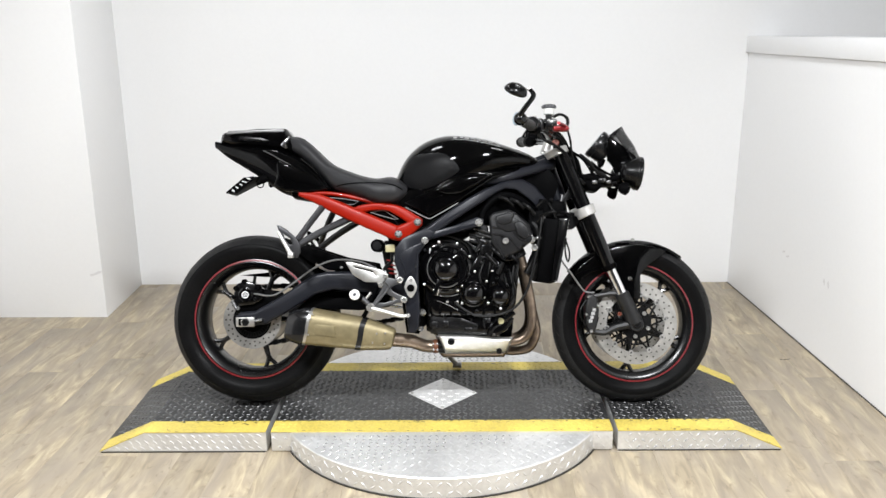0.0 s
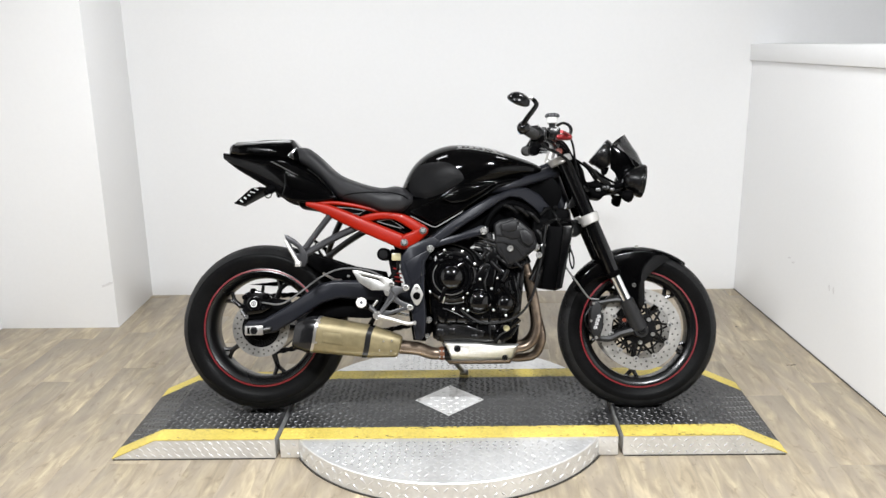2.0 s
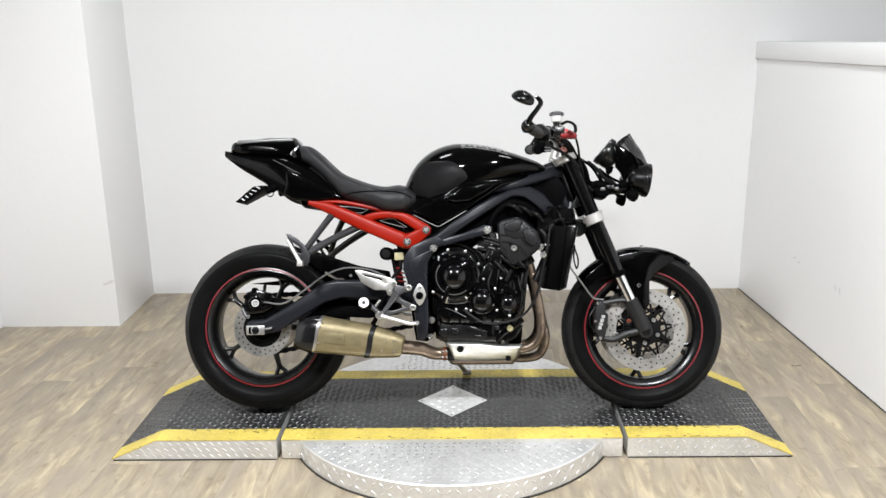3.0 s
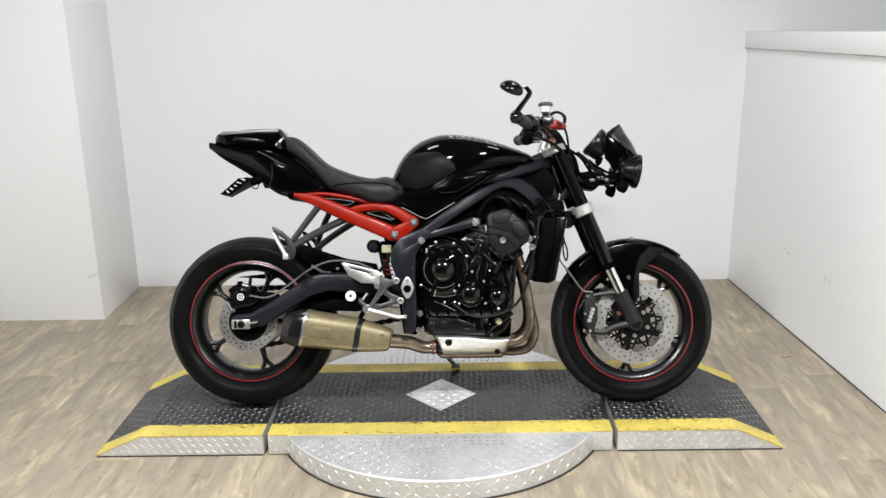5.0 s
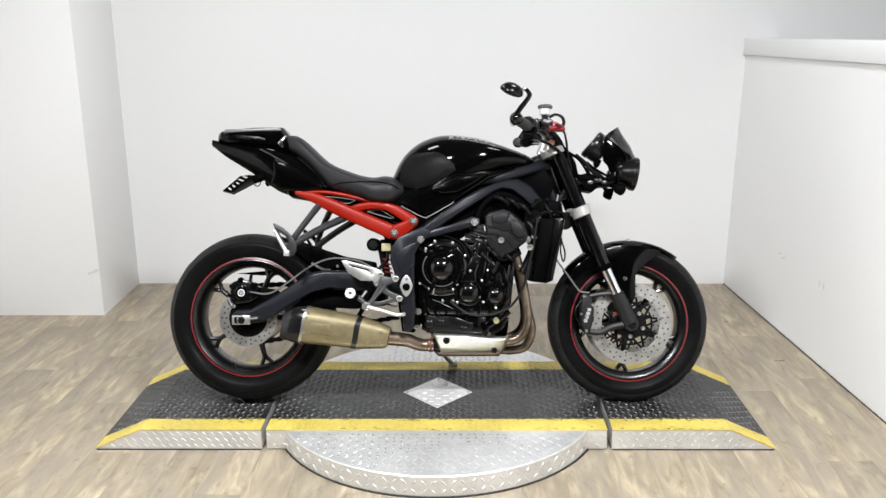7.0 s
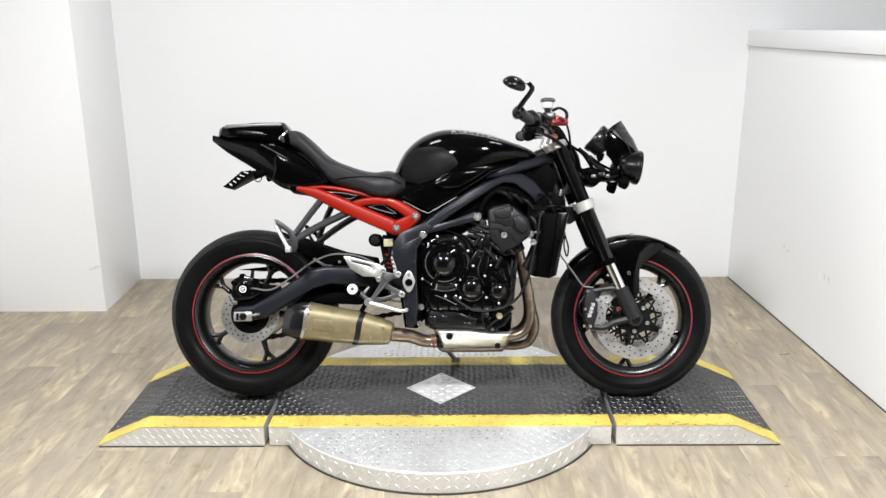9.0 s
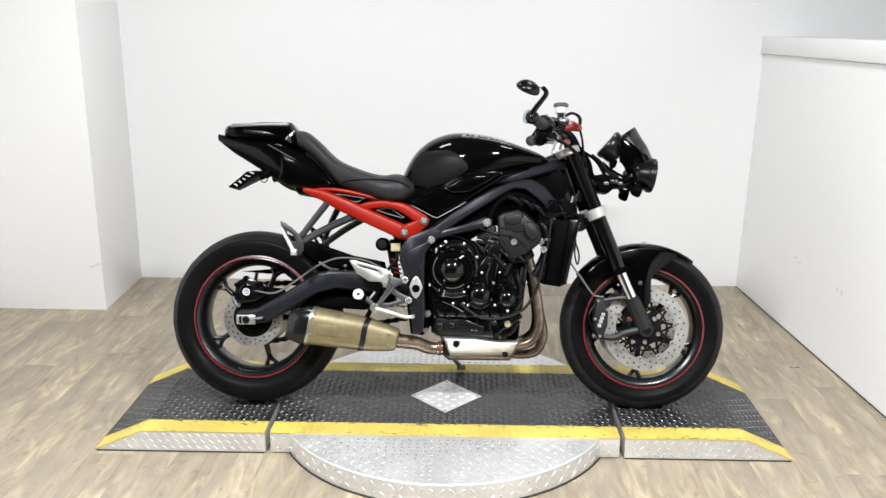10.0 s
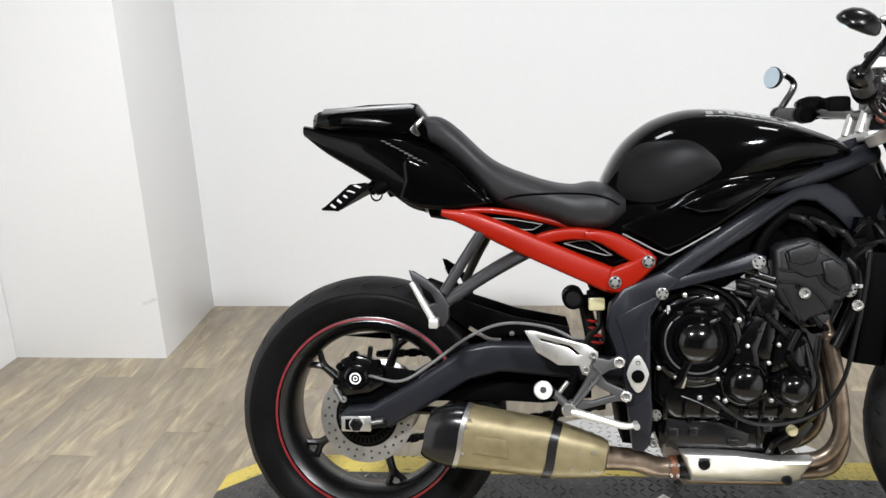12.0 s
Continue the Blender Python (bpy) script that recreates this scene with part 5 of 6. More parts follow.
part("wire", tube([(-0.07, -0.185, 0.60), (-0.02, -0.19, 0.612), (0.04, -0.188, 0.605), (0.09, -0.185, 0.575), (0.11, -0.19, 0.53)], 0.0035, 6), HOSE, eng)
part("wire", tube([(0.24, -0.18, 0.36), (0.262, -0.185, 0.40), (0.255, -0.185, 0.45), (0.262, -0.18, 0.50)], 0.004, 6), HOSE, eng)
part("overflow_hose", tube([(0.045, -0.205, 0.372), (0.075, -0.21, 0.347), (0.125, -0.212, 0.322), (0.20, -0.212, 0.325), (0.262, -0.208, 0.352), (0.305, -0.205, 0.412), (0.330, -0.20, 0.50), (0.352, -0.195, 0.60), (0.362, -0.19, 0.672)], 0.0048, 8), HOSE, bike, "thin black overflow hose round the engine")
part("clutch_cable", tube([(-0.020, -0.205, 0.377), (0.010, -0.207, 0.366), (0.034, -0.207, 0.354), (0.060, -0.208, 0.340)], 0.0016, 8), STRUT, bike, "bare clutch cable end")
part("cable_ferrule", rod((-0.014, -0.215, 0.420), (-0.020, -0.212, 0.396), 0.0058), STEEL, bike)
part("cable_boot", rod((0.055, -0.208, 0.343), (0.088, -0.208, 0.328), 0.006), PLASTIC, bike)
part("starter_cable", tube([(0.09, -0.16, 0.59), (0.12, -0.17, 0.56), (0.14, -0.175, 0.50), (0.135, -0.18, 0.44)], 0.005, 8), HOSE, eng)
part("air_box", slab([(-0.06, 0.655), (0.02, 0.71), (0.10, 0.765), (0.20, 0.82), (0.32, 0.852), (0.40, 0.85), (0.42, 0.78), (0.37, 0.70), (0.31, 0.655), (0.17, 0.655), (0.08, 0.60), (-0.05, 0.585)], -0.165, 0.165, 0.015, shape=pinch), PLASTIC, bike, "black plastic air box under the tank")
part("battery_box", slab([(-0.215, 0.640), (-0.14, 0.66), (-0.06, 0.60), (-0.05, 0.30), (-0.09, 0.25), (-0.135, 0.255), (-0.15, 0.36), (-0.165, 0.48), (-0.185, 0.56)], -0.125, 0.125, 0.012), PLASTIC, bike, "black inner panel behind the frame plates")
for k, (u, w, a) in enumerate(((0.00, 0.625, 20), (0.055, 0.628, 5), (0.235, 0.735, -30), (0.275, 0.725, -35), (0.315, 0.705, -40))):
    q = Vector((math.cos(radians(a)), 0, math.sin(radians(a))))
    c = Vector((u, -0.168, w))
    part("injector_hose", tube([c - q * 0.03, c + Vector((0, -0.012, 0.006)), c + q * 0.03], 0.007, 8), HOSE, bike)
    part("hose_clip", revolve([(0.0085, -0.003), (0.0095, 0), (0.0085, 0.003)], c + Vector((0, -0.012, 0.006)), q, 14), CASTING, bike)
rng = random.Random(11)
for k in range(16):
    c = Vector((rng.uniform(0.355, 0.45), rng.uniform(-0.155, -0.125), rng.uniform(0.665, 0.745)))
    d = Vector((rng.uniform(-1, 1), rng.uniform(-0.6, 0.2), rng.uniform(-1, 1))).normalized() * rng.uniform(0.012, 0.035)
    if k % 3:
        part("wire", tube([c - d, c + Vector((0, -0.01, 0.004)), c + d], rng.uniform(0.0028, 0.0055), 6, 3), HOSE, bike)
    else:
        part("connector", rod(c - d * 0.4, c + d * 0.4, rng.uniform(0.005, 0.009), n=10), (CASTING, SATIN, BOLT)[k // 3 % 3], bike)
for k in range(22):
    c = Vector((rng.uniform(0.09, 0.30), rng.uniform(-0.196, -0.170), rng.uniform(0.43, 0.60)))
    if c.x < 0.16 and c.z < 0.54 or c.z > 0.70 - 0.55 * (c.x - 0.10):
        continue
    d = Vector((rng.uniform(-0.6, 0.6), 0, rng.uniform(-1, 1))).normalized() * rng.uniform(0.012, 0.03)
    part("engine_fitting", rod(c - d, c + d, rng.uniform(0.004, 0.009), n=10), (ENGINE, CASTING, PLASTIC)[k % 3], eng)
    if k % 2:
        bolt(c.x + d.x, c.y - 0.008, c.z + d.z, 0.0052, eng, CASTING, "fitting_bolt", 0.007)
for pts in ([(0.44, -0.06, 0.945), (0.475, -0.07, 0.915), (0.515, -0.065, 0.892), (0.544, -0.055, 0.870), (0.552, -0.05, 0.840)], [(0.445, -0.03, 0.955), (0.475, -0.05, 0.910), (0.497, -0.05, 0.860), (0.515, -0.04, 0.825)], [(0.455, -0.09, 0.93), (0.49, -0.10, 0.88), (0.505, -0.09, 0.83), (0.53, -0.07, 0.805)], [(0.53, -0.075, 0.80), (0.57, -0.085, 0.815), (0.61, -0.08, 0.80), (0.645, -0.07, 0.815)]):
    part("control_cable", tube(pts, 0.0055, 8), HOSE, bike)

# radiator
rad = part("radiator", slab([(0.372, 0.672), (0.462, 0.665), (0.450, 0.60), (0.414, 0.44), (0.395, 0.432), (0.340, 0.440), (0.346, 0.47)], -0.165, 0.165, 0.006), PLASTIC, bike, "black radiator with side shroud")
both("radiator_shroud", slab([(0.425, 0.665), (0.462, 0.664), (0.418, 0.442), (0.392, 0.440)], -0.185, -0.160, 0.006), ENGINE, rad)
for k in range(16):
    w = 0.46 + 0.0125 * k
    u = 0.418 + (w - 0.44) * 0.205
    part("fin", box((u - 0.002, -0.15, w), (u + 0.004, 0.15, w + 0.004)), STEEL, rad)
part("radiator_top", slab([(0.36, 0.745), (0.445, 0.735), (0.470, 0.662), (0.375, 0.655), (0.345, 0.69)], -0.125, 0.125, 0.01), PLASTIC, rad, "black radiator top tank and hoses")
# Black filler tubes added to keep the gap behind the radiator dark.
for v in (-0.135, -0.09):
    part("coolant_hose", tube([(0.325, v, 0.665), (0.350, v - 0.01, 0.63), (0.352, v - 0.01, 0.57), (0.335, v, 0.52), (0.31, v, 0.47)], 0.013, 10), HOSE, rad)
part("radiator_bracket", slab([(0.318, 0.695), (0.372, 0.705), (0.380, 0.660), (0.360, 0.585), (0.342, 0.572), (0.322, 0.590)], -0.150, -0.060, 0.008), PLASTIC, rad)
part("hose_band", revolve([(0.0145, -0.004), (0.0155, 0), (0.0145, 0.004)], (0.353, -0.145, 0.60), (0, 0, 1), 16), BOLT, rad)

# ---- exhaust ----
LOWER = ([(0.330, 0.32), (0.322, 0.262), (0.290, 0.226), (0.235, 0.214)], [(0.338, 0.32), (0.350, 0.25), (0.326, 0.192), (0.275, 0.178), (0.22, 0.180)], [(0.332, 0.32), (0.324, 0.262), (0.290, 0.226), (0.235, 0.214)])
for k, v in enumerate((-0.115, -0.060, 0.045)):
    part("header_pipe", tube([(0.285, v, 0.545), (0.297, v, 0.505), (0.317, v, 0.42), *((u, v + 0.004 * q, w) for q, (u, w) in enumerate(LOWER[k]))], 0.0170, 16, 8), HEADER, bike, "heat-tinted brown exhaust header pipe")
    part("pipe_joint", revolve([(0.0172, -0.006), (0.0188, -0.004), (0.0188, 0.004), (0.0172, 0.006)], (0.3005, v, 0.492), (0.22, 0, -1), 20), HEADER, bike)
    part("header_flange", rod((0.272, v, 0.570), (0.290, v, 0.530), 0.024), CASTING, bike)
part("collector_box", slab([(0.0, 0.240), (0.24, 0.230), (0.258, 0.205), (0.225, 0.160), (0.0, 0.160), (-0.03, 0.19)], -0.120, 0.09, 0.02, seg=3), HEADER, bike, "brown stained collector box")
shield = part("collector_shield", slab([(-0.018, 0.250), (0.10, 0.246), (0.185, 0.236), (0.256, 0.238), (0.235, 0.186), (0.225, 0.178), (0.006, 0.178), (0.000, 0.205)], -0.176, -0.125, 0.009, seg=3, shape=lambda u, v, w: Vector((u, v + (1.1 * max(0.0, 0.212 - w) if v < -0.15 else 0.0), w))), SHIELD, bike, "brushed steel heat shield on the collector")
bolt(0.030, -0.175, 0.226, 0.0125, shield, CASTING)
bolt(0.205, -0.152, 0.188, 0.0105, shield, CASTING)
part("link_pipe", tube([(0.01, -0.12, 0.205), (-0.06, -0.13, 0.206), (-0.11, -0.145, 0.224), (-0.155, -0.16, 0.232), (-0.20, -0.175, 0.238)], (0.022, 0.027), 16, 6), HEADER, bike, "heat-tinted link pipe")
part("pipe_clamp", revolve([(0.0245, -0.009), (0.0265, 0), (0.0245, 0.009)], (-0.028, -0.126, 0.205), (1, 0.1, 0), 24), RUST, bike)
part("pipe_sleeve", rod((-0.020, -0.127, 0.205), (0.010, -0.125, 0.208), 0.026, 0.030, 24), HOSE, bike, "black rubber sleeve at the collector")
for du, dw in ((-0.007, 0.011), (0.007, 0.011), (-0.007, -0.011), (0.007, -0.011)):
    bolt(-0.028 + du, -0.149, 0.205 + dw, 0.0042, bike, BOLT, "clamp_bolt", 0.006, True)
axis_pts = [(-0.176, 0.238, 0.027, 0.027), (-0.180, 0.239, 0.0360, 0.036), (-0.190, 0.241, 0.0405, 0.040), (-0.212, 0.245, 0.0450, 0.044), (-0.240, 0.250, 0.0500, 0.049), (-0.275, 0.256, 0.0560, 0.0545), (-0.31, 0.263, 0.0585, 0.056), (-0.40, 0.276, 0.062, 0.058), (-0.485, 0.288, 0.0655, 0.060)]


def oval_shell(points, side, n=40, power=3.0):
    bm = bmesh.new()
    rings = []
    for u, w, hh, hw in points:
        ring = []
        for k in range(n):
            a = 2 * math.pi * k / n
            c, s = math.cos(a), math.sin(a)
            ring.append(bm.verts.new((u + 0.27 * hh * s, side + hw * math.copysign(abs(c) ** (2 / power), c), w + hh * math.copysign(abs(s) ** (2 / power), s))))
        rings.append(ring)
    for a, b in zip(rings, rings[1:]):
        for k in range(n):
            bm.faces.new((a[k], a[(k + 1) % n], b[(k + 1) % n], b[k]))
    bm.faces.new(rings[0][::-1])
    bm.faces.new(rings[-1])
    return bm


muf = part("silencer", oval_shell(axis_pts, -0.190), GOLD, bike, "bronze-tinted metal silencer body")
part("silencer_cap", oval_shell([(-0.484, 0.288, 0.0670, 0.0615), (-0.505, 0.290, 0.0665, 0.0605), (-0.530, 0.292, 0.060, 0.055), (-0.552, 0.293, 0.052, 0.047), (-0.562, 0.293, 0.044, 0.040), (-0.552, 0.292, 0.038, 0.034), (-0.50, 0.288, 0.034, 0.030)], -0.190), CARBON, muf, "glossy carbon silencer end cap")
part("cap_edge", oval_shell([(-0.478, 0.2872, 0.0668, 0.0612), (-0.488, 0.2885, 0.0672, 0.0618)], -0.190), STEEL, muf)
part("silencer_strap", oval_shell([(-0.283, 0.2575, 0.0580, 0.0560), (-0.302, 0.261, 0.0598, 0.0572)], -0.190), POD, muf, "satin black silencer strap")
part("side_plate", slab([(-0.455, 0.262), (-0.452, 0.300), (-0.385, 0.292), (-0.380, 0.252)], -0.2515, -0.240, 0.002), GOLD, muf, "plain raised plate on the silencer")
for u, w in ((-0.470, 0.318), (-0.478, 0.262), (-0.462, 0.335), (-0.235, 0.262), (-0.205, 0.264), (-0.208, 0.226), (-0.250, 0.230)):
    part("rivet", revolve([(0.0035, 0), (0.003, 0.002), (0, 0.0025)], (u, -0.250 if u < -0.3 else -0.238 if u < -0.2 else -0.230, w), (0, -1, 0), 10), BOLT, muf)
part("silencer_hanger", slab([(-0.30, 0.315), (-0.28, 0.315), (-0.25, 0.37), (-0.265, 0.375)], -0.185, -0.178, 0.002), CASTING, muf)

# ---- foot controls ----
heel = part("heel_guard", slab([(-0.345, 0.520), (-0.325, 0.520), (-0.215, 0.490), (-0.192, 0.474), (-0.194, 0.455), (-0.215, 0.425), (-0.226, 0.428), (-0.232, 0.446), (-0.275, 0.447), (-0.320, 0.475)], -0.240, -0.232, 0.003, ([(-0.312, 0.503), (-0.25, 0.488), (-0.230, 0.470), (-0.235, 0.4695), (-0.254, 0.484), (-0.312, 0.4995)],)), SHIELD, bike, "bare alloy rider heel guard")
for u, w in ((-0.203, 0.468), (-0.218, 0.437)):
    bolt(u, -0.240, w, 0.008, heel)
hang = part("peg_hanger", slab([(-0.206, 0.466), (-0.170, 0.458), (-0.150, 0.467), (-0.137, 0.456), (-0.147, 0.441), (-0.170, 0.436), (-0.186, 0.425), (-0.174, 0.411), (-0.140, 0.396), (-0.122, 0.386), (-0.128, 0.371), (-0.154, 0.372), (-0.222, 0.355), (-0.243, 0.341), (-0.265, 0.345), (-0.268, 0.362), (-0.246, 0.374), (-0.227, 0.403), (-0.215, 0.424), (-0.219, 0.438)],
                          -0.240, -0.226, 0.004, ([(-0.231, 0.374), (-0.208, 0.372), (-0.163, 0.385), (-0.196, 0.404), (-0.206, 0.413)],)), HANGER, bike, "grey cast foot peg hanger with a cut-out")
part("peg_link", tube([(-0.300, -0.236, 0.398), (-0.280, -0.238, 0.384), (-0.256, -0.238, 0.362)], (0.010, 0.008), 8), HANGER, hang)
part("hanger_rib", tube([(-0.205, -0.241, 0.448), (-0.190, -0.242, 0.428), (-0.215, -0.242, 0.395), (-0.248, -0.241, 0.356)], 0.0042, 6), HANGER, hang)
for u, w in ((-0.150, 0.454), (-0.137, 0.383)):
    bolt(u, -0.240, w, 0.0115, hang, BOLT, "hanger_bolt", 0.006)
part("foot_peg", rod((-0.290, -0.225, 0.388), (-0.307, -0.286, 0.404), 0.012, 0.0165), PLASTIC, hang, "rubber-topped rider foot peg")
part("peg_end", revolve([(0.019, 0), (0.019, 0.004), (0.017, 0.006), (0, 0.006)], (-0.307, -0.286, 0.404), (0.05, -1, 0.25), 24), ALLOY, hang, "bright alloy peg end")
part("peg_screw", revolve([(0.0065, 0), (0.0065, 0.0075), (0, 0.0078)], (-0.307, -0.286, 0.404), (0.05, -1, 0.25), 14), STRUT, hang)
part("pedal_pivot", rod((-0.255, -0.225, 0.357), (-0.255, -0.262, 0.357), 0.0145), STEEL, hang)
part("brake_pedal", tube([(-0.250, -0.255, 0.354), (-0.20, -0.258, 0.341), (-0.155, -0.260, 0.328), (-0.135, -0.262, 0.326), (-0.118, -0.262, 0.329)], (0.0090, 0.0060), 8, 4), SHIELD, bike, "bare alloy brake pedal")
part("pedal_tip", rod((-0.120, -0.285, 0.329), (-0.120, -0.252, 0.329), 0.0065), ALLOY, bike)
part("master_cylinder", rod((-0.262, -0.215, 0.372), (-0.238, -0.212, 0.425), 0.010), PLASTIC, hang)
part("pushrod", rod((-0.275, -0.225, 0.385), (-0.255, -0.222, 0.41), 0.005), STEEL, hang)
for pts in ([(-0.150, 0.2, 0.454), (-0.20, 0.205, 0.42), (-0.28, 0.205, 0.38)], [(-0.137, 0.2, 0.383), (-0.20, 0.205, 0.385), (-0.28, 0.205, 0.38)]):
    part("hanger_arm", tube(pts, 0.009, 8), STRUT, hang)
part("foot_peg", rod((-0.29, 0.20, 0.388), (-0.30, 0.31, 0.392), 0.013, 0.016), PLASTIC, hang)
part("shift_lever", tube([(-0.27, 0.21, 0.36), (-0.2, 0.22, 0.335), (-0.13, 0.23, 0.33)], 0.007, 8), STEEL, bike)
bolt(-0.098, -0.20, 0.283, 0.010, bike, BOLT, "frame_bolt", 0.02)

# shock, reservoirs
part("shock_reservoir", rod((-0.239, -0.150, 0.578), (-0.239, -0.05, 0.578), 0.024), PLASTIC, bike, "black round shock reservoir")
part("reservoir_face", revolve([(0.016, 0), (0.016, 0.002), (0, 0.003)], (-0.239, -0.150, 0.578), (0, -1, 0), 20), CASTING, bike)
res = part("rear_brake_reservoir", box((-0.207, -0.165, 0.553), (-0.172, -0.135, 0.582), 0.004), OIL, bike, "yellowed rear brake fluid reservoir")
part("reservoir_lid", box((-0.210, -0.168, 0.582), (-0.169, -0.132, 0.596), 0.003), PLASTIC, res)
bolt(-0.158, -0.165, 0.568, 0.007, res)
part("reservoir_hose", tube([(-0.185, -0.15, 0.555), (-0.185, -0.16, 0.52), (-0.205, -0.17, 0.50), (-0.225, -0.19, 0.47)], 0.006, 8), HOSE, bike)
for k in range(4):
    w = 0.520 + 0.016 * k
    part("shock_spring", revolve([(0.016, -0.003), (0.0195, 0), (0.016, 0.003), (0.013, 0)], (-0.188 - 0.003 * k, -0.085, w - 0.045), (0.2, 0, 1), 20, True), REDMARK, bike, "red shock absorber spring coil")
part("shock_body", rod((-0.190, -0.085, 0.45), (-0.215, -0.085, 0.58), 0.015), CASTING, bike)

# side stand on the far side
part("side_stand", tube([(-0.04, 0.16, 0.25), (0.00, 0.24, 0.15), (0.045, 0.305, 0.086)], 0.010, 10), STEEL, bike, "steel side stand swung out")
part("stand_foot", rod((0.030, 0.305, 0.083), (0.066, 0.308, 0.083), 0.012), STEEL, bike)

# ---- front end ----
A, B = Vector((0.428, 0, 0.918)), Vector((0.714, 0, 0.279))
D = (B - A).normalized()


def along(f):
    return A + (B - A) * f


for s in (-1, 1):
    v = Vector((0, 0.104 * s, 0))
    part("fork_tube", rod(along(0.0) + v, along(0.66) + v, 0.0265, 0.0265, 24), ENGINE, bike, "black upper fork tube")
    part("fork_seal", rod(along(0.655) + v, along(0.685) + v, 0.029, 0.027, 24), PLASTIC, bike)
    part("fork_slider", rod(along(0.68) + v, along(0.86) + v, 0.0205, 0.0205, 24), CHROME, bike, "chromed fork slider")
    low = part("fork_foot", rod(along(0.82) + v, along(1.0) + v, 0.027, 0.030, 24), FOOT, bike, "dark grey cast fork foot")
    part("axle_clamp", revolve([(0.024, -0.022), (0.027, -0.018), (0.027, 0.018), (0.024, 0.022)], B + v, (0, 1, 0), 28), FOOT, low)
    part("axle_end", revolve([(0.016, 0), (0.016, 0.004), (0.010, 0.005), (0.009, 0.001), (0, 0.001)], B + v + Vector((0, s * 0.022, 0)), (0, s, 0), 24), CASTING, low)
    part("caliper_lug", tube([along(0.87) + v, along(0.87) + v + Vector((-0.035, 0, 0.030)), (0.555, v.y, 0.382)], (0.011, 0.009), 8, 4), FOOT, low)
    part("caliper_lug", tube([B + v + Vector((-0.015, 0, 0.0)), (0.640, v.y, 0.266), (0.600, v.y, 0.248), (0.550, v.y, 0.252)], (0.015, 0.010), 8, 4), FOOT, low)
    c = slab([(0.534, 0.388), (0.546, 0.396), (0.568, 0.380), (0.576, 0.335), (0.571, 0.29), (0.560, 0.250), (0.540, 0.248), (0.526, 0.285), (0.525, 0.345)], -0.134, -0.070, 0.010, seg=3)
    cf = part("front_caliper", c if s < 0 else mirrored(c), FOOT, bike, "dark grey radial front brake caliper")
    if s < 0:
        m = bmesh.new()
        for k in range(4):
            u, w = 0.536 + 0.0045 * k, 0.288 + 0.0135 * k
            for a, b, c in ((0.0, 0.0, 0.0028), (0.001 + 0.002 * (k % 2), 0.004, 0.003), (0.0, 0.008, 0.0028)):
                box((u + a, -0.1352, w + b), (u + 0.0135, -0.130, w + b + c), 0, m)
            box((u + 0.0105, -0.1352, w), (u + 0.0135, -0.130, w + 0.0105), 0, m)
        part("caliper_lettering_bars", m, GREYMARK, cf, "white bars where lettering stands")
        for u, w, r in ((0.537, 0.383, 0.006), (0.571, 0.352, 0.006), (0.545, 0.256, 0.006), (0.527, 0.318, 0.005)):
            bolt(u, -0.134, w, r, cf)
        for k in range(2):
            part("caliper_piston", revolve([(0.02, 0), (0.02, 0.006), (0.016, 0.009), (0, 0.009)], (0.545 + 0.012 * k, -0.112, 0.352 - 0.055 * k), (-0.6, -1, 0), 20), ENGINE, cf)
bolt(0.650, -0.128, 0.318, 0.007, bike, COPPER, "sensor_plug", 0.012)
part("front_axle", rod((B.x, -0.12, B.z), (B.x, 0.12, B.z), 0.012), STEEL, bike)


def clamp(f, thick, grow, material, label, back=0.0):
    """A fork yoke: two rings on the legs and a bridge between them."""
    p = along(f) - Vector((back, 0, 0))
    bm = bmesh.new()
    for s in (-1, 1):
        revolve([(0.026 + grow, -thick), (0.030 + grow, -thick + 0.003), (0.030 + grow, thick - 0.003), (0.026 + grow, thick)], p + Vector((0, 0.104 * s, 0)), D, 28, bm=bm)
    box((p.x - 0.035, -0.10, p.z - thick * 0.8), (p.x + 0.015, 0.10, p.z + thick * 0.8), 0.004, bm)
    return part("fork_yoke", bm, material, bike, label)


clamp(0.018, 0.013, 0.011, ALLOY, "silver upper fork yoke", 0.014)
clamp(0.345, 0.020, 0.004, ALLOY, "silver lower fork yoke")
for s in (-1, 1):
    p = along(0.002) + Vector((0, 0.104 * s, 0))
    part("fork_cap", revolve([(0.0265, -0.004), (0.0265, 0.004), (0.021, 0.008), (0.012, 0.008), (0.011, 0.003), (0, 0.003)], p, -D, 20), ENGINE, bike)

# front mudguard
fen = bmesh.new()
rows = []
for k in range(15):
    a = radians(141 - 88 * k / 14)
    wide = 0.072 - 0.034 * max(0, (k - 9) / 5) ** 1.5 - 0.014 * max(0, (3 - k) / 3)
    lip = 0.020 * math.sin(math.pi * min(1, (k + 1.5) / 13))
    rows.append([])
    for s in (-1, -0.92, -0.6, 0, 0.6, 0.92, 1):
        r = 0.313 - (0.012 + 0.018 * lip / 0.02) * abs(s) ** 3 - (max(lip, 0.002) if abs(s) == 1 else 0)
        rows[-1].append(fen.verts.new((FW.x + r * math.cos(a), wide * s, FW.z + r * math.sin(a))))
for a, b in zip(rows, rows[1:]):
    for k in range(6):
        fen.faces.new((a[k], a[k + 1], b[k + 1], b[k]))
bmesh.ops.solidify(fen, geom=list(fen.faces), thickness=0.003)
fender = part("front_fender", fen, GLOSS, bike, "glossy black front mudguard")


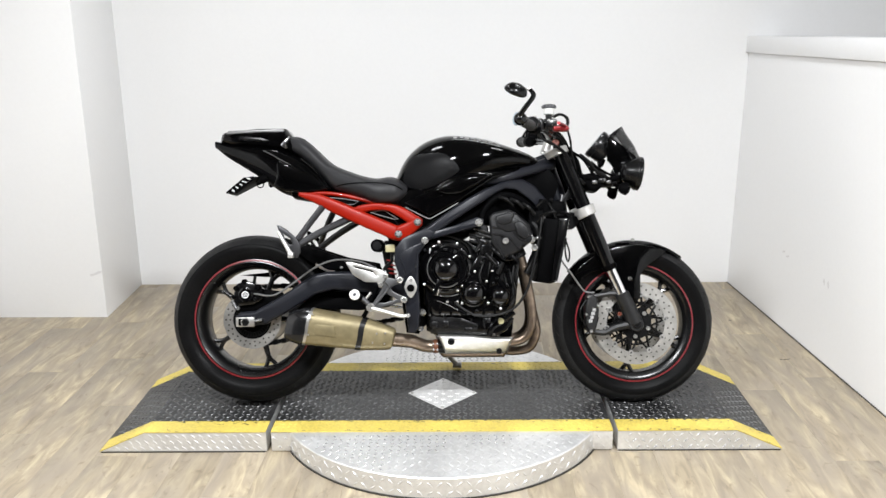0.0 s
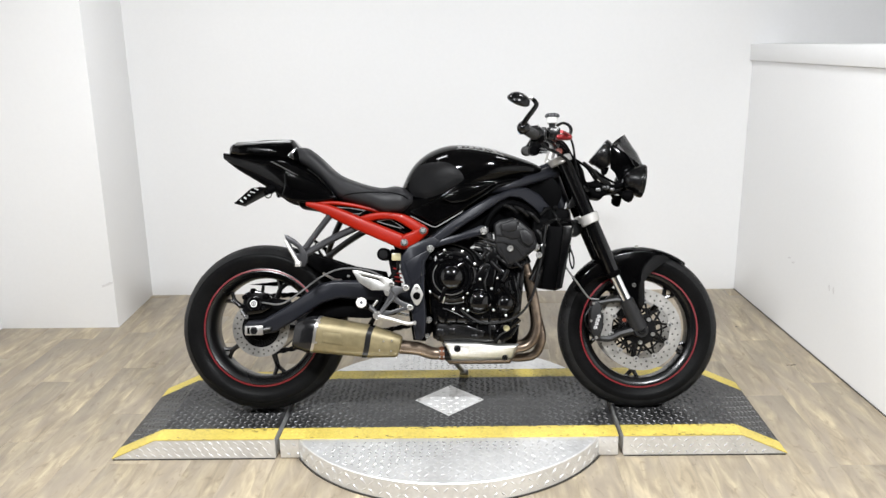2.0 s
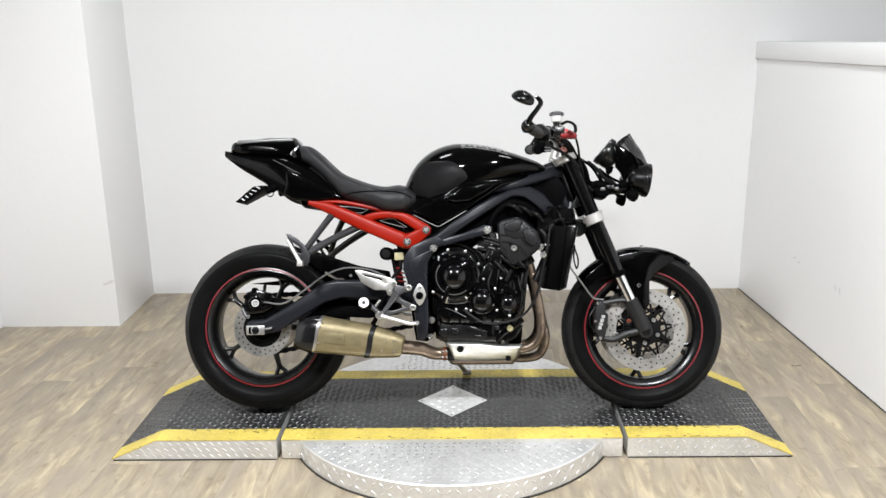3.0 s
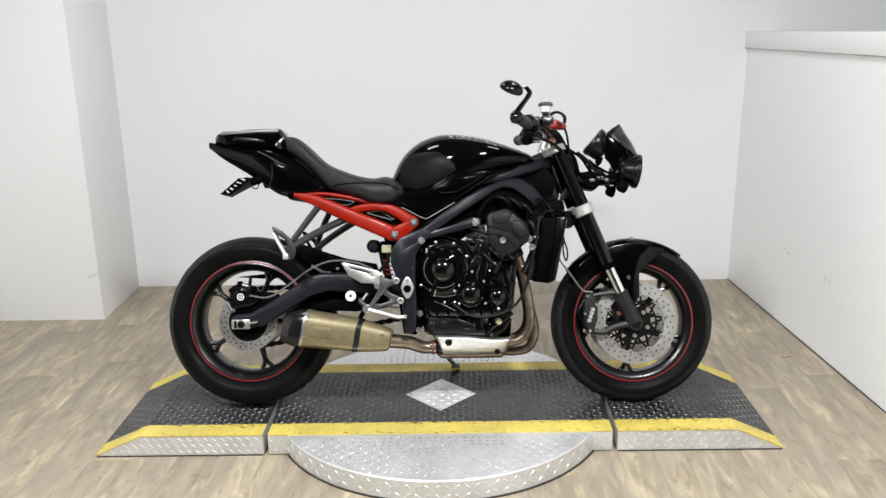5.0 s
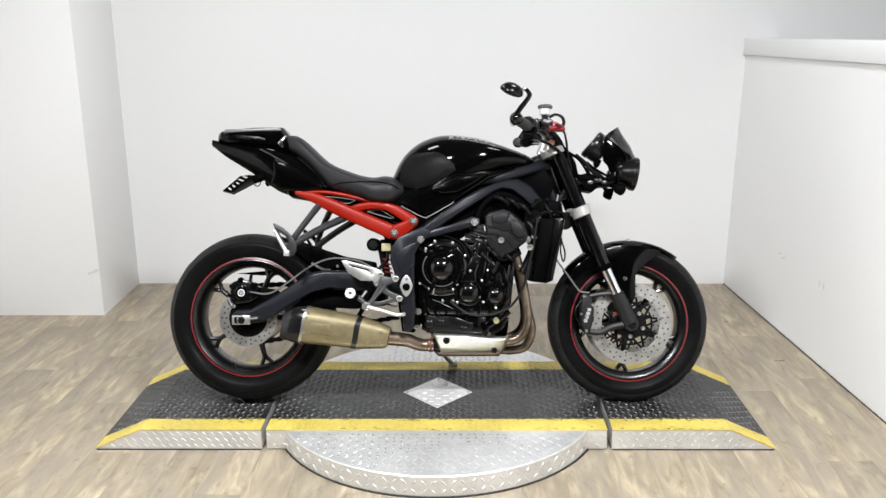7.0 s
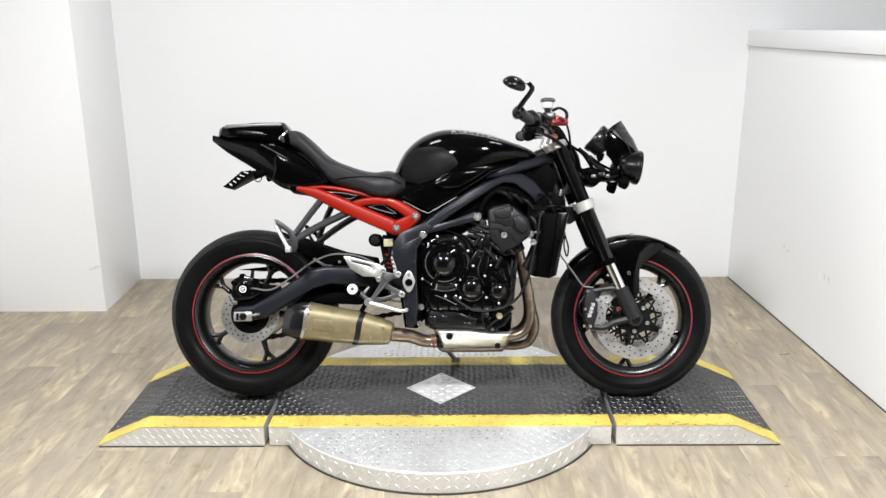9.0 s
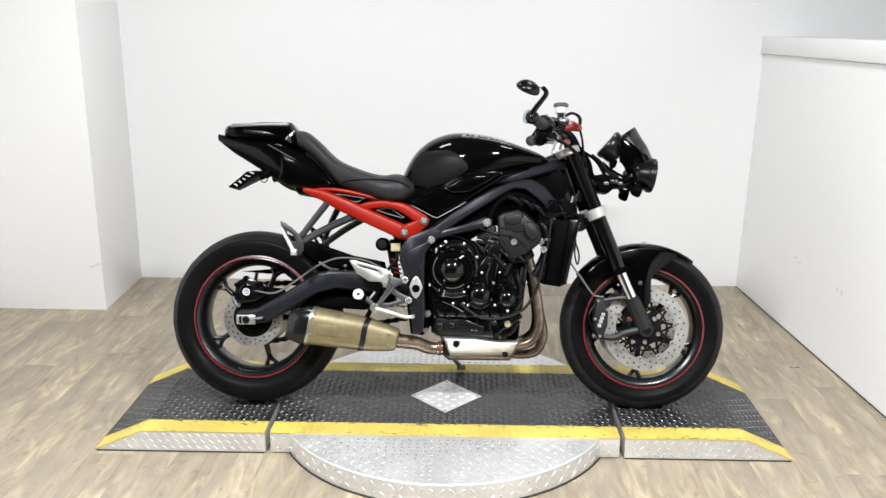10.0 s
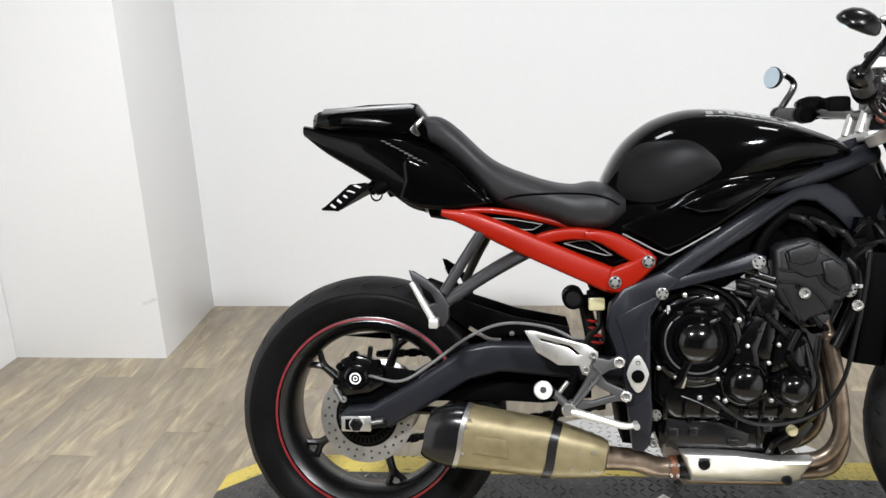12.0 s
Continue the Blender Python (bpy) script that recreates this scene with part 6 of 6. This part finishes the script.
def skirt(u, v, w):
    """The skirt draws in with the mudguard towards both its ends, and its fin stands out past the disc."""
    return Vector((u, -0.014 * (1 - ease(0.40, 0.50, w)) * (u > 0.60) + v * (1 - 0.40 * max(0, (u - 0.75) / 0.13) ** 1.5 - 0.16 * max(0, (0.56 - u) / 0.09)), w))


arc = [(FW.x + 0.294 * math.cos(radians(a)), FW.z + 0.294 * math.sin(radians(a))) for a in range(66, 142, 6)]
both("fender_skirt", slab([(0.478, 0.440), (0.500, 0.421), (0.520, 0.446), (0.555, 0.470), (0.631, 0.490), (0.647, 0.455), (0.679, 0.413), (0.700, 0.364), (0.722, 0.359), (0.735, 0.376), (0.738, 0.457), (0.757, 0.486), (0.794, 0.512), (0.822, 0.530)] + arc, -0.080, -0.071, 0.003, shape=skirt), GLOSS, fender, "glossy black mudguard skirt with a long mounting fin")
bolt(0.697, -0.088, 0.447, 0.0075, fender)
part("fender_bolt", revolve([(0.008, 0), (0.007, 0.004), (0, 0.005)], (0.716, -0.055, 0.590), (0, -0.6, 1), 14), BOLT, fender)
part("front_brake_hose", tube([(0.560, -0.120, 0.396), (0.540, -0.122, 0.398), (0.519, -0.122, 0.407), (0.479, -0.12, 0.463), (0.440, -0.118, 0.519), (0.425, -0.11, 0.57), (0.428, -0.10, 0.66), (0.440, -0.09, 0.76)], 0.0034, 8), CABLE, bike, "grey front brake hose")
part("speed_sensor_wire", tube([(0.445, -0.12, 0.66), (0.455, -0.12, 0.60), (0.470, -0.12, 0.545), (0.464, -0.12, 0.512), (0.454, -0.12, 0.55), (0.458, -0.12, 0.60)], 0.003, 6), HOSE, bike, "black looped sensor wire")
part("caliper_bleed_wire", tube([(0.53, -0.12, 0.37), (0.508, -0.125, 0.335), (0.512, -0.125, 0.30), (0.535, -0.12, 0.275)], 0.003, 6), HOSE, bike)

# handlebar
bar = part("handlebar", tube([(0.271, -0.405, 0.986), (0.330, -0.25, 0.988), (0.390, -0.12, 0.973), (0.405, 0, 0.962), (0.395, 0.12, 0.972), (0.368, 0.24, 0.984), (0.330, 0.410, 0.990)], 0.0115, 12, 8), ENGINE, bike, "black tapered handlebar")
for s, e in ((-1, (0.271, -0.405, 0.986)), (1, (0.330, 0.410, 0.990))):
    d = Vector((0.046, 0.120, -0.008)) if s < 0 else Vector((0.018, -0.135, -0.008))
    part("grip", rod(e, Vector(e) + d, 0.0175, 0.0185, 20), GRIP, bar, "worn grey rubber grip")
    for k in range(6):
        part("grip_rib", revolve([(0.0178, -0.002), (0.0188, 0), (0.0178, 0.002)], Vector(e) + d * (0.15 + 0.13 * k), d, 18), GRIP, bar)
    part("bar_end", revolve([(0.0, -0.020), (0.010, -0.018), (0.018, -0.010), (0.0225, 0), (0.0225, 0.010), (0.017, 0.018)], e, d, 24), ENGINE, bar, "polished black bar-end clamp")
    sw = Vector(e) + d * 1.12
    part("switch_housing", rod(sw, sw + d * 0.30, 0.023, 0.021, 16), PLASTIC, bar)
    part("switch", box(sw + Vector((-0.012, -0.01, 0.018)), sw + Vector((0.010, 0.012, 0.034)), 0.003), PLASTIC, bar)
both("bar_riser", rod((0.388, -0.045, 0.915), (0.402, -0.045, 0.966), 0.0125, 0.0115), ALLOY, bar, "satin handlebar riser clamp")
bolt(0.418, -0.078, 0.945, 0.012, bar, COPPER, "ignition_ring", 0.008)

# mirrors on the bar ends
for s, e, c, tip in ((-1, (0.267, -0.413, 0.988), Vector((0.256, -0.446, 1.085)), (0.298, -0.443, 1.092)), (1, (0.328, 0.417, 0.992), Vector((0.316, 0.400, 1.090)), (0.343, 0.403, 1.097))):
    mid = (0.312, -0.439, 1.060) if s < 0 else (0.367, 0.408, 1.061)
    mi = part("mirror_arm", tube([e, (e[0] + 0.012, (e[1] + mid[1]) / 2, e[2] + 0.02), mid, (mid[0] - 0.004, mid[1], mid[2] + 0.022), tip], (0.0095, 0.0075), 8, 4), ENGINE, bike, "black cranked bar-end mirror arm")
    face = Vector((-0.84, -0.52, 0.12)) if s > 0 else Vector((-0.42, 0.52, -0.74))
    big = 0.88 if s > 0 else 1.22
    part("mirror_shell", revolve([(r * big, h * big) for r, h in ((0.0, -0.022), (0.012, -0.0205), (0.022, -0.016), (0.030, -0.008), (0.034, 0.002), (0.033, 0.006))], c, face, 32), SHELLBLACK, mi, "satin black oval mirror shell")
    part("mirror_glass", revolve([(0.0315 * big, 0.0062 * big), (0.0315 * big, 0.0075 * big)], c, face, 32), MIRROR, mi, "mirror glass tinted with its blue reflection")
    part("mirror_ball", revolve([(0, -0.008), (0.006, -0.005), (0.008, 0), (0.006, 0.005), (0, 0.008)], tip, (0, 1, 0), 14), STEEL, mi)

# brake master cylinder, lever, reservoir
part("brake_master", rod((0.362, -0.205, 0.992), (0.400, -0.12, 0.988), 0.016), ENGINE, bar)
fl = part("brake_reservoir", rod((0.390, -0.140, 1.044), (0.391, -0.140, 1.074), 0.0175, 0.0190, 24), FLUID, bike, "frosted front brake fluid reservoir")
part("reservoir_lid", revolve([(0.0225, 0), (0.023, 0.003), (0.023, 0.013), (0.020, 0.016), (0, 0.016)], (0.391, -0.140, 1.073), (0, 0, 1), 28), STRUT, fl, "dark knurled reservoir lid")
for k in range(12):
    a = 2 * math.pi * k / 12
    part("lid_knurl", box((0.391 + 0.022 * math.cos(a) - 0.003, -0.140 + 0.022 * math.sin(a) - 0.003, 1.075), (0.391 + 0.022 * math.cos(a) + 0.003, -0.140 + 0.022 * math.sin(a) + 0.003, 1.0845)), STRUT, fl)
part("reservoir_tube", tube([(0.405, -0.130, 1.035), (0.428, -0.135, 1.048), (0.450, -0.14, 1.034), (0.452, -0.15, 1.005), (0.432, -0.165, 0.988)], 0.006, 8), HOSE, bike)
part("brake_lever", tube([(0.410, -0.175, 0.986), (0.432, -0.235, 0.978), (0.426, -0.30, 0.974), (0.398, -0.375, 0.974)], (0.0085, 0.006), 8, 4), LEVER, bike, "red anodised brake lever")
part("lever_guard", box((0.388, -0.305, 0.958), (0.441, -0.264, 0.976), 0.0075), LEVER, bike, "red anodised lever perch")
part("clutch_perch", box((0.380, 0.140, 0.965), (0.428, 0.222, 1.018), 0.008), PLASTIC, bar)
part("horn_switch", box((0.342, 0.225, 0.968), (0.402, 0.305, 1.026), 0.018), PLASTIC, bar, "black switch cluster")
part("switch_knob", rod((0.352, 0.275, 1.005), (0.338, 0.272, 1.010), 0.008), SATIN, bar)
part("clutch_lever", tube([(0.42, 0.17, 0.990), (0.45, 0.23, 0.985), (0.435, 0.33, 0.985)], (0.0085, 0.006), 8, 4), ENGINE, bike, "black clutch lever")
for k in range(6):
    o = 0.010 * k
    part("control_cable", tube([(0.40 + 0.4 * o, -0.15 + 4 * o, 0.985), (0.44 + 0.5 * o, -0.10 + 3 * o, 0.965 - o), (0.470 + 0.6 * o, -0.085 + 2 * o, 0.90), (0.478 + 0.7 * o, -0.07 + o, 0.83 - o), (0.455 + 0.5 * o, -0.06, 0.76), (0.42, -0.06, 0.72)], 0.0042 + 0.0006 * (k % 3), 8), HOSE, bike, "black control cable")
part("wire_loom", tube([(0.48, -0.08, 0.88), (0.495, -0.075, 0.85), (0.525, -0.06, 0.815), (0.60, -0.03, 0.812)], 0.007, 8), HOSE, bike)

part("wiring_boot", slab([(0.520, 0.835), (0.550, 0.842), (0.580, 0.826), (0.588, 0.795), (0.562, 0.772), (0.530, 0.778), (0.512, 0.805)], -0.085, 0.03, 0.012, seg=3), PLASTIC, bike, "black rubber wiring boot")
for k, pts in enumerate(([(0.452, -0.105, 0.935), (0.480, -0.108, 0.895), (0.498, -0.102, 0.845), (0.515, -0.095, 0.815)], [(0.452, -0.11, 0.905), (0.468, -0.115, 0.86), (0.488, -0.11, 0.815), (0.515, -0.10, 0.80)], [(0.470, -0.095, 0.915), (0.510, -0.10, 0.885), (0.535, -0.095, 0.85), (0.548, -0.09, 0.825)], [(0.500, -0.09, 0.905), (0.530, -0.092, 0.880), (0.560, -0.088, 0.842), (0.590, -0.08, 0.825)], [(0.545, -0.08, 0.870), (0.575, -0.085, 0.850), (0.610, -0.08, 0.832), (0.640, -0.075, 0.822)])):
    part("wire", tube(pts, 0.0045 + 0.001 * (k % 2), 8), HOSE if k % 2 else PLASTIC, bike)
# head brackets and the knot of fittings behind the bars
part("throttle_housing", rod((0.318, -0.282, 0.988), (0.333, -0.245, 0.988), 0.0255, 0.024, 20), POD, bar, "grey-black throttle housing")
part("switch_pod", box((0.330, -0.248, 0.962), (0.362, -0.212, 1.012), 0.006), POD, bar)
part("kill_switch", rod((0.336, -0.238, 1.008), (0.332, -0.243, 1.022), 0.0065), ALLOY, bar, "bright switch button")
part("throttle_cable", tube([(0.335, -0.245, 0.975), (0.352, -0.23, 0.945), (0.400, -0.17, 0.930), (0.445, -0.14, 0.900), (0.470, -0.12, 0.85), (0.475, -0.11, 0.79)], 0.004, 8), HOSE, bike)
part("throttle_cable", tube([(0.342, -0.240, 0.972), (0.366, -0.22, 0.936), (0.415, -0.165, 0.918), (0.450, -0.13, 0.885), (0.462, -0.115, 0.83), (0.462, -0.105, 0.77)], 0.004, 8), HOSE, bike)
part("brake_line", tube([(0.415, -0.150, 0.995), (0.445, -0.135, 1.000), (0.462, -0.125, 0.960), (0.470, -0.115, 0.90), (0.482, -0.105, 0.84), (0.478, -0.10, 0.77)], 0.0038, 8), HOSE, bike, "black front brake line")
part("reservoir_stem", rod((0.390, -0.140, 1.010), (0.390, -0.140, 1.046), 0.009, 0.012, 14), POD, bike)
part("master_body", box((0.366, -0.204, 0.984), (0.412, -0.122, 1.018), 0.006), POD, bike, "satin black brake master cylinder body")
part("master_clamp", box((0.366, -0.192, 0.978), (0.392, -0.166, 1.006), 0.004), POD, bike)
for u, v, w in ((0.372, -0.193, 0.998), (0.404, -0.201, 1.012), (0.384, -0.201, 1.010)):
    bolt(u, v, w, 0.005, bike, BOLT, "clamp_bolt", 0.005)
part("bar_clamp_top", box((0.388, -0.066, 0.965), (0.425, -0.028, 0.985), 0.006), SATIN, bar, "silver handlebar clamp")
part("ignition_barrel", rod((0.440, 0, 0.918), (0.433, 0, 0.952), 0.018), POD, bike)
for k, (u, w, r) in enumerate(((0.496, 0.815, 0.012), (0.552, 0.806, 0.009), (0.545, 0.822, 0.013), (0.575, 0.812, 0.010), (0.602, 0.806, 0.008))):
    part("wiring_plug", box((u - r, -0.090 - 0.002 * k, w - r * 0.7), (u + r, -0.068, w + r * 0.7), 0.003), (POD, SATIN, PLASTIC, POD, SATIN)[k], bike)

# cockpit, headlamps, indicators
gauge = part("gauge_pod", revolve([(0.049, -0.014), (0.054, -0.014), (0.057, -0.010), (0.057, 0.006), (0.0535, 0.008), (0.052, 0.034), (0.046, 0.048), (0.030, 0.054), (0, 0.056)], (0.577, 0, 0.952), (0.77, 0, -0.64), 36), POD, bike, "black round gauge pod")
part("gauge_face", revolve([(0.047, 0), (0.047, 0.002), (0, 0.004)], (0.5655, 0, 0.9615), (-0.77, 0, 0.64), 36), DIAL, gauge, "pale glass gauge face")
screen = bmesh.new()
rows = []
for u, w, hw in ((0.640, 0.975, 0.05), (0.670, 1.022, 0.055), (0.690, 0.985, 0.085), (0.716, 0.945, 0.10), (0.736, 0.898, 0.105)):
    rows.append([screen.verts.new((u - 0.045 * abs(s) ** 2, hw * s, w - 0.03 * abs(s) ** 2)) for s in (-1, -0.6, -0.2, 0.2, 0.6, 1)])
for a, b in zip(rows, rows[1:]):
    for k in range(5):
        screen.faces.new((a[k], a[k + 1], b[k + 1], b[k]))
bmesh.ops.solidify(screen, geom=list(screen.faces), thickness=0.004)
part("fly_screen", screen, SMOKED, bike, "small dark smoked fly screen")
part("screen_wing", slab([(0.600, 0.884), (0.598, 0.960), (0.610, 0.974), (0.651, 0.945), (0.700, 0.905), (0.714, 0.888), (0.690, 0.862), (0.651, 0.847), (0.627, 0.838), (0.617, 0.864)], -0.088, -0.070, 0.005), GLOSS, bike, "glossy black screen side wing")
part("screen_wing", mirrored(slab([(0.630, 0.905), (0.615, 0.960), (0.622, 0.970), (0.651, 0.945), (0.700, 0.905), (0.714, 0.888), (0.690, 0.868), (0.660, 0.870)], -0.088, -0.070, 0.005)), GLOSS, bike, "glossy black screen side wing")
for s in (-1, 1):
    c = (0.695, 0.098 * s, 0.836)
    lamp = part("headlamp", revolve([(0.0, -0.054), (0.020, -0.052), (0.031, -0.044), (0.039, -0.032), (0.046, -0.017), (0.053, -0.004), (0.0575, 0.004), (0.0605, 0.008), (0.0605, 0.012), (0.0590, 0.014), (0.0605, 0.016), (0.0605, 0.022), (0.058, 0.025), (0.054, 0.023)], c, (1, 0, -0.16), 40), SHELLBLACK, bike, "satin black round headlamp bowl")
    part("headlamp_lens", revolve([(0.054, 0), (0.045, 0.008), (0.02, 0.013), (0, 0.014)], (c[0] + 0.019, c[1], c[2] - 0.003), (1, 0, -0.16), 36), LENS, lamp, "clear domed headlamp glass")
    st = part("indicator_stalk", tube([(0.62, 0.05 * s, 0.805), (0.638, 0.085 * s, 0.792), (0.648, 0.115 * s, 0.783)], 0.008, 8), PLASTIC, bike)
    part("indicator", revolve([(0.0, -0.022), (0.013, -0.019), (0.020, -0.008), (0.023, 0.010), (0.019, 0.016), (0, 0.018)], (0.655, 0.122 * s, 0.779), (1, 0, -0.2), 20), PLASTIC, st, "small black front indicator")
br = part("lamp_bracket", slab([(0.485, 0.818), (0.54, 0.832), (0.60, 0.822), (0.68, 0.82), (0.68, 0.80), (0.60, 0.795), (0.545, 0.785), (0.50, 0.79)], -0.06, 0.06, 0.006), PLASTIC, bike, "black headlamp bracket and wiring block")
both("bracket_arm", tube([(0.470, -0.09, 0.835), (0.53, -0.085, 0.822), (0.60, -0.08, 0.815), (0.66, -0.085, 0.825)], 0.009, 8), PLASTIC, br)
part("wiring_plug", box((0.572, -0.092, 0.808), (0.592, -0.07, 0.819), 0.002), SATIN, br)
part("gauge_stay", tube([(0.544, -0.05, 0.882), (0.574, -0.055, 0.850), (0.606, -0.06, 0.816)], (0.006, 0.009), 8, 3), POD, br, "satin black gauge stay")
part("gauge_foot", slab([(0.574, 0.905), (0.606, 0.893), (0.598, 0.872), (0.588, 0.864), (0.580, 0.869)], -0.015, 0.015, 0.004), PLASTIC, br)
part("horn", revolve([(0.03, 0), (0.034, 0.01), (0.03, 0.024), (0, 0.026)], (0.475, -0.05, 0.665), (0.3, -1, 0), 24), CASTING, bike)

# number plate holder behind the tail
holder = part("plate_holder", tube([(-0.672, 0, 0.852), (-0.692, 0, 0.838), (-0.713, 0, 0.822)], 0.014, 8), PLASTIC, bike, "black number plate holder")
number = part("plate", slab([(-0.809, 0.783), (-0.771, 0.777), (-0.700, 0.826), (-0.705, 0.836), (-0.744, 0.832)], -0.088, -0.082, 0.001), PLASTIC, holder, "dark number plate side bracket with pale bars")
rng = random.Random(8)
for k in range(5):
    u, w = -0.783 + 0.0145 * k, 0.7865 + 0.0100 * k
    a, b = rng.uniform(0.005, 0.011), rng.uniform(0.002, 0.0035)
    part("plate_bar", slab([(u - a, w + b), (u + a * 0.6, w - b), (u + a * 0.6 + 0.004, w), (u - a + 0.004, w + 2 * b)], -0.0905, -0.0875, 0.0004), GREYMARK, number)
part("plate_sheet", slab([(-0.813, 0.784), (-0.699, 0.836), (-0.697, 0.832), (-0.811, 0.780)], -0.081, 0.085, 0.001), PLASTIC, number)
both("rear_indicator", revolve([(0.0, -0.02), (0.012, -0.016), (0.015, 0.0), (0.012, 0.014), (0, 0.016)], (-0.668, -0.085, 0.826), (1, 0, 0.4), 16), PLASTIC, holder)
both("indicator_stalk", rod((-0.672, 0, 0.838), (-0.668, -0.08, 0.826), 0.006), PLASTIC, holder)
part("plate_ring", revolve([(0.013, -0.0015), (0.015, 0), (0.013, 0.0015), (0.011, 0)], (-0.686, -0.06, 0.812), (0, 1, 0), 20, True), CASTING, holder)
part("tail_lamp", box((-0.850, -0.03, 0.955), (-0.82, 0.03, 0.966), 0.004), CARBON, tail, "dark smoked tail lamp strip")

# ---- floor planks ----
floor = tagged(new("floor"), "washed oak vinyl plank floor with dark joints", "floor", "", "structure")
PW, PL = 0.152, 1.22
plank_meshes = {}
rng = random.Random(4)
for i in range(37):
    x = -2.60 + i * PW
    shift = (i * 0.41 + 0.13 * rng.random()) % 1.0 * PL
    for j in range(8):
        y = FRONT - shift + j * PL
        y0, y1 = max(y, FRONT + 0.002), min(y + PL, BACK + 0.1)
        if y1 - y0 < 0.01:
            continue
        size = round(y1 - y0, 4)
        if size not in plank_meshes:
            plank_meshes[size] = mesh_of("plank", box((0.00015, 0.00015, -0.012), (PW - 0.00015, size - 0.00015, 0), 0.0003), PLANK)
        ob = new("plank", plank_meshes[size])
        ob.parent = floor
        ob.location = (x, y0, FZ)


# ---- scuffs ----
def scuff(name, place, across, along, size, seed, parent_label, material):
    """A thin smudge with a ragged outline on a wall or floor."""
    r = random.Random(seed)
    bm = bmesh.new()
    ring = []
    for k in range(18):
        a = 2 * math.pi * k / 18
        f = 0.55 + 0.45 * r.random()
        ring.append(bm.verts.new(Vector(place) + Vector(across) * (size[0] * f * math.cos(a)) + Vector(along) * (size[1] * f * math.sin(a))))
    bm.faces.new(ring)
    return solid(name, bm, material, parent_label, "scuff")


SMUDGE = mat("faint_grey_smudge", (0.67, 0.66, 0.66), 0.6, 0, 0.05, 80)
DIRT = mat("dark_floor_scuff", (0.07, 0.055, 0.04), 0.6, 0, 0.3, 80)
for k, (u, w) in enumerate(((-1.806, 0.251), (-1.826, 0.244), (-1.792, 0.258))):
    scuff("scuff", (u, 1.4942 - 0.0008 * k, w), (1, 0, 0.3), (-0.2, 0, 1), (0.017, 0.008), k, "faint grey scuff on the white wall", SMUDGE)
for k, (y, w) in enumerate(((1.362, 0.384), (1.318, 0.372), (0.935, 0.364), (0.895, 0.362))):
    scuff("scuff", (1.561 + 0.0665 * (BACK - y) + 0.020 * w - 0.0008, y, w), (0.0, 1, -0.3 if k < 2 else 0.1), (0, 0.2, 1), (0.028, 0.006) if k < 2 else (0.012, 0.018), k + 7, "faint grey scuff on the partition", SMUDGE)
for k, (x, y, a, b) in enumerate(((1.502, 0.905, 0.020, 0.006), (1.478, 0.903, 0.010, 0.005), (1.398, 1.414, 0.012, 0.006), (-1.20, 1.86, 0.05, 0.004), (0.62, -0.34, 0.05, 0.003))):
    scuff("floor_scuff", (x, y, FZ + 0.0006), (1, 0.35, 0), (-0.35, 1, 0), (a, b), k + 20, "dark scuff mark on the plank floor", DIRT)


SCRATCH = mat("fine_floor_scratch", (0.20, 0.165, 0.125), 0.6, 0, 0.3, 80)
rng = random.Random(17)
for k in range(16):
    cx, cy, r0 = rng.uniform(-0.9, 0.9), rng.uniform(-0.95, -0.40), rng.uniform(0.05, 0.28)
    a0, sweep = rng.uniform(0, 6.28), rng.uniform(0.5, 1.6)
    if math.hypot(cx, cy - CY) - r0 < RAD + 0.02:
        continue
    bm = bmesh.new()
    prev = None
    for q in range(11):
        a = a0 + sweep * q / 10
        wide = 0.0012 * math.sin(math.pi * (q + 0.5) / 11) + 0.0002
        rr = r0 * (1 + 0.05 * math.sin(3 * a))
        pair = [bm.verts.new((cx + (rr + s * wide) * math.cos(a), cy + 0.7 * (rr + s * wide) * math.sin(a), FZ + 0.0006)) for s in (-1, 1)]
        if prev:
            bm.faces.new((prev[0], prev[1], pair[1], pair[0]))
        prev = pair
    solid("floor_scratch", bm, SCRATCH, "fine curved scratch on the plank floor", "scratch")
